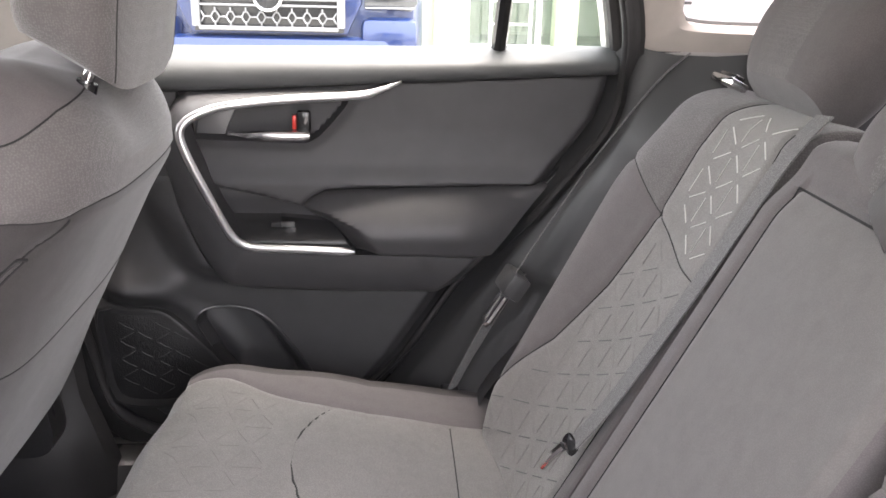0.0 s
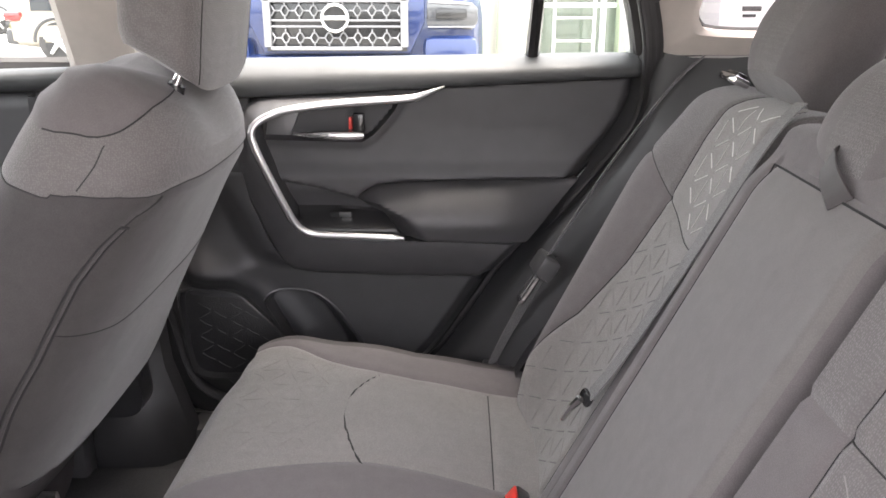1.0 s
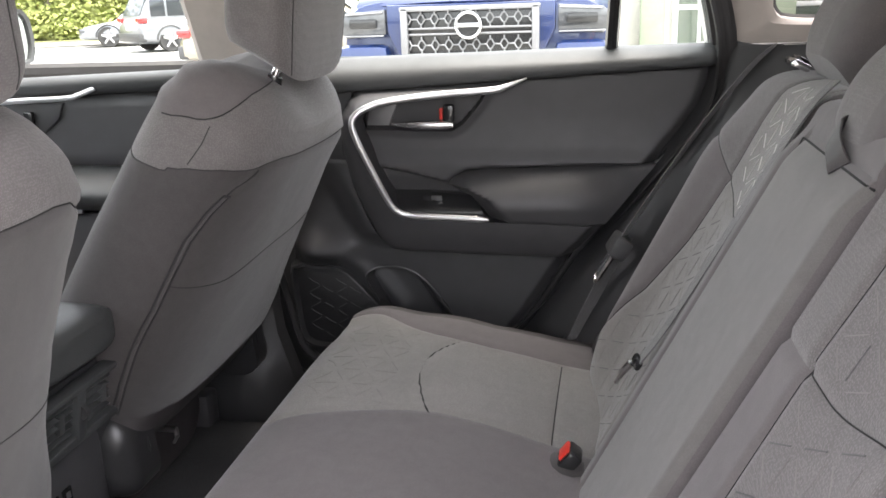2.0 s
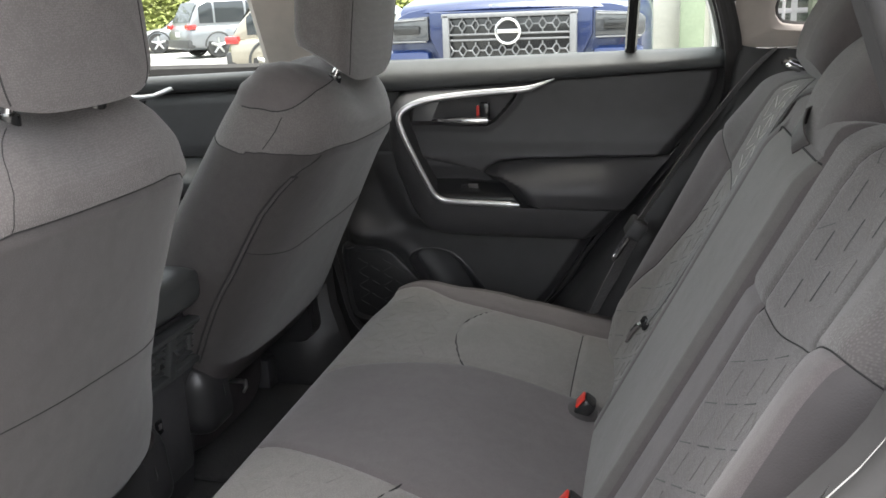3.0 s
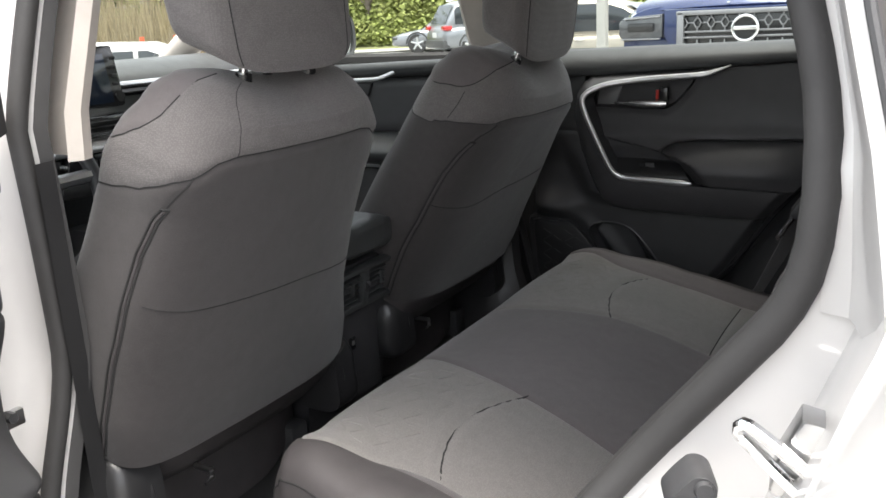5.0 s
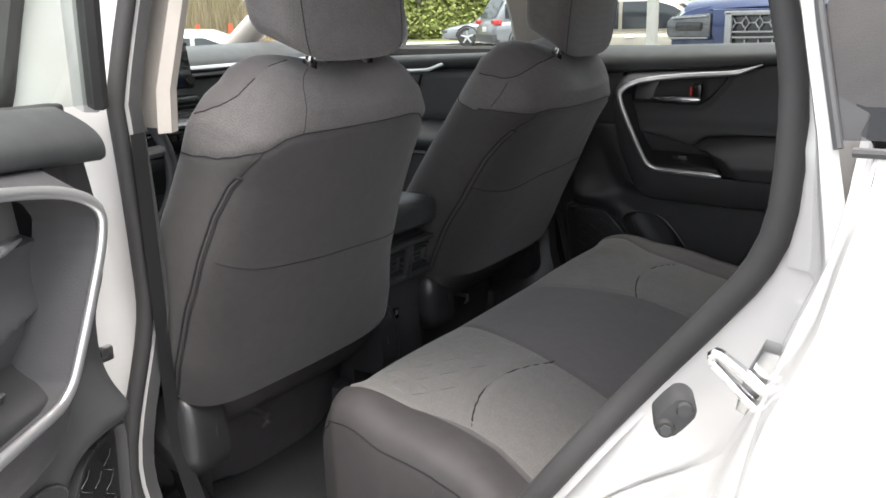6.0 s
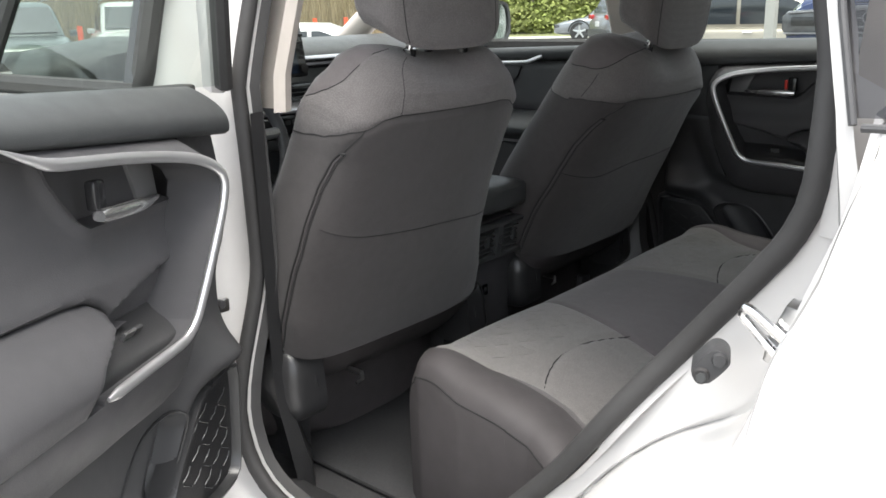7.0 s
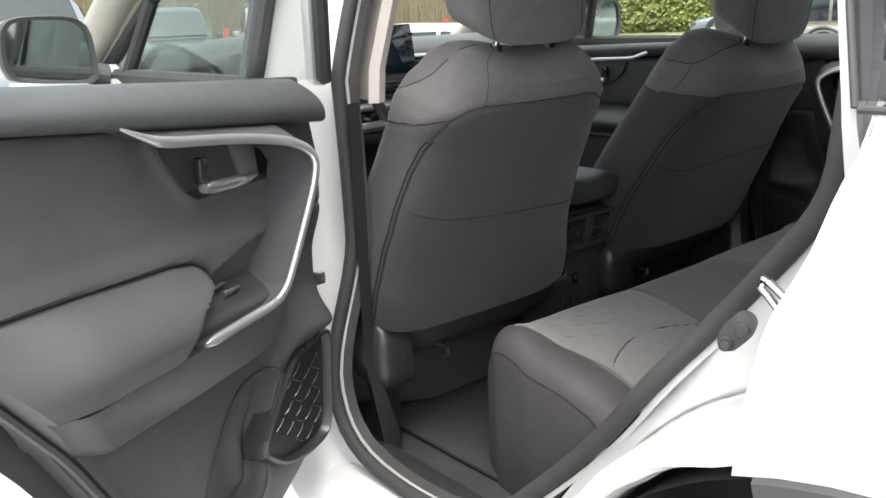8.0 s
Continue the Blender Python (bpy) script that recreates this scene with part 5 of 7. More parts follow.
for y in (-0.142, 0.052):
    part("climate_knob", Geo().tube([(-0.332, y, 0.948), (-0.305, y, 0.950)], [0.022, 0.020], 20), CHROME, dash, "chrome ringed climate knob")
    part("knob_cap", Geo().tube([(-0.306, y, 0.950), (-0.300, y, 0.950)], 0.017, 20), GLOSS, dash)
for k in range(5):
    part("climate_key", Geo().box((-0.329, -0.10 + 0.025 * k, 0.950), (0.006, 0.018, 0.012), 0.002), PLASTIC, dash)
part("switch_panel", Geo().box((-0.36, -0.045, 0.895), (0.08, 0.25, 0.030), 0.008), PLASTIC, dash)
part("side_vent", Geo().box((-0.43, -0.62, 1.045), (0.03, 0.13, 0.055), 0.012), GLOSS, dash, "black side air vent")
wheel = thing("steering_wheel", (-0.20, -0.36, 0.95), "black leather steering wheel with silver spokes", "steering wheel")
tilt = Matrix.Translation((-0.20, -0.36, 0.95)) @ Euler((0, radians(66), 0)).to_matrix().to_4x4()
part("rim", Geo().tube([tilt @ Vector((0.183 * math.cos(a), 0.183 * math.sin(a), 0)) for a in (2 * math.pi * i / 48 for i in range(48))], 0.015, 10, closed=True), PLASTIC_SOFT, wheel, "black leather rim")
hubg = Geo()
hubg.loft([[tilt @ Vector((r * spow(math.cos(a), 0.7), r * 1.2 * spow(math.sin(a), 0.7), z)) for a in (2 * math.pi * i / 24 for i in range(24))] for r, z in ((0.05, -0.06), (0.075, -0.03), (0.07, 0.0), (0.04, 0.008))])
part("hub", hubg, PLASTIC, wheel)
for a in (0, math.pi, -math.pi / 2):
    b = a + math.pi / 2
    part("spoke", Geo().tube([tilt @ Vector((0.05 * math.cos(b), 0.05 * math.sin(b), -0.02)), tilt @ Vector((0.18 * math.cos(b), 0.18 * math.sin(b), -0.002))], 0.014, 8), SILVER, wheel)
part("column", Geo().tube([tilt @ Vector((0, 0, -0.06)), tilt @ Vector((0, 0, -0.30))], [0.05, 0.06], 16), PLASTIC, wheel)
part("stalk", Geo().tube([(-0.26, -0.42, 0.97), (-0.28, -0.55, 0.99)], 0.010, 8), PLASTIC, wheel)


# ---- front doors, mirrors ----
def front_door(side, label):
    d = thing("front_door", (-0.75, side * 0.75, 0.4), label, "car door", "front doors")
    P = lambda name, geo, m, lab="", **k: part(name, geo.mirrored(side), m, d, lab, **k)
    lo, hi = (lambda z: -0.80), (lambda z: 0.235)
    bl, bh = (lambda x: 1.070 + 0.035 * (x + 0.1)), (lambda x: 1.112 + 0.03 * (x + 0.1))
    P("belt_pad", patch(lambda x, z: 0.715 - 0.012 * math.sin((z - bl(x)) / (bh(x) - bl(x)) * 2.6), bl, bh, lo, hi, nz=10), PLASTIC_GREY, "charcoal padded belt line")
    P("upper_panel", patch(lambda x, z: 0.735, lambda x: 0.914, lambda x: bl(x) - 0.001, lo, hi, nz=10), PLASTIC_SOFT, "soft black upper panel")
    P("armrest", patch(lambda x, z: 0.725 - 0.075 * math.sin(math.pi * min(1, max(0, (z - 0.815) / 0.098)) * 0.9 + 0.2) * smooth01(0.22, 0.08, x), lambda x: 0.816, lambda x: 0.912, lambda z: -0.45, hi, nz=14), PLASTIC_GREY, "charcoal padded armrest")
    P("lower_panel", patch(lambda x, z: 0.700, lambda x: 0.44, lambda x: 0.813, lo, hi, nz=10), PLASTIC_SOFT, "hard black lower panel")
    P("bright_strip", Geo().tube(curve([(-0.02, 0.708, 1.088), (-0.06, 0.70, 1.073), (-0.09, 0.697, 1.068), (-0.25, 0.695, 1.060), (-0.34, 0.69, 1.035), (-0.345, 0.69, 1.0), (-0.30, 0.69, 0.86), (-0.27, 0.69, 0.827), (-0.08, 0.69, 0.823)], step=0.01), 0.006, 8, flat=0.6, up=(0, 1, 0)), SILVER, "satin silver trim strip")
    P("handle_bowl", Geo().prism([(x, 0.735, z) for x, z in ((-0.30, 0.985), (-0.18, 0.983), (-0.13, 1.02), (-0.115, 1.055), (-0.27, 1.052), (-0.31, 1.02))], (0, -0.008, 0), 0.003), PLASTIC)
    P("handle", Geo().tube([(-0.27, 0.716, 0.998), (-0.24, 0.708, 0.997), (-0.19, 0.708, 0.996)], 0.008, 8), SILVER, "satin silver door handle")
    P("lock_tab", Geo().box((-0.195, 0.718, 1.022), (0.02, 0.012, 0.032), 0.003), GLOSS)
    skin = Geo()
    rows = [[Vector((x, 0.775 + 0.12 * math.sin(math.pi * min(1, max(0, (z - 0.2) / 1.2))) ** 0.6 - 0.02, z)) for x in span(-0.85, 0.245, 12)] for z in (0.42, 0.55, 0.70, 0.85, 0.95, 1.05, 1.10)]
    inner = [[Vector((p.x, 0.755, p.z)) for p in r] for r in rows]
    skin.grid(rows).grid(inner, flip=True).grid([rows[-1], inner[-1]]).grid([[r[-1] for r in rows], [r[-1] for r in inner]]).grid([[r[0] for r in rows], [r[0] for r in inner]])
    P("door_skin", skin, PAINT, "white painted door skin")
    ty = lambda z: 0.80 - 0.36 * max(0, z - 1.12) ** 1.1
    line = curve([(-0.50, ty(1.12), 1.118), (-0.20, ty(1.34), 1.34), (-0.02, ty(1.46), 1.46), (0.10, ty(1.50), 1.50), (0.235, ty(1.51), 1.51), (0.245, ty(1.3), 1.30), (0.250, ty(1.12), 1.118)], step=0.04)
    P("window_frame", Geo().tube(line + line[:1], 0.018, 8), RUBBER, "black window frame")
    P("rear_frame", Geo().prism([(0.21, ty(1.12), 1.11), (0.25, ty(1.12), 1.11), (0.24, ty(1.5), 1.50), (0.18, ty(1.5), 1.50)], (0, 0.012, 0)), GLOSS, "black pillar cover")
    P("quarter_bar", Geo().tube([(-0.34, ty(1.12), 1.12), (-0.27, ty(1.28), 1.28)], 0.016, 8), RUBBER)
    cen = Vector((0.0, ty(1.28), 1.28))
    n = len(line)
    pane = P("window_pane", Geo().add([cen] + line, [(0, i, i + 1) for i in range(1, n)] + [(0, n, 1)]), GLASS, "clear window pane")
    pane.visible_shadow = False
    m = thing("door_mirror", (-0.42, side * 0.86, 1.12), "white door mirror with black rim", "mirror", "door mirrors")
    P2 = lambda name, geo, mm, lab="", **k: part(name, geo.mirrored(side), mm, m, lab, **k)
    ol = [(0.845, 1.13), (0.852, 1.115), (0.875, 1.108), (1.01, 1.120), (1.035, 1.135), (1.045, 1.165), (1.042, 1.215), (1.030, 1.242), (1.00, 1.256), (0.91, 1.256), (0.87, 1.245), (0.85, 1.215)]
    ol = [(p.y, p.z) for p in curve([(0, y, z) for y, z in ol], True, 0.02)]
    cy, cz = 0.945, 1.183
    sec = []
    for x, k in ((-0.395, 0.90), (-0.392, 1.0), (-0.42, 1.02), (-0.46, 0.98), (-0.50, 0.82), (-0.525, 0.55), (-0.53, 0.2)):
        sec.append([Vector((x - 0.12 * (y - cy) * -1 * 0.3, cy + (y - cy) * k, cz + (z - cz) * k)) for y, z in ol])
    P2("cap", Geo().loft(sec[2:]), PAINT, "white painted cap")
    P2("rim", Geo().grid([[p + Vector((-0.012, 0, 0)) for p in sec[0]], sec[0], sec[1], sec[2]], True), PLASTIC, "black plastic rim")
    P2("mirror_glass", Geo().add([p + Vector((-0.006, 0, 0)) for p in sec[0]], [tuple(range(len(ol)))]), MIRROR, "mirror glass")
    P2("foot", Geo().loft([[Vector((-0.45 + 0.05 * math.cos(a), 0.80, 1.115 + 0.03 * math.sin(a))) for a in (2 * math.pi * i / 12 for i in range(12))], [Vector((-0.45 + 0.04 * math.cos(a), 0.88, 1.135 + 0.022 * math.sin(a))) for a in (2 * math.pi * i / 12 for i in range(12))]]), PLASTIC, "black mirror foot")
    P("mirror_sail", Geo().prism([(-0.60, 0.80, 1.075), (-0.33, 0.80, 1.075), (-0.36, 0.797, 1.118), (-0.43, 0.790, 1.145), (-0.52, 0.79, 1.14)], (0, 0.02, 0), 0.006), PAINT, "white window corner")
    return d


front_door(1, "closed front passenger door with black trim")
front_door(-1, "closed white front driver door")

# ---- outer body ----
shell = thing("car_body", (0.5, 0, 0.3), "white compact SUV body with black cladding", "car body", kind="structure")
for side in (-1, 1):
    P = lambda name, geo, m, lab="", **k: part(name, geo.mirrored(side), m, shell, lab, **k)
    # rear quarter panel with its wheel arch
    def qy(x, z):
        return 0.895 - 0.05 * smooth01(0.95, 1.15, z) - 0.02 * smooth01(0.7, 0.4, z) - 0.10 * smooth01(1.7, 2.4, x) - 0.028 * smooth01(1.07, 1.138, z)
    edge = lambda z: interp([(0.70, 1.262), (0.823, 1.266), (0.90, 1.275), (0.962, 1.288), (1.024, 1.313), (1.119, 1.331)], z)
    rows = []
    arch_z = lambda x: 0.36 + math.sqrt(max(0.0, 0.489 ** 2 - (x - 1.45) ** 2)) if abs(x - 1.45) < 0.489 else 0.40
    for v in span(0, 1, 18):
        row = []
        for k in range(25):
            z = 0.9
            for _ in range(5):
                x = edge(z) + (2.3 - edge(z)) * k / 24
                lo_ = max(0.40, arch_z(x))
                z = lo_ + (1.138 - lo_) * v
            row.append(Vector((x, qy(x, z), z)))
        rows.append(row)
    P("quarter_panel", Geo().grid(rows), PAINT, "white rear quarter panel")
    fold = [[r[0] for r in rows], [r[0] + Vector((-0.004, -0.012, 0)) for r in rows], [r[0] + Vector((-0.01, -0.06, 0)) for r in rows]]
    P("panel_fold", Geo().grid(fold), PAINT)
    # jamb between the door seal and the panel edge, swept over the wheel arch
    S_ = curve([(1.262, 0.672, 1.17), (1.262, 0.698, 1.07), (1.215, 0.700, 0.972), (1.118, 0.712, 0.842), (1.01, 0.742, 0.695), (0.885, 0.742, 0.515), (0.81, 0.735, 0.415)], step=0.02)
    E_ = curve([(1.331, 0.818, 1.136), (1.328, 0.840, 1.10), (1.319, 0.858, 1.05), (1.296, 0.866, 0.98), (1.268, 0.874, 0.84), (1.256, 0.880, 0.812), (1.167, 0.885, 0.776), (1.10, 0.885, 0.722), (1.02, 0.885, 0.60), (0.96, 0.87, 0.45)], step=0.02)
    rows = []
    for t in span(0, 1, 40):
        a, b = (l_[min(len(l_) - 2, int(t * (len(l_) - 1)))].lerp(l_[min(len(l_) - 2, int(t * (len(l_) - 1))) + 1], t * (len(l_) - 1) - min(len(l_) - 2, int(t * (len(l_) - 1)))) for l_ in (S_, E_))
        row = []
        for k in span(0, 1, 36):
            p = a.lerp(b, k)
            bend = 0.64 - 0.12 * smooth01(0.35, 0.8, t)
            up = smooth01(bend, bend + 0.13, k) * 0.72 + 0.06 * (k - bend) + smooth01(0.86, 0.98, k) * 0.25 - 0.05 * math.exp(-((k - bend + 0.02) / 0.03) ** 2) * smooth01(0.35, 0.5, t)
            row.append(Vector((p.x, a.y + 0.006 + (b.y - a.y - 0.006) * up, p.z)))
        inward = Vector((1.45 - row[-1].x, 0, 0.36 - row[-1].z)).normalized() * smooth01(0.45, 0.56, t)
        row += [row[-1] + inward * 0.012 + Vector((0, -0.002, 0)), row[-1] + inward * 0.018 + Vector((0, -0.012, 0)), row[-1] + inward * 0.019 + Vector((0, -0.07, 0))]
        rows.append(row)
    if side < 0:
        P("jamb_sweep", Geo().grid(rows), PAINT, "white swept door jamb")
    # arch and cladding
    ax, az, ar = 1.45, 0.36, 0.492
    arc = [(ax + ar * math.cos(a), az + ar * math.sin(a)) for a in span(math.radians(178), math.radians(0), 40)]
    rows = []
    for k, dy in ((1.0, 0.0), (0.985, 0.012), (0.90, 0.016), (0.885, 0.004), (0.88, -0.10)):
        rows.append([Vector((ax + (x - ax) * k, 0.889 + dy, az + (z - az) * k)) for x, z in arc if side > 0 or x > 1.262])
    P("arch_cladding", Geo().grid(rows), PLASTIC, "black wheel arch cladding")
    rows = [[Vector((x, y, z)) for x, z in [(ax + (xx - ax) * 0.965, az + (zz - az) * 0.965) for xx, zz in arc]] for y in (0.865, 0.60)]
    P("wheel_house", Geo().grid(rows), PLASTIC)
    # wheel
    w = thing("car_wheel", (ax, side * 0.78, 0.36), "black tyre on a grey alloy rim", "wheel", "wheels")
    tyre = [[Vector((ax + r * math.cos(a), 0.78 + y, 0.36 + r * math.sin(a))) for r, y in ((0.24, -0.10), (0.33, -0.11), (0.358, -0.08), (0.36, 0.0), (0.358, 0.08), (0.33, 0.11), (0.24, 0.10))] for a in (2 * math.pi * i / 40 for i in range(41))]
    part("tyre", Geo().grid(tyre).mirrored(side), RUBBER, w)
    part("rim", Geo().tube([(ax, 0.74, 0.36), (ax, 0.86, 0.36)], 0.235, 32).mirrored(side), STEEL, w)
    # rocker and cladding under the door
    rows = []
    for x in span(-0.9, 1.05, 20):
        rows.append([Vector((x, 0.74, 0.425)), Vector((x, 0.80, 0.405)), Vector((x, 0.845, 0.36)), Vector((x, 0.86, 0.30)), Vector((x, 0.84, 0.22)), Vector((x, 0.70, 0.20))])
    P("rocker", Geo().grid(rows), PAINT, "white painted rocker")
    P("rocker_cladding", Geo().box((0.1, 0.865, 0.27), (1.9, 0.03, 0.12), 0.012), PLASTIC, "black rocker cladding")
    # quarter glass and its frame
    gy = lambda z: 0.796 - 0.34 * max(0, z - 1.13) ** 1.1
    gl_o = [(1.302, 1.142), (2.05, 1.165), (2.0, 1.30), (1.75, 1.45), (1.38, 1.47), (1.235, 1.47), (1.262, 1.30)]
    pane = P("quarter_glass", Geo().add([Vector((x, gy(z), z)) for x, z in gl_o], [tuple(range(7))]), PRIVACY, "dark tinted quarter glass")
    P("glass_foot", Geo().tube([(1.316, 0.818, 1.138), (1.6, 0.830, 1.143), (2.1, 0.825, 1.155)], 0.0035, 8), PLASTIC, "black glass moulding")
    P("glass_front_moulding", Geo().tube([(x, gy(z) + 0.004, z) for x, z in ((1.304, 1.137), (1.282, 1.22), (1.258, 1.32), (1.230, 1.47))], 0.0035, 8), PLASTIC, "black glass moulding")
    xs = lambda z: interp([(1.05, 1.247), (1.14, 1.247), (1.23, 1.224), (1.38, 1.17), (1.50, 1.09)], z) + 0.012
    xg = lambda z: interp([(1.05, 1.322), (1.14, 1.303), (1.22, 1.282), (1.32, 1.258), (1.47, 1.230)], z)
    rows = []
    for z in span(1.02, 1.50, 20):
        j, q = jamb_y(z, 1.25), gy(z) + 0.002
        rows.append([Vector((xs(z) + (xg(z) - xs(z)) * k, j + (q - j) * m, z)) for k, m in ((0.0, 0.05), (0.30, 0.12), (0.38, 0.25), (0.62, 0.86), (0.70, 0.97), (1.0, 1.0))])
    P("rear_pillar", Geo().grid(rows), PAINT, "white rear pillar")
    P("windshield_pillar", Geo().tube(curve([(-0.95, 0.72, 1.10), (-0.60, 0.69, 1.32), (-0.30, 0.62, 1.50), (-0.1, 0.58, 1.57)], step=0.05), 0.045, 10), BEIGE, "light grey windshield pillar")
    rows = [[Vector((x, y, z)) for x in span(-1.85, -0.80, 10)] for y, z in ((0.55, 1.02), (0.72, 1.0), (0.83, 0.93), (0.90, 0.80), (0.90, 0.55))]
    P("front_fender", Geo().grid(rows), PAINT, "white front fender")
    P("roof_rail", Geo().tube([(x, 0.60, 1.55) for x in span(-0.2, 2.1, 8)], 0.04, 10), PAINT)
rows = [[Vector((x, y, 1.03 + 0.10 * smooth01(-1.9, -0.95, x) - 0.03 * (y / 0.6) ** 2)) for x in span(-1.9, -0.95, 10)] for y in span(-0.6, 0.6, 9)]
part("hood", Geo().grid(rows), PAINT, shell, "white hood")
ws = part("windshield", Geo().add([(-0.97, -0.68, 1.11), (-0.97, 0.68, 1.11), (-0.30, 0.56, 1.54), (-0.30, -0.56, 1.54)], [(0, 1, 2, 3)]), GLASS, shell, "clear windshield")
ws.visible_shadow = False
part("tailgate", Geo().box((2.22, 0, 0.78), (0.06, 1.5, 0.76), 0.03), PAINT, shell, "white tailgate")
part("rear_window", Geo().add([(2.20, -0.62, 1.16), (2.20, 0.62, 1.16), (2.05, 0.52, 1.50), (2.05, -0.52, 1.50)], [(0, 1, 2, 3)]), PRIVACY, shell, "dark tinted rear window")
part("cargo_floor", Geo().box((1.78, 0, 0.66), (0.82, 1.2, 0.04), 0.01), CARPET, shell, "black cargo floor")
part("cargo_wall", Geo().box((1.86, 0.60, 0.9), (0.66, 0.03, 0.46), 0.01), PLASTIC, shell)
part("cargo_wall", Geo().box((1.86, -0.60, 0.9), (0.66, 0.03, 0.46), 0.01), PLASTIC, shell)

# ---- latch parts on the door jamb ----
st = thing("door_striker", (1.235, -0.765, 0.95), "bright steel door striker loop on the white jamb", "door striker")
lp = curve([(1.258, -0.782, 0.928), (1.238, -0.778, 0.942), (1.222, -0.775, 0.955), (1.214, -0.774, 0.962), (1.218, -0.776, 0.970), (1.236, -0.780, 0.962), (1.262, -0.786, 0.946)], step=0.004)
off = Vector((0.010, -0.012, -0.004))
part("loop", Geo().tube([p + off for p in lp], 0.0048, 8), CHROME, st)
part("plate", Geo().prism([(1.240, -0.755, 0.916), (1.248, -0.755, 0.913), (1.270, -0.760, 0.955), (1.272, -0.760, 0.972), (1.258, -0.757, 0.973), (1.244, -0.755, 0.94)], (0.004, -0.030, 0.002), 0.002), STEEL, st)
kn = thing("jamb_bumper", (1.155, -0.735, 0.868), "black rubber bumper with bolt on the white jamb", "bumper stop")
ax_ = Vector((0.35, -0.85, 0.05)).normalized()
sx = Vector((0.62, 0.22, 0.72)).normalized()
sx = (sx - ax_ * sx.dot(ax_)).normalized()
sy = ax_.cross(sx)
c0 = Vector((1.188, -0.765, 0.895))
def lobe(k, h):
    out = []
    for a in (2 * math.pi * i / 36 for i in range(36)):
        px = math.cos(a) * 0.012 + math.copysign(0.0085, math.cos(a)) * min(1, abs(math.cos(a)) * 3)
        out.append(c0 + (sx * px + sy * math.sin(a) * 0.0125) * k + ax_ * h)
    return out
part("base", Geo().loft([lobe(1.0, -0.02), lobe(1.0, 0.010), lobe(0.92, 0.016)]), PLASTIC, kn)
part("socket", Geo().tube([c0 - sx * 0.012 + ax_ * 0.012, c0 - sx * 0.012 + ax_ * 0.022], [0.009, 0.007], 20), RUBBER, kn)
part("bolt", Geo().tube([c0 - sx * 0.012 + ax_ * 0.018, c0 - sx * 0.012 + ax_ * 0.024], 0.005, 6), PLASTIC_GREY, kn)
part("cap", Geo().tube([c0 + sx * 0.011 + ax_ * 0.010, c0 + sx * 0.011 + ax_ * 0.020], [0.009, 0.006], 20), PLASTIC, kn)
bt = thing("hinge_bolt", (0.365, -0.76, 0.775), "dark steel door check bolt on the middle pillar", "bolt")
part("arm", Geo().box((0.355, -0.775, 0.775), (0.012, 0.05, 0.022), 0.003), STEEL, bt)
part("head", Geo().tube([(0.362, -0.775, 0.785), (0.378, -0.775, 0.785)], 0.007, 6), PLASTIC, bt)

# release lever on top of the outer backrest
rl = thing("release_lever", tuple(back_plane(0.50, 0.66, -0.02)), "black seat release lever with bright rim", "lever")
part("bezel", Geo().box(back_plane(0.50, 0.662, -0.022), (0.028, 0.075, 0.012), 0.004, Euler((0, LEAN, 0)).to_matrix()), CHROME, rl, "bright rim")
part("paddle", Geo().box(back_plane(0.50, 0.669, -0.022), (0.016, 0.055, 0.010), 0.003, Euler((0, LEAN, 0)).to_matrix()), GLOSS, rl)

# ---- outside ----
ASPHALT = mat("pale_grey_asphalt", (0.30, 0.295, 0.285), 0.9, vary=0.25, scale=3, bump=0.5, bump_scale=60, second_scale=0.3)
gr = Geo().grid([[Vector((x, y, 0)) for x in span(-700, 700, 3)] for y in span(-700, 700, 3)])
tagged(part("ground", gr, ASPHALT, fix=False), "pale grey parking lot asphalt", "ground", kind="structure")
BLUE = mat("blue_metallic_paint", (0.007, 0.020, 0.085), 0.3, metal=0.3, vary=0.1, coat=0.8)
MATTE_SILVER = mat("matte_silver_grille", (0.24, 0.24, 0.25), 0.45, metal=0.5)
LENS = mat("clear_headlamp_lens", (0.07, 0.073, 0.08), 0.12, vary=0.6, scale=18, coat=0.8)
GREYP = mat("grey_metallic_paint", (0.24, 0.25, 0.27), 0.3, metal=0.5, coat=0.8)
TAN = mat("champagne_metallic_paint", (0.30, 0.27, 0.22), 0.32, metal=0.4, coat=0.8)
GREENP = mat("dark_green_grey_paint", (0.05, 0.066, 0.06), 0.3, metal=0.1, coat=0.8)
CARGLASS = mat("dark_car_glass", (0.02, 0.025, 0.03), 0.05, spec=0.7)
TAIL = mat("red_tail_lamp", (0.45, 0.02, 0.02), 0.15, coat=0.8)


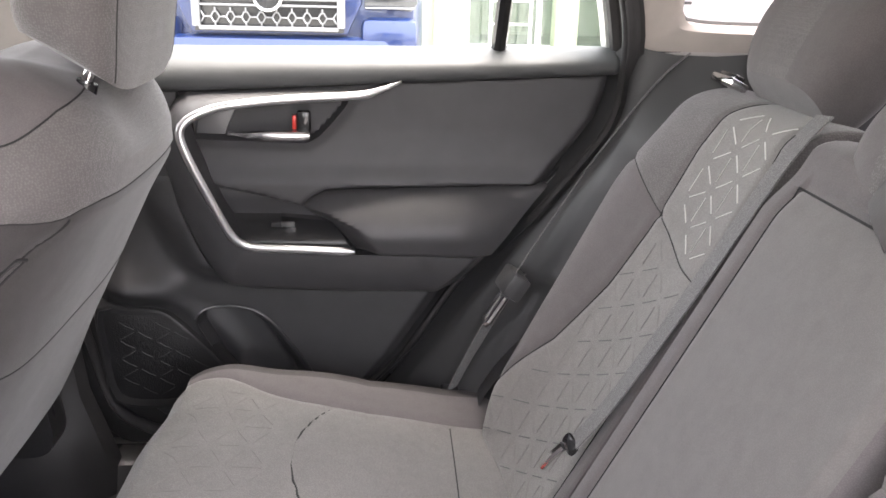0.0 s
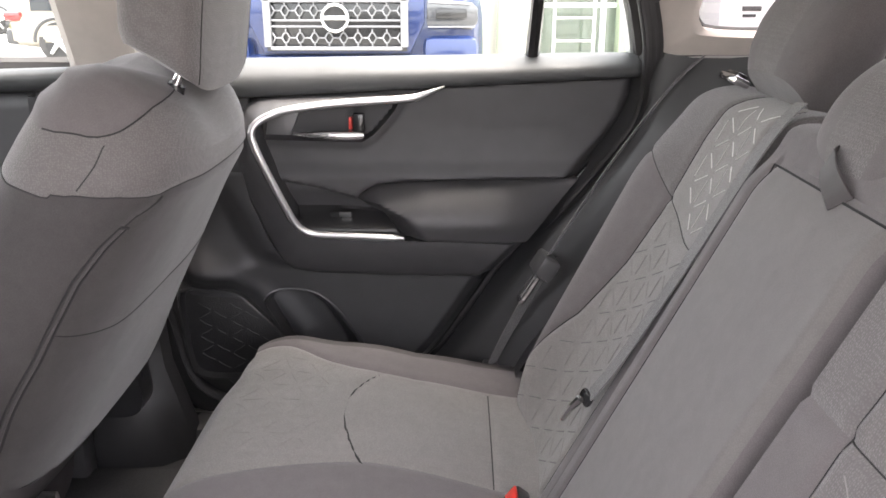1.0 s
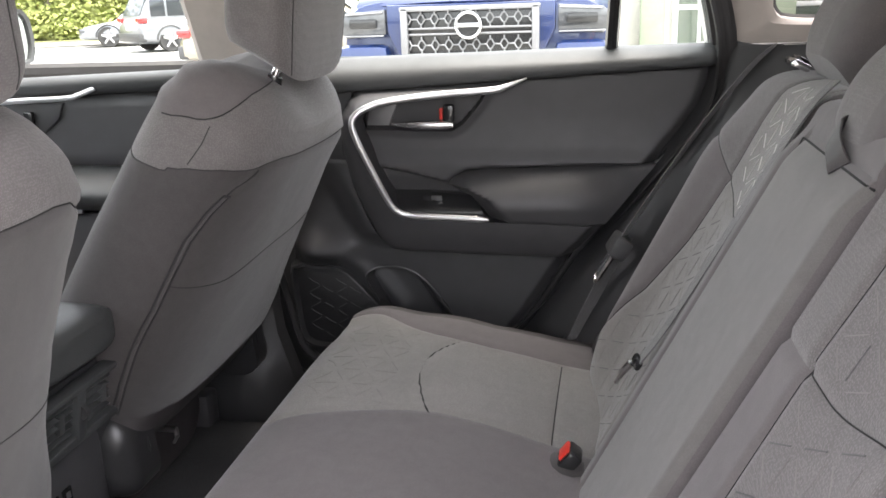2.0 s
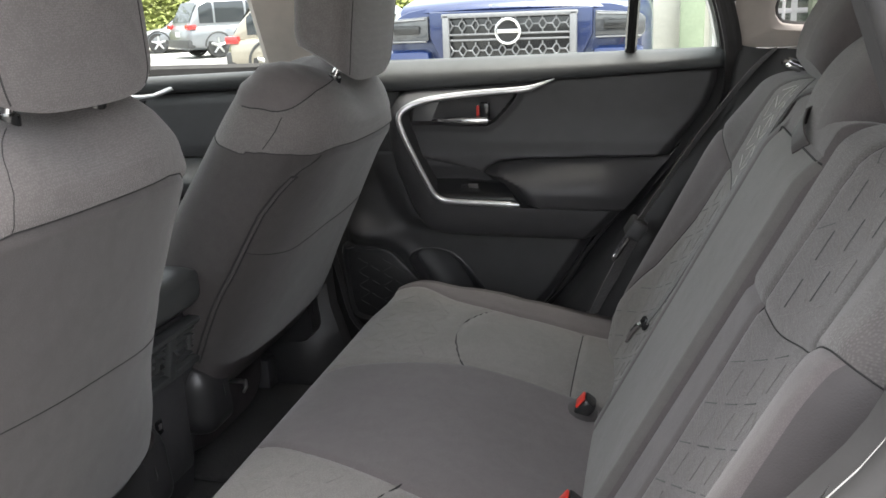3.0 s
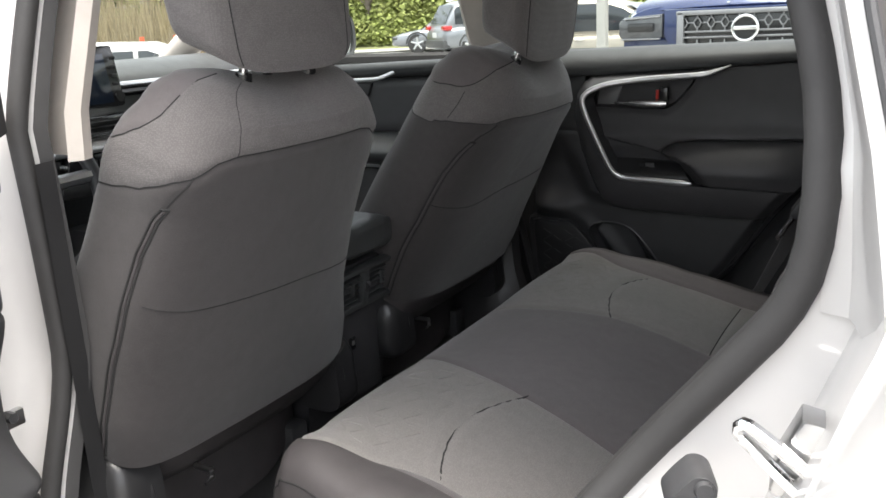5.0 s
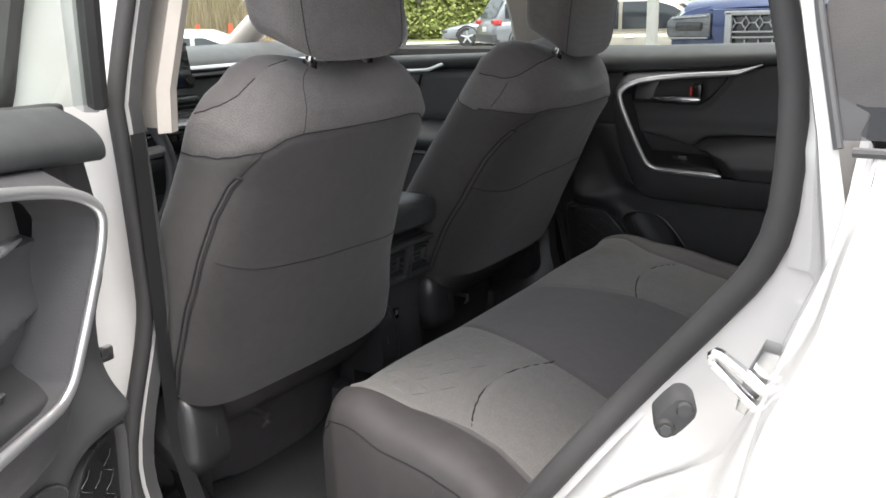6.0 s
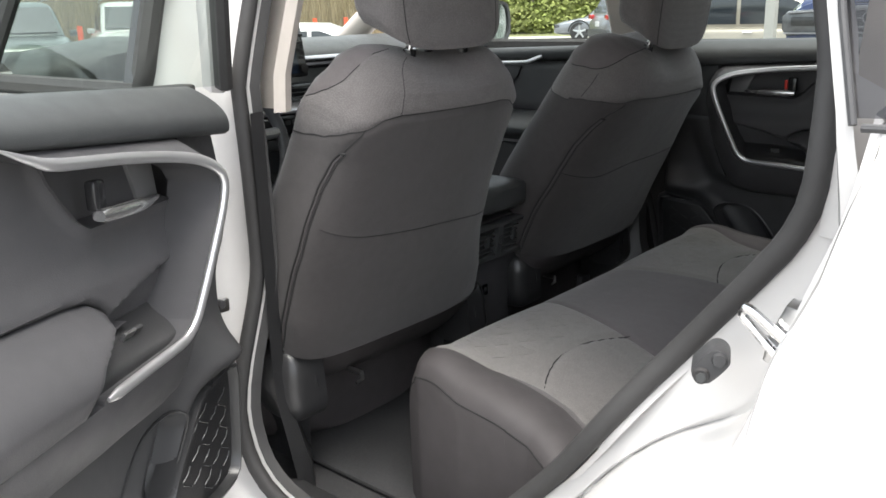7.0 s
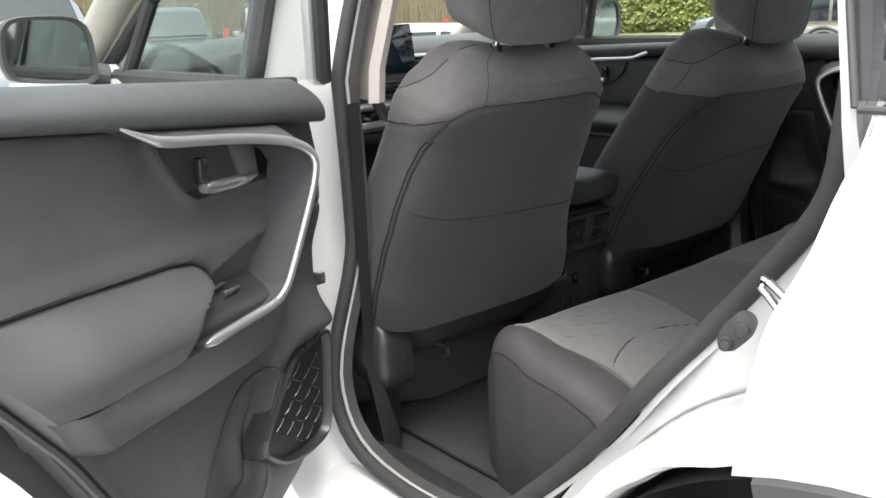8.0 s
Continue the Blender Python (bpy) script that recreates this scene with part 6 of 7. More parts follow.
def pickup():
    """Front end of a pickup parked nose towards the car."""
    X, Y = 0.135, 4.72
    tk = thing("pickup_truck", (X, Y + 0.8, 0), "dark blue pickup truck with silver mesh grille, parked nose-on", "truck")
    P = lambda name, geo, m, lab="", par=None: part(name, geo, m, par or tk, lab)
    def sec(y, w, z0, z1, r=0.08):
        return [Vector((X + w * spow(math.cos(a), 0.35), y, (z0 + z1) / 2 + (z1 - z0) / 2 * spow(math.sin(a), 0.35))) for a in (2 * math.pi * i / 40 for i in range(40))]
    P("front_body", Geo().loft([sec(Y + 0.10, 0.80, 0.45, 1.18), sec(Y + 0.12, 0.88, 0.42, 1.23), sec(Y + 0.30, 0.94, 0.40, 1.27), sec(Y + 1.3, 0.95, 0.40, 1.34), sec(Y + 1.5, 0.95, 0.4, 1.36)]), BLUE, "blue painted nose and fenders")
    rows = [[Vector((X + x, Y + 0.02 + yy + 0.10 * (x / 0.8) ** 2, 1.215 + 0.03 * (1 - (x / 0.8) ** 2) + zz)) for x in span(-0.80, 0.80, 24)] for yy, zz in ((0.05, -0.06), (0.03, -0.03), (0.05, 0.0), (0.12, 0.03), (0.6, 0.10), (1.4, 0.14))]
    P("hood", Geo().grid(rows), BLUE, "blue hood")
    for s_ in (-1, 1):
        P("nozzle", Geo().box((X + s_ * 0.13, Y + 0.045, 1.232), (0.02, 0.012, 0.010), 0.003), CHROME)
    # grille
    P("grille_back", Geo().box((X, Y + 0.09, 1.02), (0.92, 0.04, 0.36), 0.01), GLOSS)
    P("grille_surround", Geo().prism([(X - 0.56, Y + 0.06, 1.20), (X + 0.56, Y + 0.06, 1.20), (X + 0.56, Y + 0.06, 1.03), (X + 0.47, Y + 0.06, 0.84), (X - 0.47, Y + 0.06, 0.84), (X - 0.56, Y + 0.06, 1.03)], (0, -0.03, 0), 0.01), BLUE)
    P("grille_well", Geo().box((X, Y + 0.025, 1.02), (0.90, 0.014, 0.335), 0.004), GLOSS)
    fr = Geo()
    for c, sz in (((X, Y, 1.170), (0.93, 0.045, 0.030)), ((X - 0.435, Y, 1.03), (0.048, 0.045, 0.30)), ((X + 0.435, Y, 1.03), (0.048, 0.045, 0.30)), ((X, Y, 0.873), (0.84, 0.045, 0.024)), ((X, Y + 0.002, 1.045), (0.84, 0.03, 0.014)), ((X, Y + 0.002, 1.008), (0.84, 0.03, 0.014))):
        fr.box(c, sz, 0.008)
    gf = P("grille_frame", fr, MATTE_SILVER, "silver grille frame")
    for zc in (1.105, 0.938):
        g = Geo()
        pitch, hh = 0.092, 0.029
        n = 9
        for k in range(n + 1):
            x = X - 0.414 + pitch * k
            for sgn in (-1, 1):
                pts = [(x - pitch / 2, Y, zc), (x - pitch * 0.28, Y, zc), (x - pitch * 0.1, Y, zc + sgn * hh), (x + pitch * 0.1, Y, zc + sgn * hh), (x + pitch * 0.28, Y, zc), (x + pitch / 2, Y, zc)]
                pts = [p for p in pts if abs(p[0] - X) < 0.425]
                if len(pts) > 1:
                    g.tube(pts, 0.0055, 5)
            if abs(x - X) < 0.41:
                g.tube([(x, Y, zc + hh), (x, Y, zc + 0.055)], 0.006, 5).tube([(x, Y, zc - hh), (x, Y, zc - 0.055)], 0.006, 5)
        part("grille_mesh", g, MATTE_SILVER, gf, "silver lattice", kind="stuff")
    P("emblem_ring", Geo().tube([(X + 0.080 * math.cos(a), Y - 0.035, 1.062 + 0.080 * math.sin(a)) for a in (2 * math.pi * i / 32 for i in range(32))], 0.011, 8, closed=True), CHROME, "plain bright ring emblem")
    P("emblem_back", Geo().tube([(X, Y + 0.01, 1.062), (X, Y - 0.025, 1.062)], 0.078, 28), GLOSS)
    P("emblem_bar", Geo().box((X, Y - 0.035, 1.062), (0.18, 0.016, 0.026), 0.004), CHROME, "plain bright bar")
    for s_ in (-1, 1):
        hl = [(0.575, 1.175), (0.86, 1.155), (0.90, 1.12), (0.90, 1.03), (0.86, 0.985), (0.575, 1.010)]
        P("headlight", Geo().prism([(X + s_ * x, Y + 0.10 + 0.10 * max(0, x - 0.6), z) for x, z in (hl if s_ < 0 else hl[::-1])], (0, -0.06, 0), 0.012), LENS, "clear headlight")
        P("light_strip", Geo().box((X + s_ * 0.72, Y + 0.035, 1.150), (0.27, 0.02, 0.010), 0.004, Euler((0, s_ * 0.05, s_ * 0.15)).to_matrix()), MATTE_SILVER)
        P("light_inner", Geo().box((X + s_ * 0.73, Y + 0.04, 1.085), (0.20, 0.02, 0.06), 0.01, Euler((0, 0, s_ * 0.15)).to_matrix()), GLOSS)
        P("light_base", Geo().box((X + s_ * 0.73, Y + 0.04, 1.005), (0.30, 0.02, 0.010), 0.003, Euler((0, 0, s_ * 0.15)).to_matrix()), MATTE_SILVER)
        P("bumper_corner", Geo().box((X + s_ * 0.73, Y + 0.08, 0.80), (0.36, 0.20, 0.30), 0.06), BLUE, "blue bumper corner")
        m = P("side_mirror", Geo().box((X + s_ * 1.07, Y + 1.5, 1.42), (0.18, 0.12, 0.22), 0.04), BLUE, "blue side mirror")
        P("tyre", Geo().tube([(X + s_ * 0.68, Y + 0.9, 0.38), (X + s_ * 0.92, Y + 0.9, 0.38)], 0.38, 28), RUBBER)
    P("bumper", Geo().box((X, Y + 0.07, 0.66), (1.5, 0.22, 0.34), 0.06), BLUE, "blue lower bumper")
    P("lower_intake", Geo().box((X, Y - 0.035, 0.66), (0.9, 0.02, 0.14), 0.02), GLOSS)
    P("cab", Geo().loft([sec(Y + 1.45, 0.86, 1.0, 1.40), sec(Y + 2.1, 0.72, 1.0, 1.80), sec(Y + 3.6, 0.72, 1.0, 1.80), sec(Y + 3.9, 0.80, 1.0, 1.35)]), CARGLASS, "dark cab glass")
    P("cab_roof", Geo().box((X, Y + 2.9, 1.80), (1.40, 1.5, 0.06), 0.03), BLUE)
    P("bed", Geo().box((X, Y + 4.0, 0.85), (1.86, 2.8, 0.95), 0.05), BLUE)
    return tk


def parked_car(name, at, yaw, L, W, H, paint, label, cat, nose, lights=True):
    """A parked car built round its own middle; nose: hood length."""
    car = thing(name, at, label, cat, "parked cars")
    hl, hw = L / 2, W / 2
    belt = H * 0.56
    def sec(x, w, z0, z1, e=0.4, n=28):
        return [Vector((x, w * spow(math.cos(a), e), (z0 + z1) / 2 + (z1 - z0) / 2 * spow(math.sin(a), e))) for a in (2 * math.pi * i / n for i in range(n))]
    def P(nm, g, m, par=None, lab=""):
        g.v = [Vector(at) + p for p in g.v]
        return part(nm, g, m, par or car, lab)
    low = [sec(-hl, hw * 0.80, 0.35, belt * 0.80), sec(-hl + 0.10, hw * 0.93, 0.25, belt * 0.95), sec(-hl + 0.5, hw, 0.22, belt), sec(0.3, hw, 0.22, belt), sec(hl - nose * 0.9, hw, 0.22, belt * 0.99), sec(hl - 0.35, hw * 0.95, 0.24, belt * 0.86), sec(hl - 0.05, hw * 0.85, 0.28, belt * 0.74), sec(hl, hw * 0.75, 0.32, belt * 0.66)]
    body = P("body", Geo().loft(low), paint)
    x0, x1 = -hl + 0.10, hl - nose
    cab = [(x0, 0.86, belt * 1.02), (x0 + 0.16, 0.84, belt + (H - belt) * 0.45), (x0 + 0.36, 0.80, H - 0.13), (x0 + 0.62, 0.77, H - 0.03), ((x0 + x1) / 2 - 0.1, 0.77, H),
           (x1 - 1.05, 0.77, H - 0.03), (x1 - 0.72, 0.79, H - 0.14), (x1 - 0.35, 0.83, belt + (H - belt) * 0.42), (x1, 0.86, belt * 1.01)]
    P("cabin", Geo().loft([sec(x, hw * k, belt * 0.7, z, 0.38) for x, k, z in cab]), paint, body, "painted pillars and roof")

    def flank(x, z):
        """Half-width of the cabin's side at a place."""
        k = interp([(x_, k_) for x_, k_, z_ in cab], x)
        top = interp([(x_, z_) for x_, k_, z_ in cab], x)
        mid_, half = (belt * 0.7 + top) / 2, (top - belt * 0.7) / 2
        f = min(0.985, max(0.0, (z - mid_) / half)) ** (1 / 0.38)
        return hw * k * (1 - f * f) ** 0.19 + 0.008
    zt = lambda x: min(interp([(x_, z_) for x_, k_, z_ in cab], x) - 0.10, H - 0.13)
    zb = belt * 1.03
    for s_ in (-1, 1):
        for xa, xb in ((x0 + 0.30, x0 + 0.74), (x0 + 0.80, (x0 + x1) / 2 - 0.02), ((x0 + x1) / 2 + 0.05, x1 - 0.34)):
            rows = [[Vector((x, s_ * flank(x, zb + (zt(x) - zb) * v), zb + max(0.01, zt(x) - zb) * v)) for x in span(xa, xb, 8)] for v in span(0, 1, 6)]
            P("side_window", Geo().grid(rows), CARGLASS, body, "dark side window")
    for xa, xb, nm in ((x0 + 0.04, x0 + 0.34, "rear_window"), (x1 - 0.05, x1 - 0.70, "windshield")):
        za, zc = belt * 1.06, H - 0.15
        d_ = -0.03 if nm == "rear_window" else 0.035
        P(nm, Geo().grid([[Vector((xa + (xb - xa) * v + d_, k * hw * (0.74 - 0.10 * v), za + (zc - za) * v + 0.012)) for k in span(-1, 1, 9)] for v in span(0, 1, 5)]), CARGLASS, body, "dark window")
    for s_ in (-1, 1):
        if H > 1.47:
            P("roof_bar", Geo().tube([(x0 + 0.55, s_ * hw * 0.66, H - 0.02), (x0 + 0.9, s_ * hw * 0.67, H + 0.035), (x1 - 1.1, s_ * hw * 0.67, H + 0.03)], 0.02, 6), STEEL, body)
        for xw in (-hl + 0.85, hl - 0.9):
            w = P("wheel", Geo().grid([[Vector((xw + r * math.cos(a), s_ * (hw - 0.11 + y), 0.34 + r * math.sin(a))) for r, y in ((0.20, -0.1), (0.32, -0.1), (0.34, -0.05), (0.34, 0.07), (0.32, 0.105), (0.22, 0.105))] for a in (2 * math.pi * i / 30 for i in range(31))]), RUBBER)
            P("rim", Geo().tube([(xw, s_ * (hw - 0.1), 0.34), (xw, s_ * (hw - 0.02), 0.34)], 0.225, 24), SHADE_TRIM, w)
            for k in range(5):
                a = 2 * math.pi * k / 5 + 0.3
                P("spoke", Geo().tube([(xw, s_ * (hw - 0.005), 0.34), (xw + 0.235 * math.cos(a), s_ * (hw - 0.005), 0.34 + 0.235 * math.sin(a))], [0.045, 0.03], 6), STEEL, w)
            P("arch", Geo().tube([(xw + 0.385 * math.cos(a), s_ * (hw - 0.01), 0.34 + 0.385 * math.sin(a)) for a in span(0, math.pi, 20)], 0.03, 6), PLASTIC)
        P("tail_lamp", Geo().box((-hl + 0.13, s_ * hw * 0.80, belt * 0.93), (0.26, 0.30, 0.14), 0.03), TAIL, body, "red tail lamp")
        P("head_lamp", Geo().box((hl - 0.12, s_ * hw * 0.72, belt * 0.66), (0.2, 0.30, 0.12), 0.03), LENS, body, "clear head lamp")
        for xh in (x0 + 1.0, x0 + 1.9):
            P("door_handle", Geo().tube([(xh, s_ * (hw + 0.005), belt * 0.86), (xh + 0.16, s_ * (hw + 0.005), belt * 0.86)], 0.014, 6), CHROME, body)
        P("mirror", Geo().box((x1 - 0.25, s_ * (hw + 0.08), belt * 1.03), (0.12, 0.18, 0.13), 0.04), paint, body)
        P("sill", Geo().box((0, s_ * (hw - 0.02), 0.26), (L * 0.55, 0.05, 0.10), 0.015), PLASTIC, body)
    P("rear_bumper", Geo().box((-hl + 0.09, 0, 0.42), (0.24, W * 0.92, 0.24), 0.05), PLASTIC, body)
    P("plate", Geo().box((-hl - 0.005, 0, belt * 0.72), (0.02, 0.34, 0.15), 0.005), mat_plate, body, "pale blank plate")
    P("front_grille", Geo().box((hl - 0.02, 0, 0.52), (0.06, W * 0.55, 0.18), 0.02), GLOSS, body)
    car.rotation_euler = (0, 0, radians(yaw))
    return car


mat_plate = mat("pale_plate", (0.6, 0.6, 0.6), 0.4)
pickup()
WHITEP = PAINT
parked_car("parked_suv", (-10.9, 23.5, 0), 50, 4.65, 1.84, 1.70, GREYP, "silver grey SUV seen from behind with red tail lamps", "car", 1.1)
parked_car("parked_suv", (-14.6, 26.5, 0), -148, 4.2, 1.75, 1.48, GREYP, "small silver grey crossover at the edge of the lot", "car", 1.1)
parked_car("parked_sedan", (-4.3, 14.6, 0), 5, 4.8, 1.82, 1.45, TAN, "champagne sedan parked behind the lamp post", "car", 1.25)
parked_car("parked_car", (-9.4, 6.2, 0), -140, 4.4, 1.8, 1.12, WHITEP, "low white sports car parked ahead", "car", 1.3)
parked_car("parked_suv", (-18.6, 7.2, 0), -20, 4.6, 1.8, 1.66, GREENP, "dark grey green SUV parked ahead", "car", 1.1)
parked_car("parked_suv", (-9.6, 1.0, 0), 175, 4.6, 1.8, 1.68, GREYP, "grey SUV with red tail lamps parked ahead", "car", 1.1)
parked_car("parked_suv", (-19.6, 10.4, 0), -25, 4.6, 1.8, 1.66, WHITEP, "white SUV parked beside the reeds", "car", 1.1)

# lamp post and marker posts
lp_ = thing("lamp_post", (-2.72, 9.85, 0), "pale grey square lamp post in the lot", "lamp post")
CONC = mat("pale_concrete", (0.45, 0.44, 0.41), 0.9, bump=0.4, bump_scale=80)
part("shaft", Geo().box((-2.72, 9.85, 3.0), (0.13, 0.13, 6.0), 0.015), CONC, lp_)
part("footing", Geo().tube([(-2.72, 9.85, 0), (-2.72, 9.85, 0.35)], 0.28, 24), CONC, lp_)
ORANGE = mat("orange_plastic", (0.75, 0.10, 0.03), 0.5)
for x, y in ((-13.9, 11.8), (-13.4, 12.3), (-13.9, 6.2)):
    mp = thing("marker_post", (x, y, 0), "orange plastic marker post", "marker post", "marker posts")
    part("tube", Geo().tube([(x, y, 0.05), (x, y, 1.12)], 0.05, 12), ORANGE, mp)
    part("foot", Geo().tube([(x, y, 0), (x, y, 0.06)], [0.2, 0.14], 16), RUBBER, mp)

# showroom
STUCCO = mat("cream_wall", (0.62, 0.60, 0.54), 0.9, bump=0.4, bump_scale=50)
SAGE = mat("sage_green_column", (0.34, 0.40, 0.28), 0.7)
WHITEF = mat("white_window_frame", (0.75, 0.76, 0.75), 0.4)
SHOPGLASS = glass("showroom_glass", (0.75, 0.82, 0.78), clear=0.8)
bld = thing("showroom", (4.5, 12.5, 0), "glass-fronted showroom with cream walls and sage columns", "building")
BY = 10.8
part("wall", Geo().box((1.35, BY + 0.15, 2.5), (0.85, 0.3, 5.0), 0.01), STUCCO, bld, "cream wall")
part("back_wall", Geo().box((6.2, BY + 5, 2.5), (9.0, 0.2, 5.0), 0.0), STUCCO, bld)
part("roof", Geo().box((6.0, BY + 2.4, 4.6), (10.6, 5.6, 0.5), 0.02), STUCCO, bld)
part("base", Geo().box((6.2, BY + 0.1, 0.10), (9.0, 0.2, 0.20), 0.01), STUCCO, bld)
part("shop_floor", Geo().box((6.2, BY + 2.5, 0.02), (9.0, 5.0, 0.04), 0), CONC, bld)
part("column", Geo().box((1.55, BY - 0.25, 2.3), (0.30, 0.30, 4.6), 0.02), SAGE, bld, "sage green column")
part("column", Geo().box((3.1, BY - 0.25, 2.3), (0.30, 0.30, 4.6), 0.02), SAGE, bld, "sage green column")
for k in range(9):
    part("mullion", Geo().box((1.85 + 0.95 * k, BY, 2.3), (0.07, 0.10, 4.4), 0.008), WHITEF, bld, "white window frame")
for z in (0.25, 1.0, 2.4):
    part("transom", Geo().box((6.2, BY, z), (8.8, 0.08, 0.06), 0.008), WHITEF, bld)
for k in range(8):
    part("pane", Geo().box((1.85 + 0.95 * (k + 0.5), BY + 0.01, 2.3), (0.88, 0.012, 4.3), 0), SHOPGLASS, bld)
sg_ = thing("shop_rack", (2.4, 10.2, 0), "white wire rack outside the showroom", "rack")
part("frame", Geo().tube([(2.1, 10.2, 0.02), (2.1, 10.2, 1.3), (2.6, 10.2, 1.3), (2.6, 10.2, 0.02)], 0.02, 6), WHITEF, sg_)
for k in range(4):
    part("shelf", Geo().tube([(2.1, 10.2, 0.3 + 0.28 * k), (2.6, 10.2, 0.3 + 0.28 * k)], 0.014, 6), WHITEF, sg_)
van = thing("parked_van", (4.4, 8.8, 0), "white van with a small dark mark on its side", "van")
part("body", Geo().box((4.9, 9.2, 1.15), (2.6, 1.6, 1.7), 0.12), PAINT, van, "white van body")
part("mark", Geo().box((3.95, 8.395, 1.02), (0.20, 0.006, 0.05), 0.002), GLOSS, van, "small dark mark")
part("mark", Geo().box((3.93, 8.395, 0.95), (0.14, 0.006, 0.03), 0.002), GLOSS, van)
for x in (4.1, 5.6):
    part("tyre", Geo().tube([(x, 8.38, 0.33), (x, 8.6, 0.33)], 0.33, 24), RUBBER, van)
    part("tyre", Geo().tube([(x, 9.8, 0.33), (x, 10.02, 0.33)], 0.33, 24), RUBBER, van)


# ---- bank, reeds and trees ----
def leaf_mat(name, c, c2):
    m = mat(name, c, 0.8, second=c2, scale=0.8, second_scale=0.25, spec=0.2)
    n, l = m.node_tree.nodes, m.node_tree.links
    b = n["Principled BSDF"]
    gi = n.new("ShaderNodeNewGeometry")
    hs = n.new("ShaderNodeHueSaturation")
    mr = n.new("ShaderNodeMapRange")
    mr.inputs[3].default_value, mr.inputs[4].default_value = 0.65, 1.35
    l.new(gi.outputs["Random Per Island"], mr.inputs[0])
    l.new(mr.outputs[0], hs.inputs["Value"])
    l.new(b.inputs["Base Color"].links[0].from_socket, hs.inputs["Color"])
    l.new(hs.outputs[0], b.inputs["Base Color"])
    return m


LEAF = leaf_mat("spring_leaves", (0.165, 0.205, 0.050), (0.215, 0.21, 0.085))
LEAF2 = leaf_mat("pale_spring_leaves", (0.24, 0.265, 0.095), (0.17, 0.19, 0.07))
REED = leaf_mat("dry_reeds", (0.30, 0.245, 0.15), (0.20, 0.16, 0.095))
GRASS = leaf_mat("verge_grass", (0.13, 0.145, 0.06), (0.18, 0.17, 0.09))
BARK = mat("grey_bark", (0.12, 0.10, 0.08), 0.95, bump=0.8, bump_scale=30)


def scatter(name, count, where, size, m, label, cat, seed, upright=False):
    """Small leaves or blades, one mesh."""
    r = np.random.RandomState(seed)
    vs, fs = [], []
    for i in range(count):
        x, y, z = where(r)
        s_ = size * (0.5 + r.rand())
        a, b = r.rand() * 6.28, (r.rand() - 0.5) * 2.2
        if upright:
            dx, dy = math.cos(a) * 0.02, math.sin(a) * 0.02
            lx, ly = (r.rand() - 0.5) * 0.5 * s_, (r.rand() - 0.5) * 0.5 * s_
            q = [(x - dx, y - dy, z), (x + dx, y + dy, z), (x + lx, y + ly, z + s_)]
            o = len(vs)
            vs += q
            fs.append((o, o + 1, o + 2))
        else:
            u = (math.cos(a) * s_, math.sin(a) * s_, math.sin(b) * s_ * 0.4)
            v = (-math.sin(a) * math.sin(b) * s_ * 0.6, math.cos(a) * math.sin(b) * s_ * 0.6, math.cos(b) * s_ * 0.6)
            o = len(vs)
            vs += [(x - u[0], y - u[1], z - u[2]), (x - v[0], y - v[1], z - v[2]), (x + u[0], y + u[1], z + u[2]), (x + v[0], y + v[1], z + v[2])]
            fs.append((o, o + 1, o + 2, o + 3))
    g = Geo()
    g.v, g.f, g.m = [Vector(p) for p in vs], fs, [0] * len(fs)
    ob = part(name, g, m, fix=False, sharp=180)
    return tagged(ob, label, cat, kind="stuff")


def bank_line(t):
    """Foot of the green bank, from straight ahead round to the nose of the car."""
    a = radians(6 + 40 * t)
    return -math.sin(a) * (31 + 3 * t), math.cos(a) * (31 + 3 * t)


def on_bank(r):
    t = r.rand()
    x, y = bank_line(t)
    k = r.rand()
    d = 1 + 0.22 * k
    lump = 0.6 + 0.4 * math.sin(t * 37) * math.sin(t * 91 + 2)
    return x * d, y * d, 0.15 + (0.5 + 6.0 * k * (0.6 + 0.4 * lump)) * r.rand() ** 0.8


scatter("shrub_bank", 52000, on_bank, 0.105, LEAF, "bright green spring shrubs on a bank", "shrubs", 3)
scatter("shrub_bank", 26000, on_bank, 0.095, LEAF2, "pale spring shrubs on a bank", "shrubs", 4)


def on_reeds(r):
    a = radians(43 + 45 * r.rand())
    d = 24 + 40 * r.rand()
    return -math.sin(a) * d, math.cos(a) * d, 0


scatter("reed_field", 26000, on_reeds, 2.2, REED, "dry straw-coloured reed field", "reeds", 6, True)


def far_wood(r):
    a = radians(-40 + 150 * r.rand())
    d = 78 + 8 * r.rand()
    top = 9 + 3 * math.sin(a * 23) + 2 * math.sin(a * 61)
    return -math.sin(a) * d, math.cos(a) * d, top * r.rand() ** 0.8


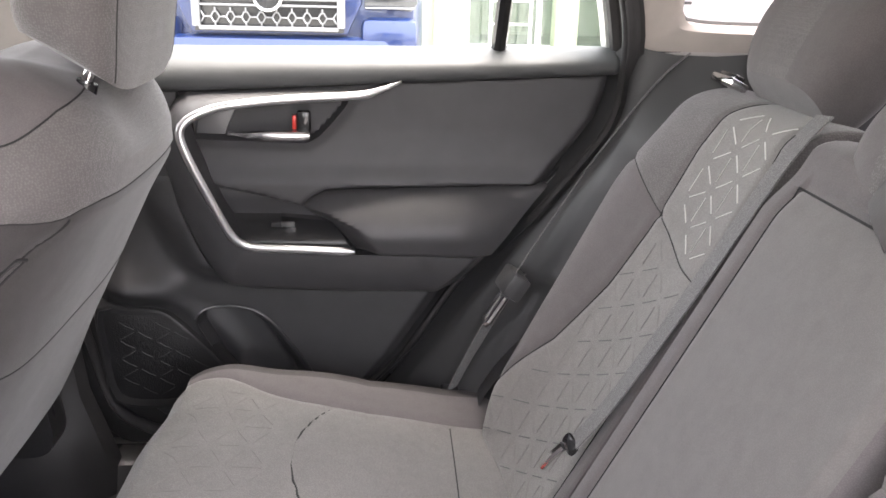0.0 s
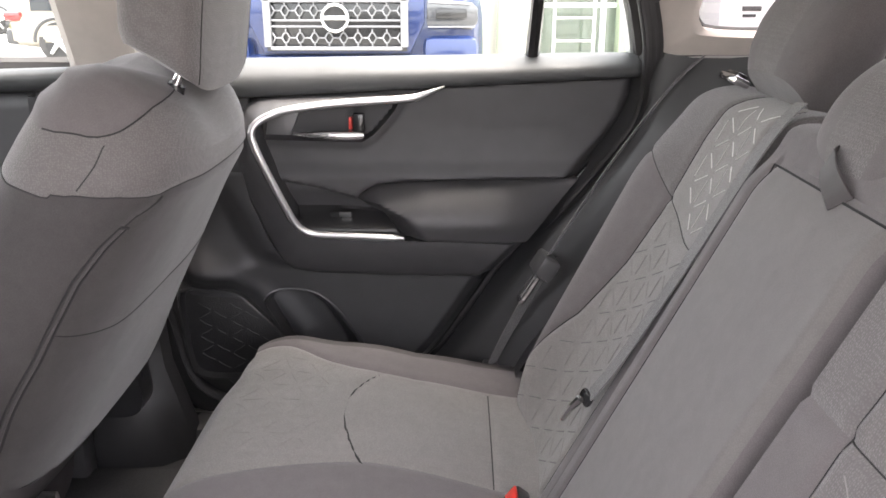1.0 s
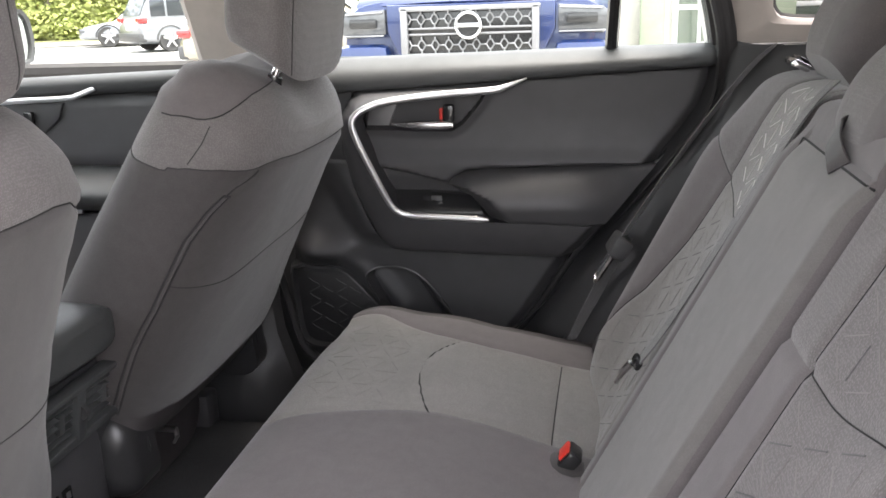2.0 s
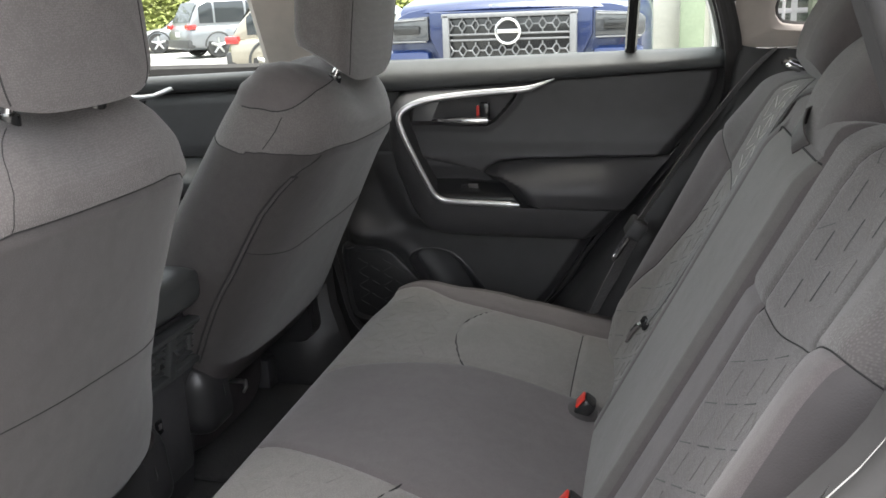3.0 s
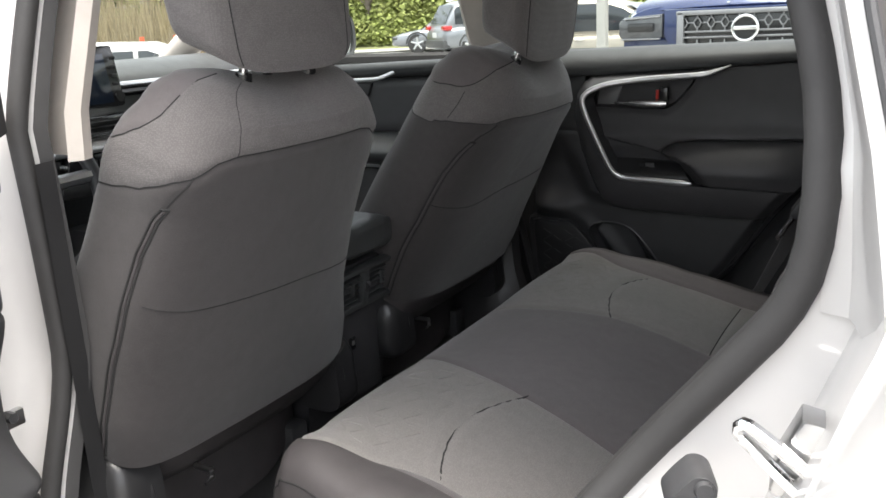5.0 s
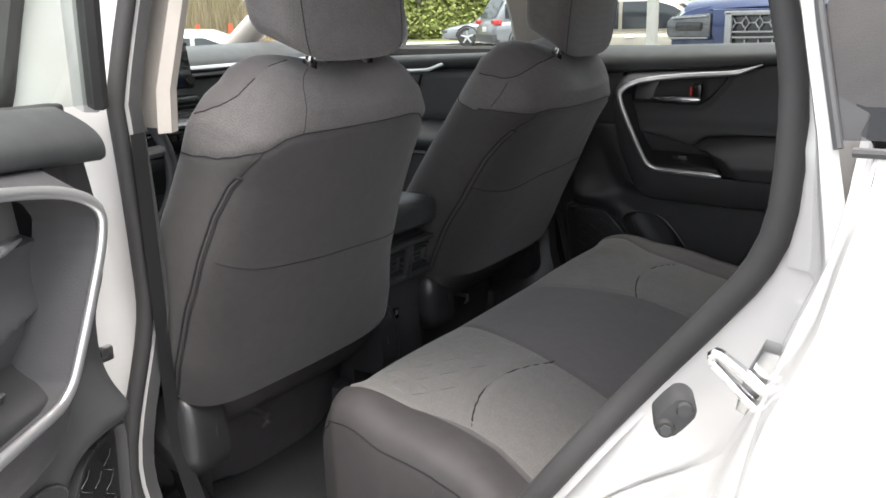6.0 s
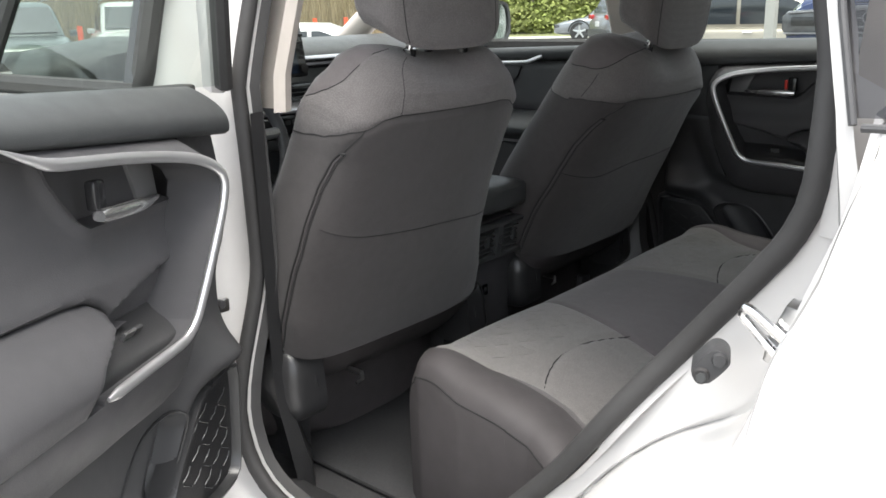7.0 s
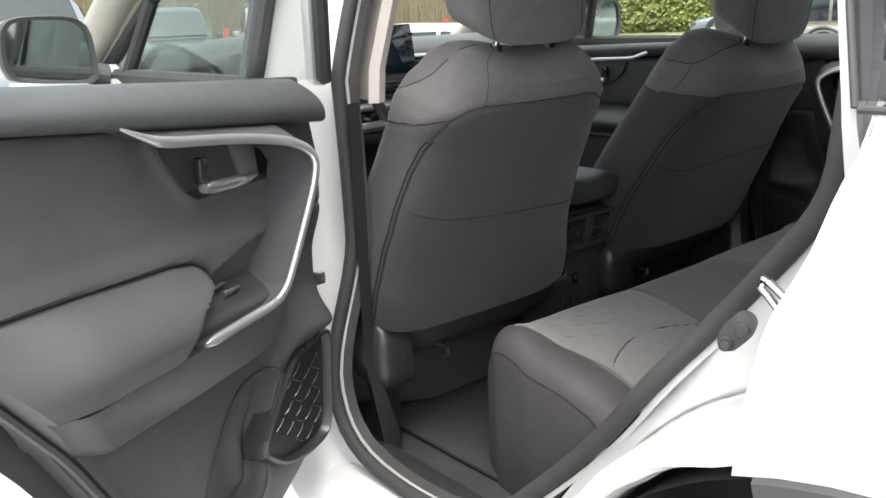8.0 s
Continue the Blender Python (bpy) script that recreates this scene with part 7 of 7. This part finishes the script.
scatter("far_woods", 16000, far_wood, 0.8, LEAF2, "far spring woods behind the reeds", "woods", 8)
rows = [[Vector((bank_line(t)[0] * k, bank_line(t)[1] * k, z)) for t in span(-0.1, 1.0, 30)] for k, z in ((0.955, 0.0), (0.958, 0.12), (0.99, 0.14), (1.12, 0.7), (1.3, 1.4), (1.6, 2.4))]
tagged(part("grass_bank", Geo().grid(rows), GRASS), "grassy bank behind a kerb", "ground", kind="structure")
kerb = [Vector((bank_line(t)[0] * 0.953, bank_line(t)[1] * 0.953, 0.07)) for t in span(-0.1, 1.8, 60)]
tagged(part("kerb", Geo().ribbon(kerb, (0, 0, 1), 0.15, 0.18), CONC), "pale concrete kerb", "kerb", kind="structure")


def tree(x, y, h, seed):
    r = random.Random(seed)
    t = thing("tree", (x, y, 0), "thin bare spring tree with few pale leaves", "tree", "trees")
    trunk = Geo()
    path = [Vector((x + 0.1 * math.sin(k), y, h * k / 8)) for k in range(9)]
    trunk.tube(path, [0.13 * (1 - k / 9) + 0.02 for k in range(9)], 8)
    tips = []
    for k in range(16):
        b = path[2 + k % 6]
        a = r.random() * 6.28
        L = h * (0.18 + 0.2 * r.random())
        e = b + Vector((math.cos(a) * L * 0.6, math.sin(a) * L * 0.6, L * 0.7))
        trunk.tube([b, (b + e) / 2 + Vector((0, 0, -0.1)), e], [0.04, 0.025, 0.01], 5)
        tips += [e, (b + e) / 2]
    part("trunk", trunk, BARK, t)
    rr = np.random.RandomState(seed)
    g = Geo()
    for q in tips:
        for _ in range(26):
            c = q + Vector(rr.normal(0, 0.35, 3))
            u = Vector(rr.normal(0, 1, 3)).normalized() * 0.07
            w = u.orthogonal().normalized() * 0.045
            g.add([c - u, c - w, c + u, c + w], [(0, 1, 2, 3)])
    part("crown", g, LEAF2, t, fix=False, sharp=180)
    return t


for i, (x, y, h) in enumerate(((-27.5, 24.0, 7.5), (-24.0, 27.0, 6.0), (-20.0, 29.0, 7.0), (-17.5, 31.0, 6.5), (-12.0, 33.0, 7.0), (-31.0, 19.0, 8.0))):
    tree(x, y, h, 20 + i)
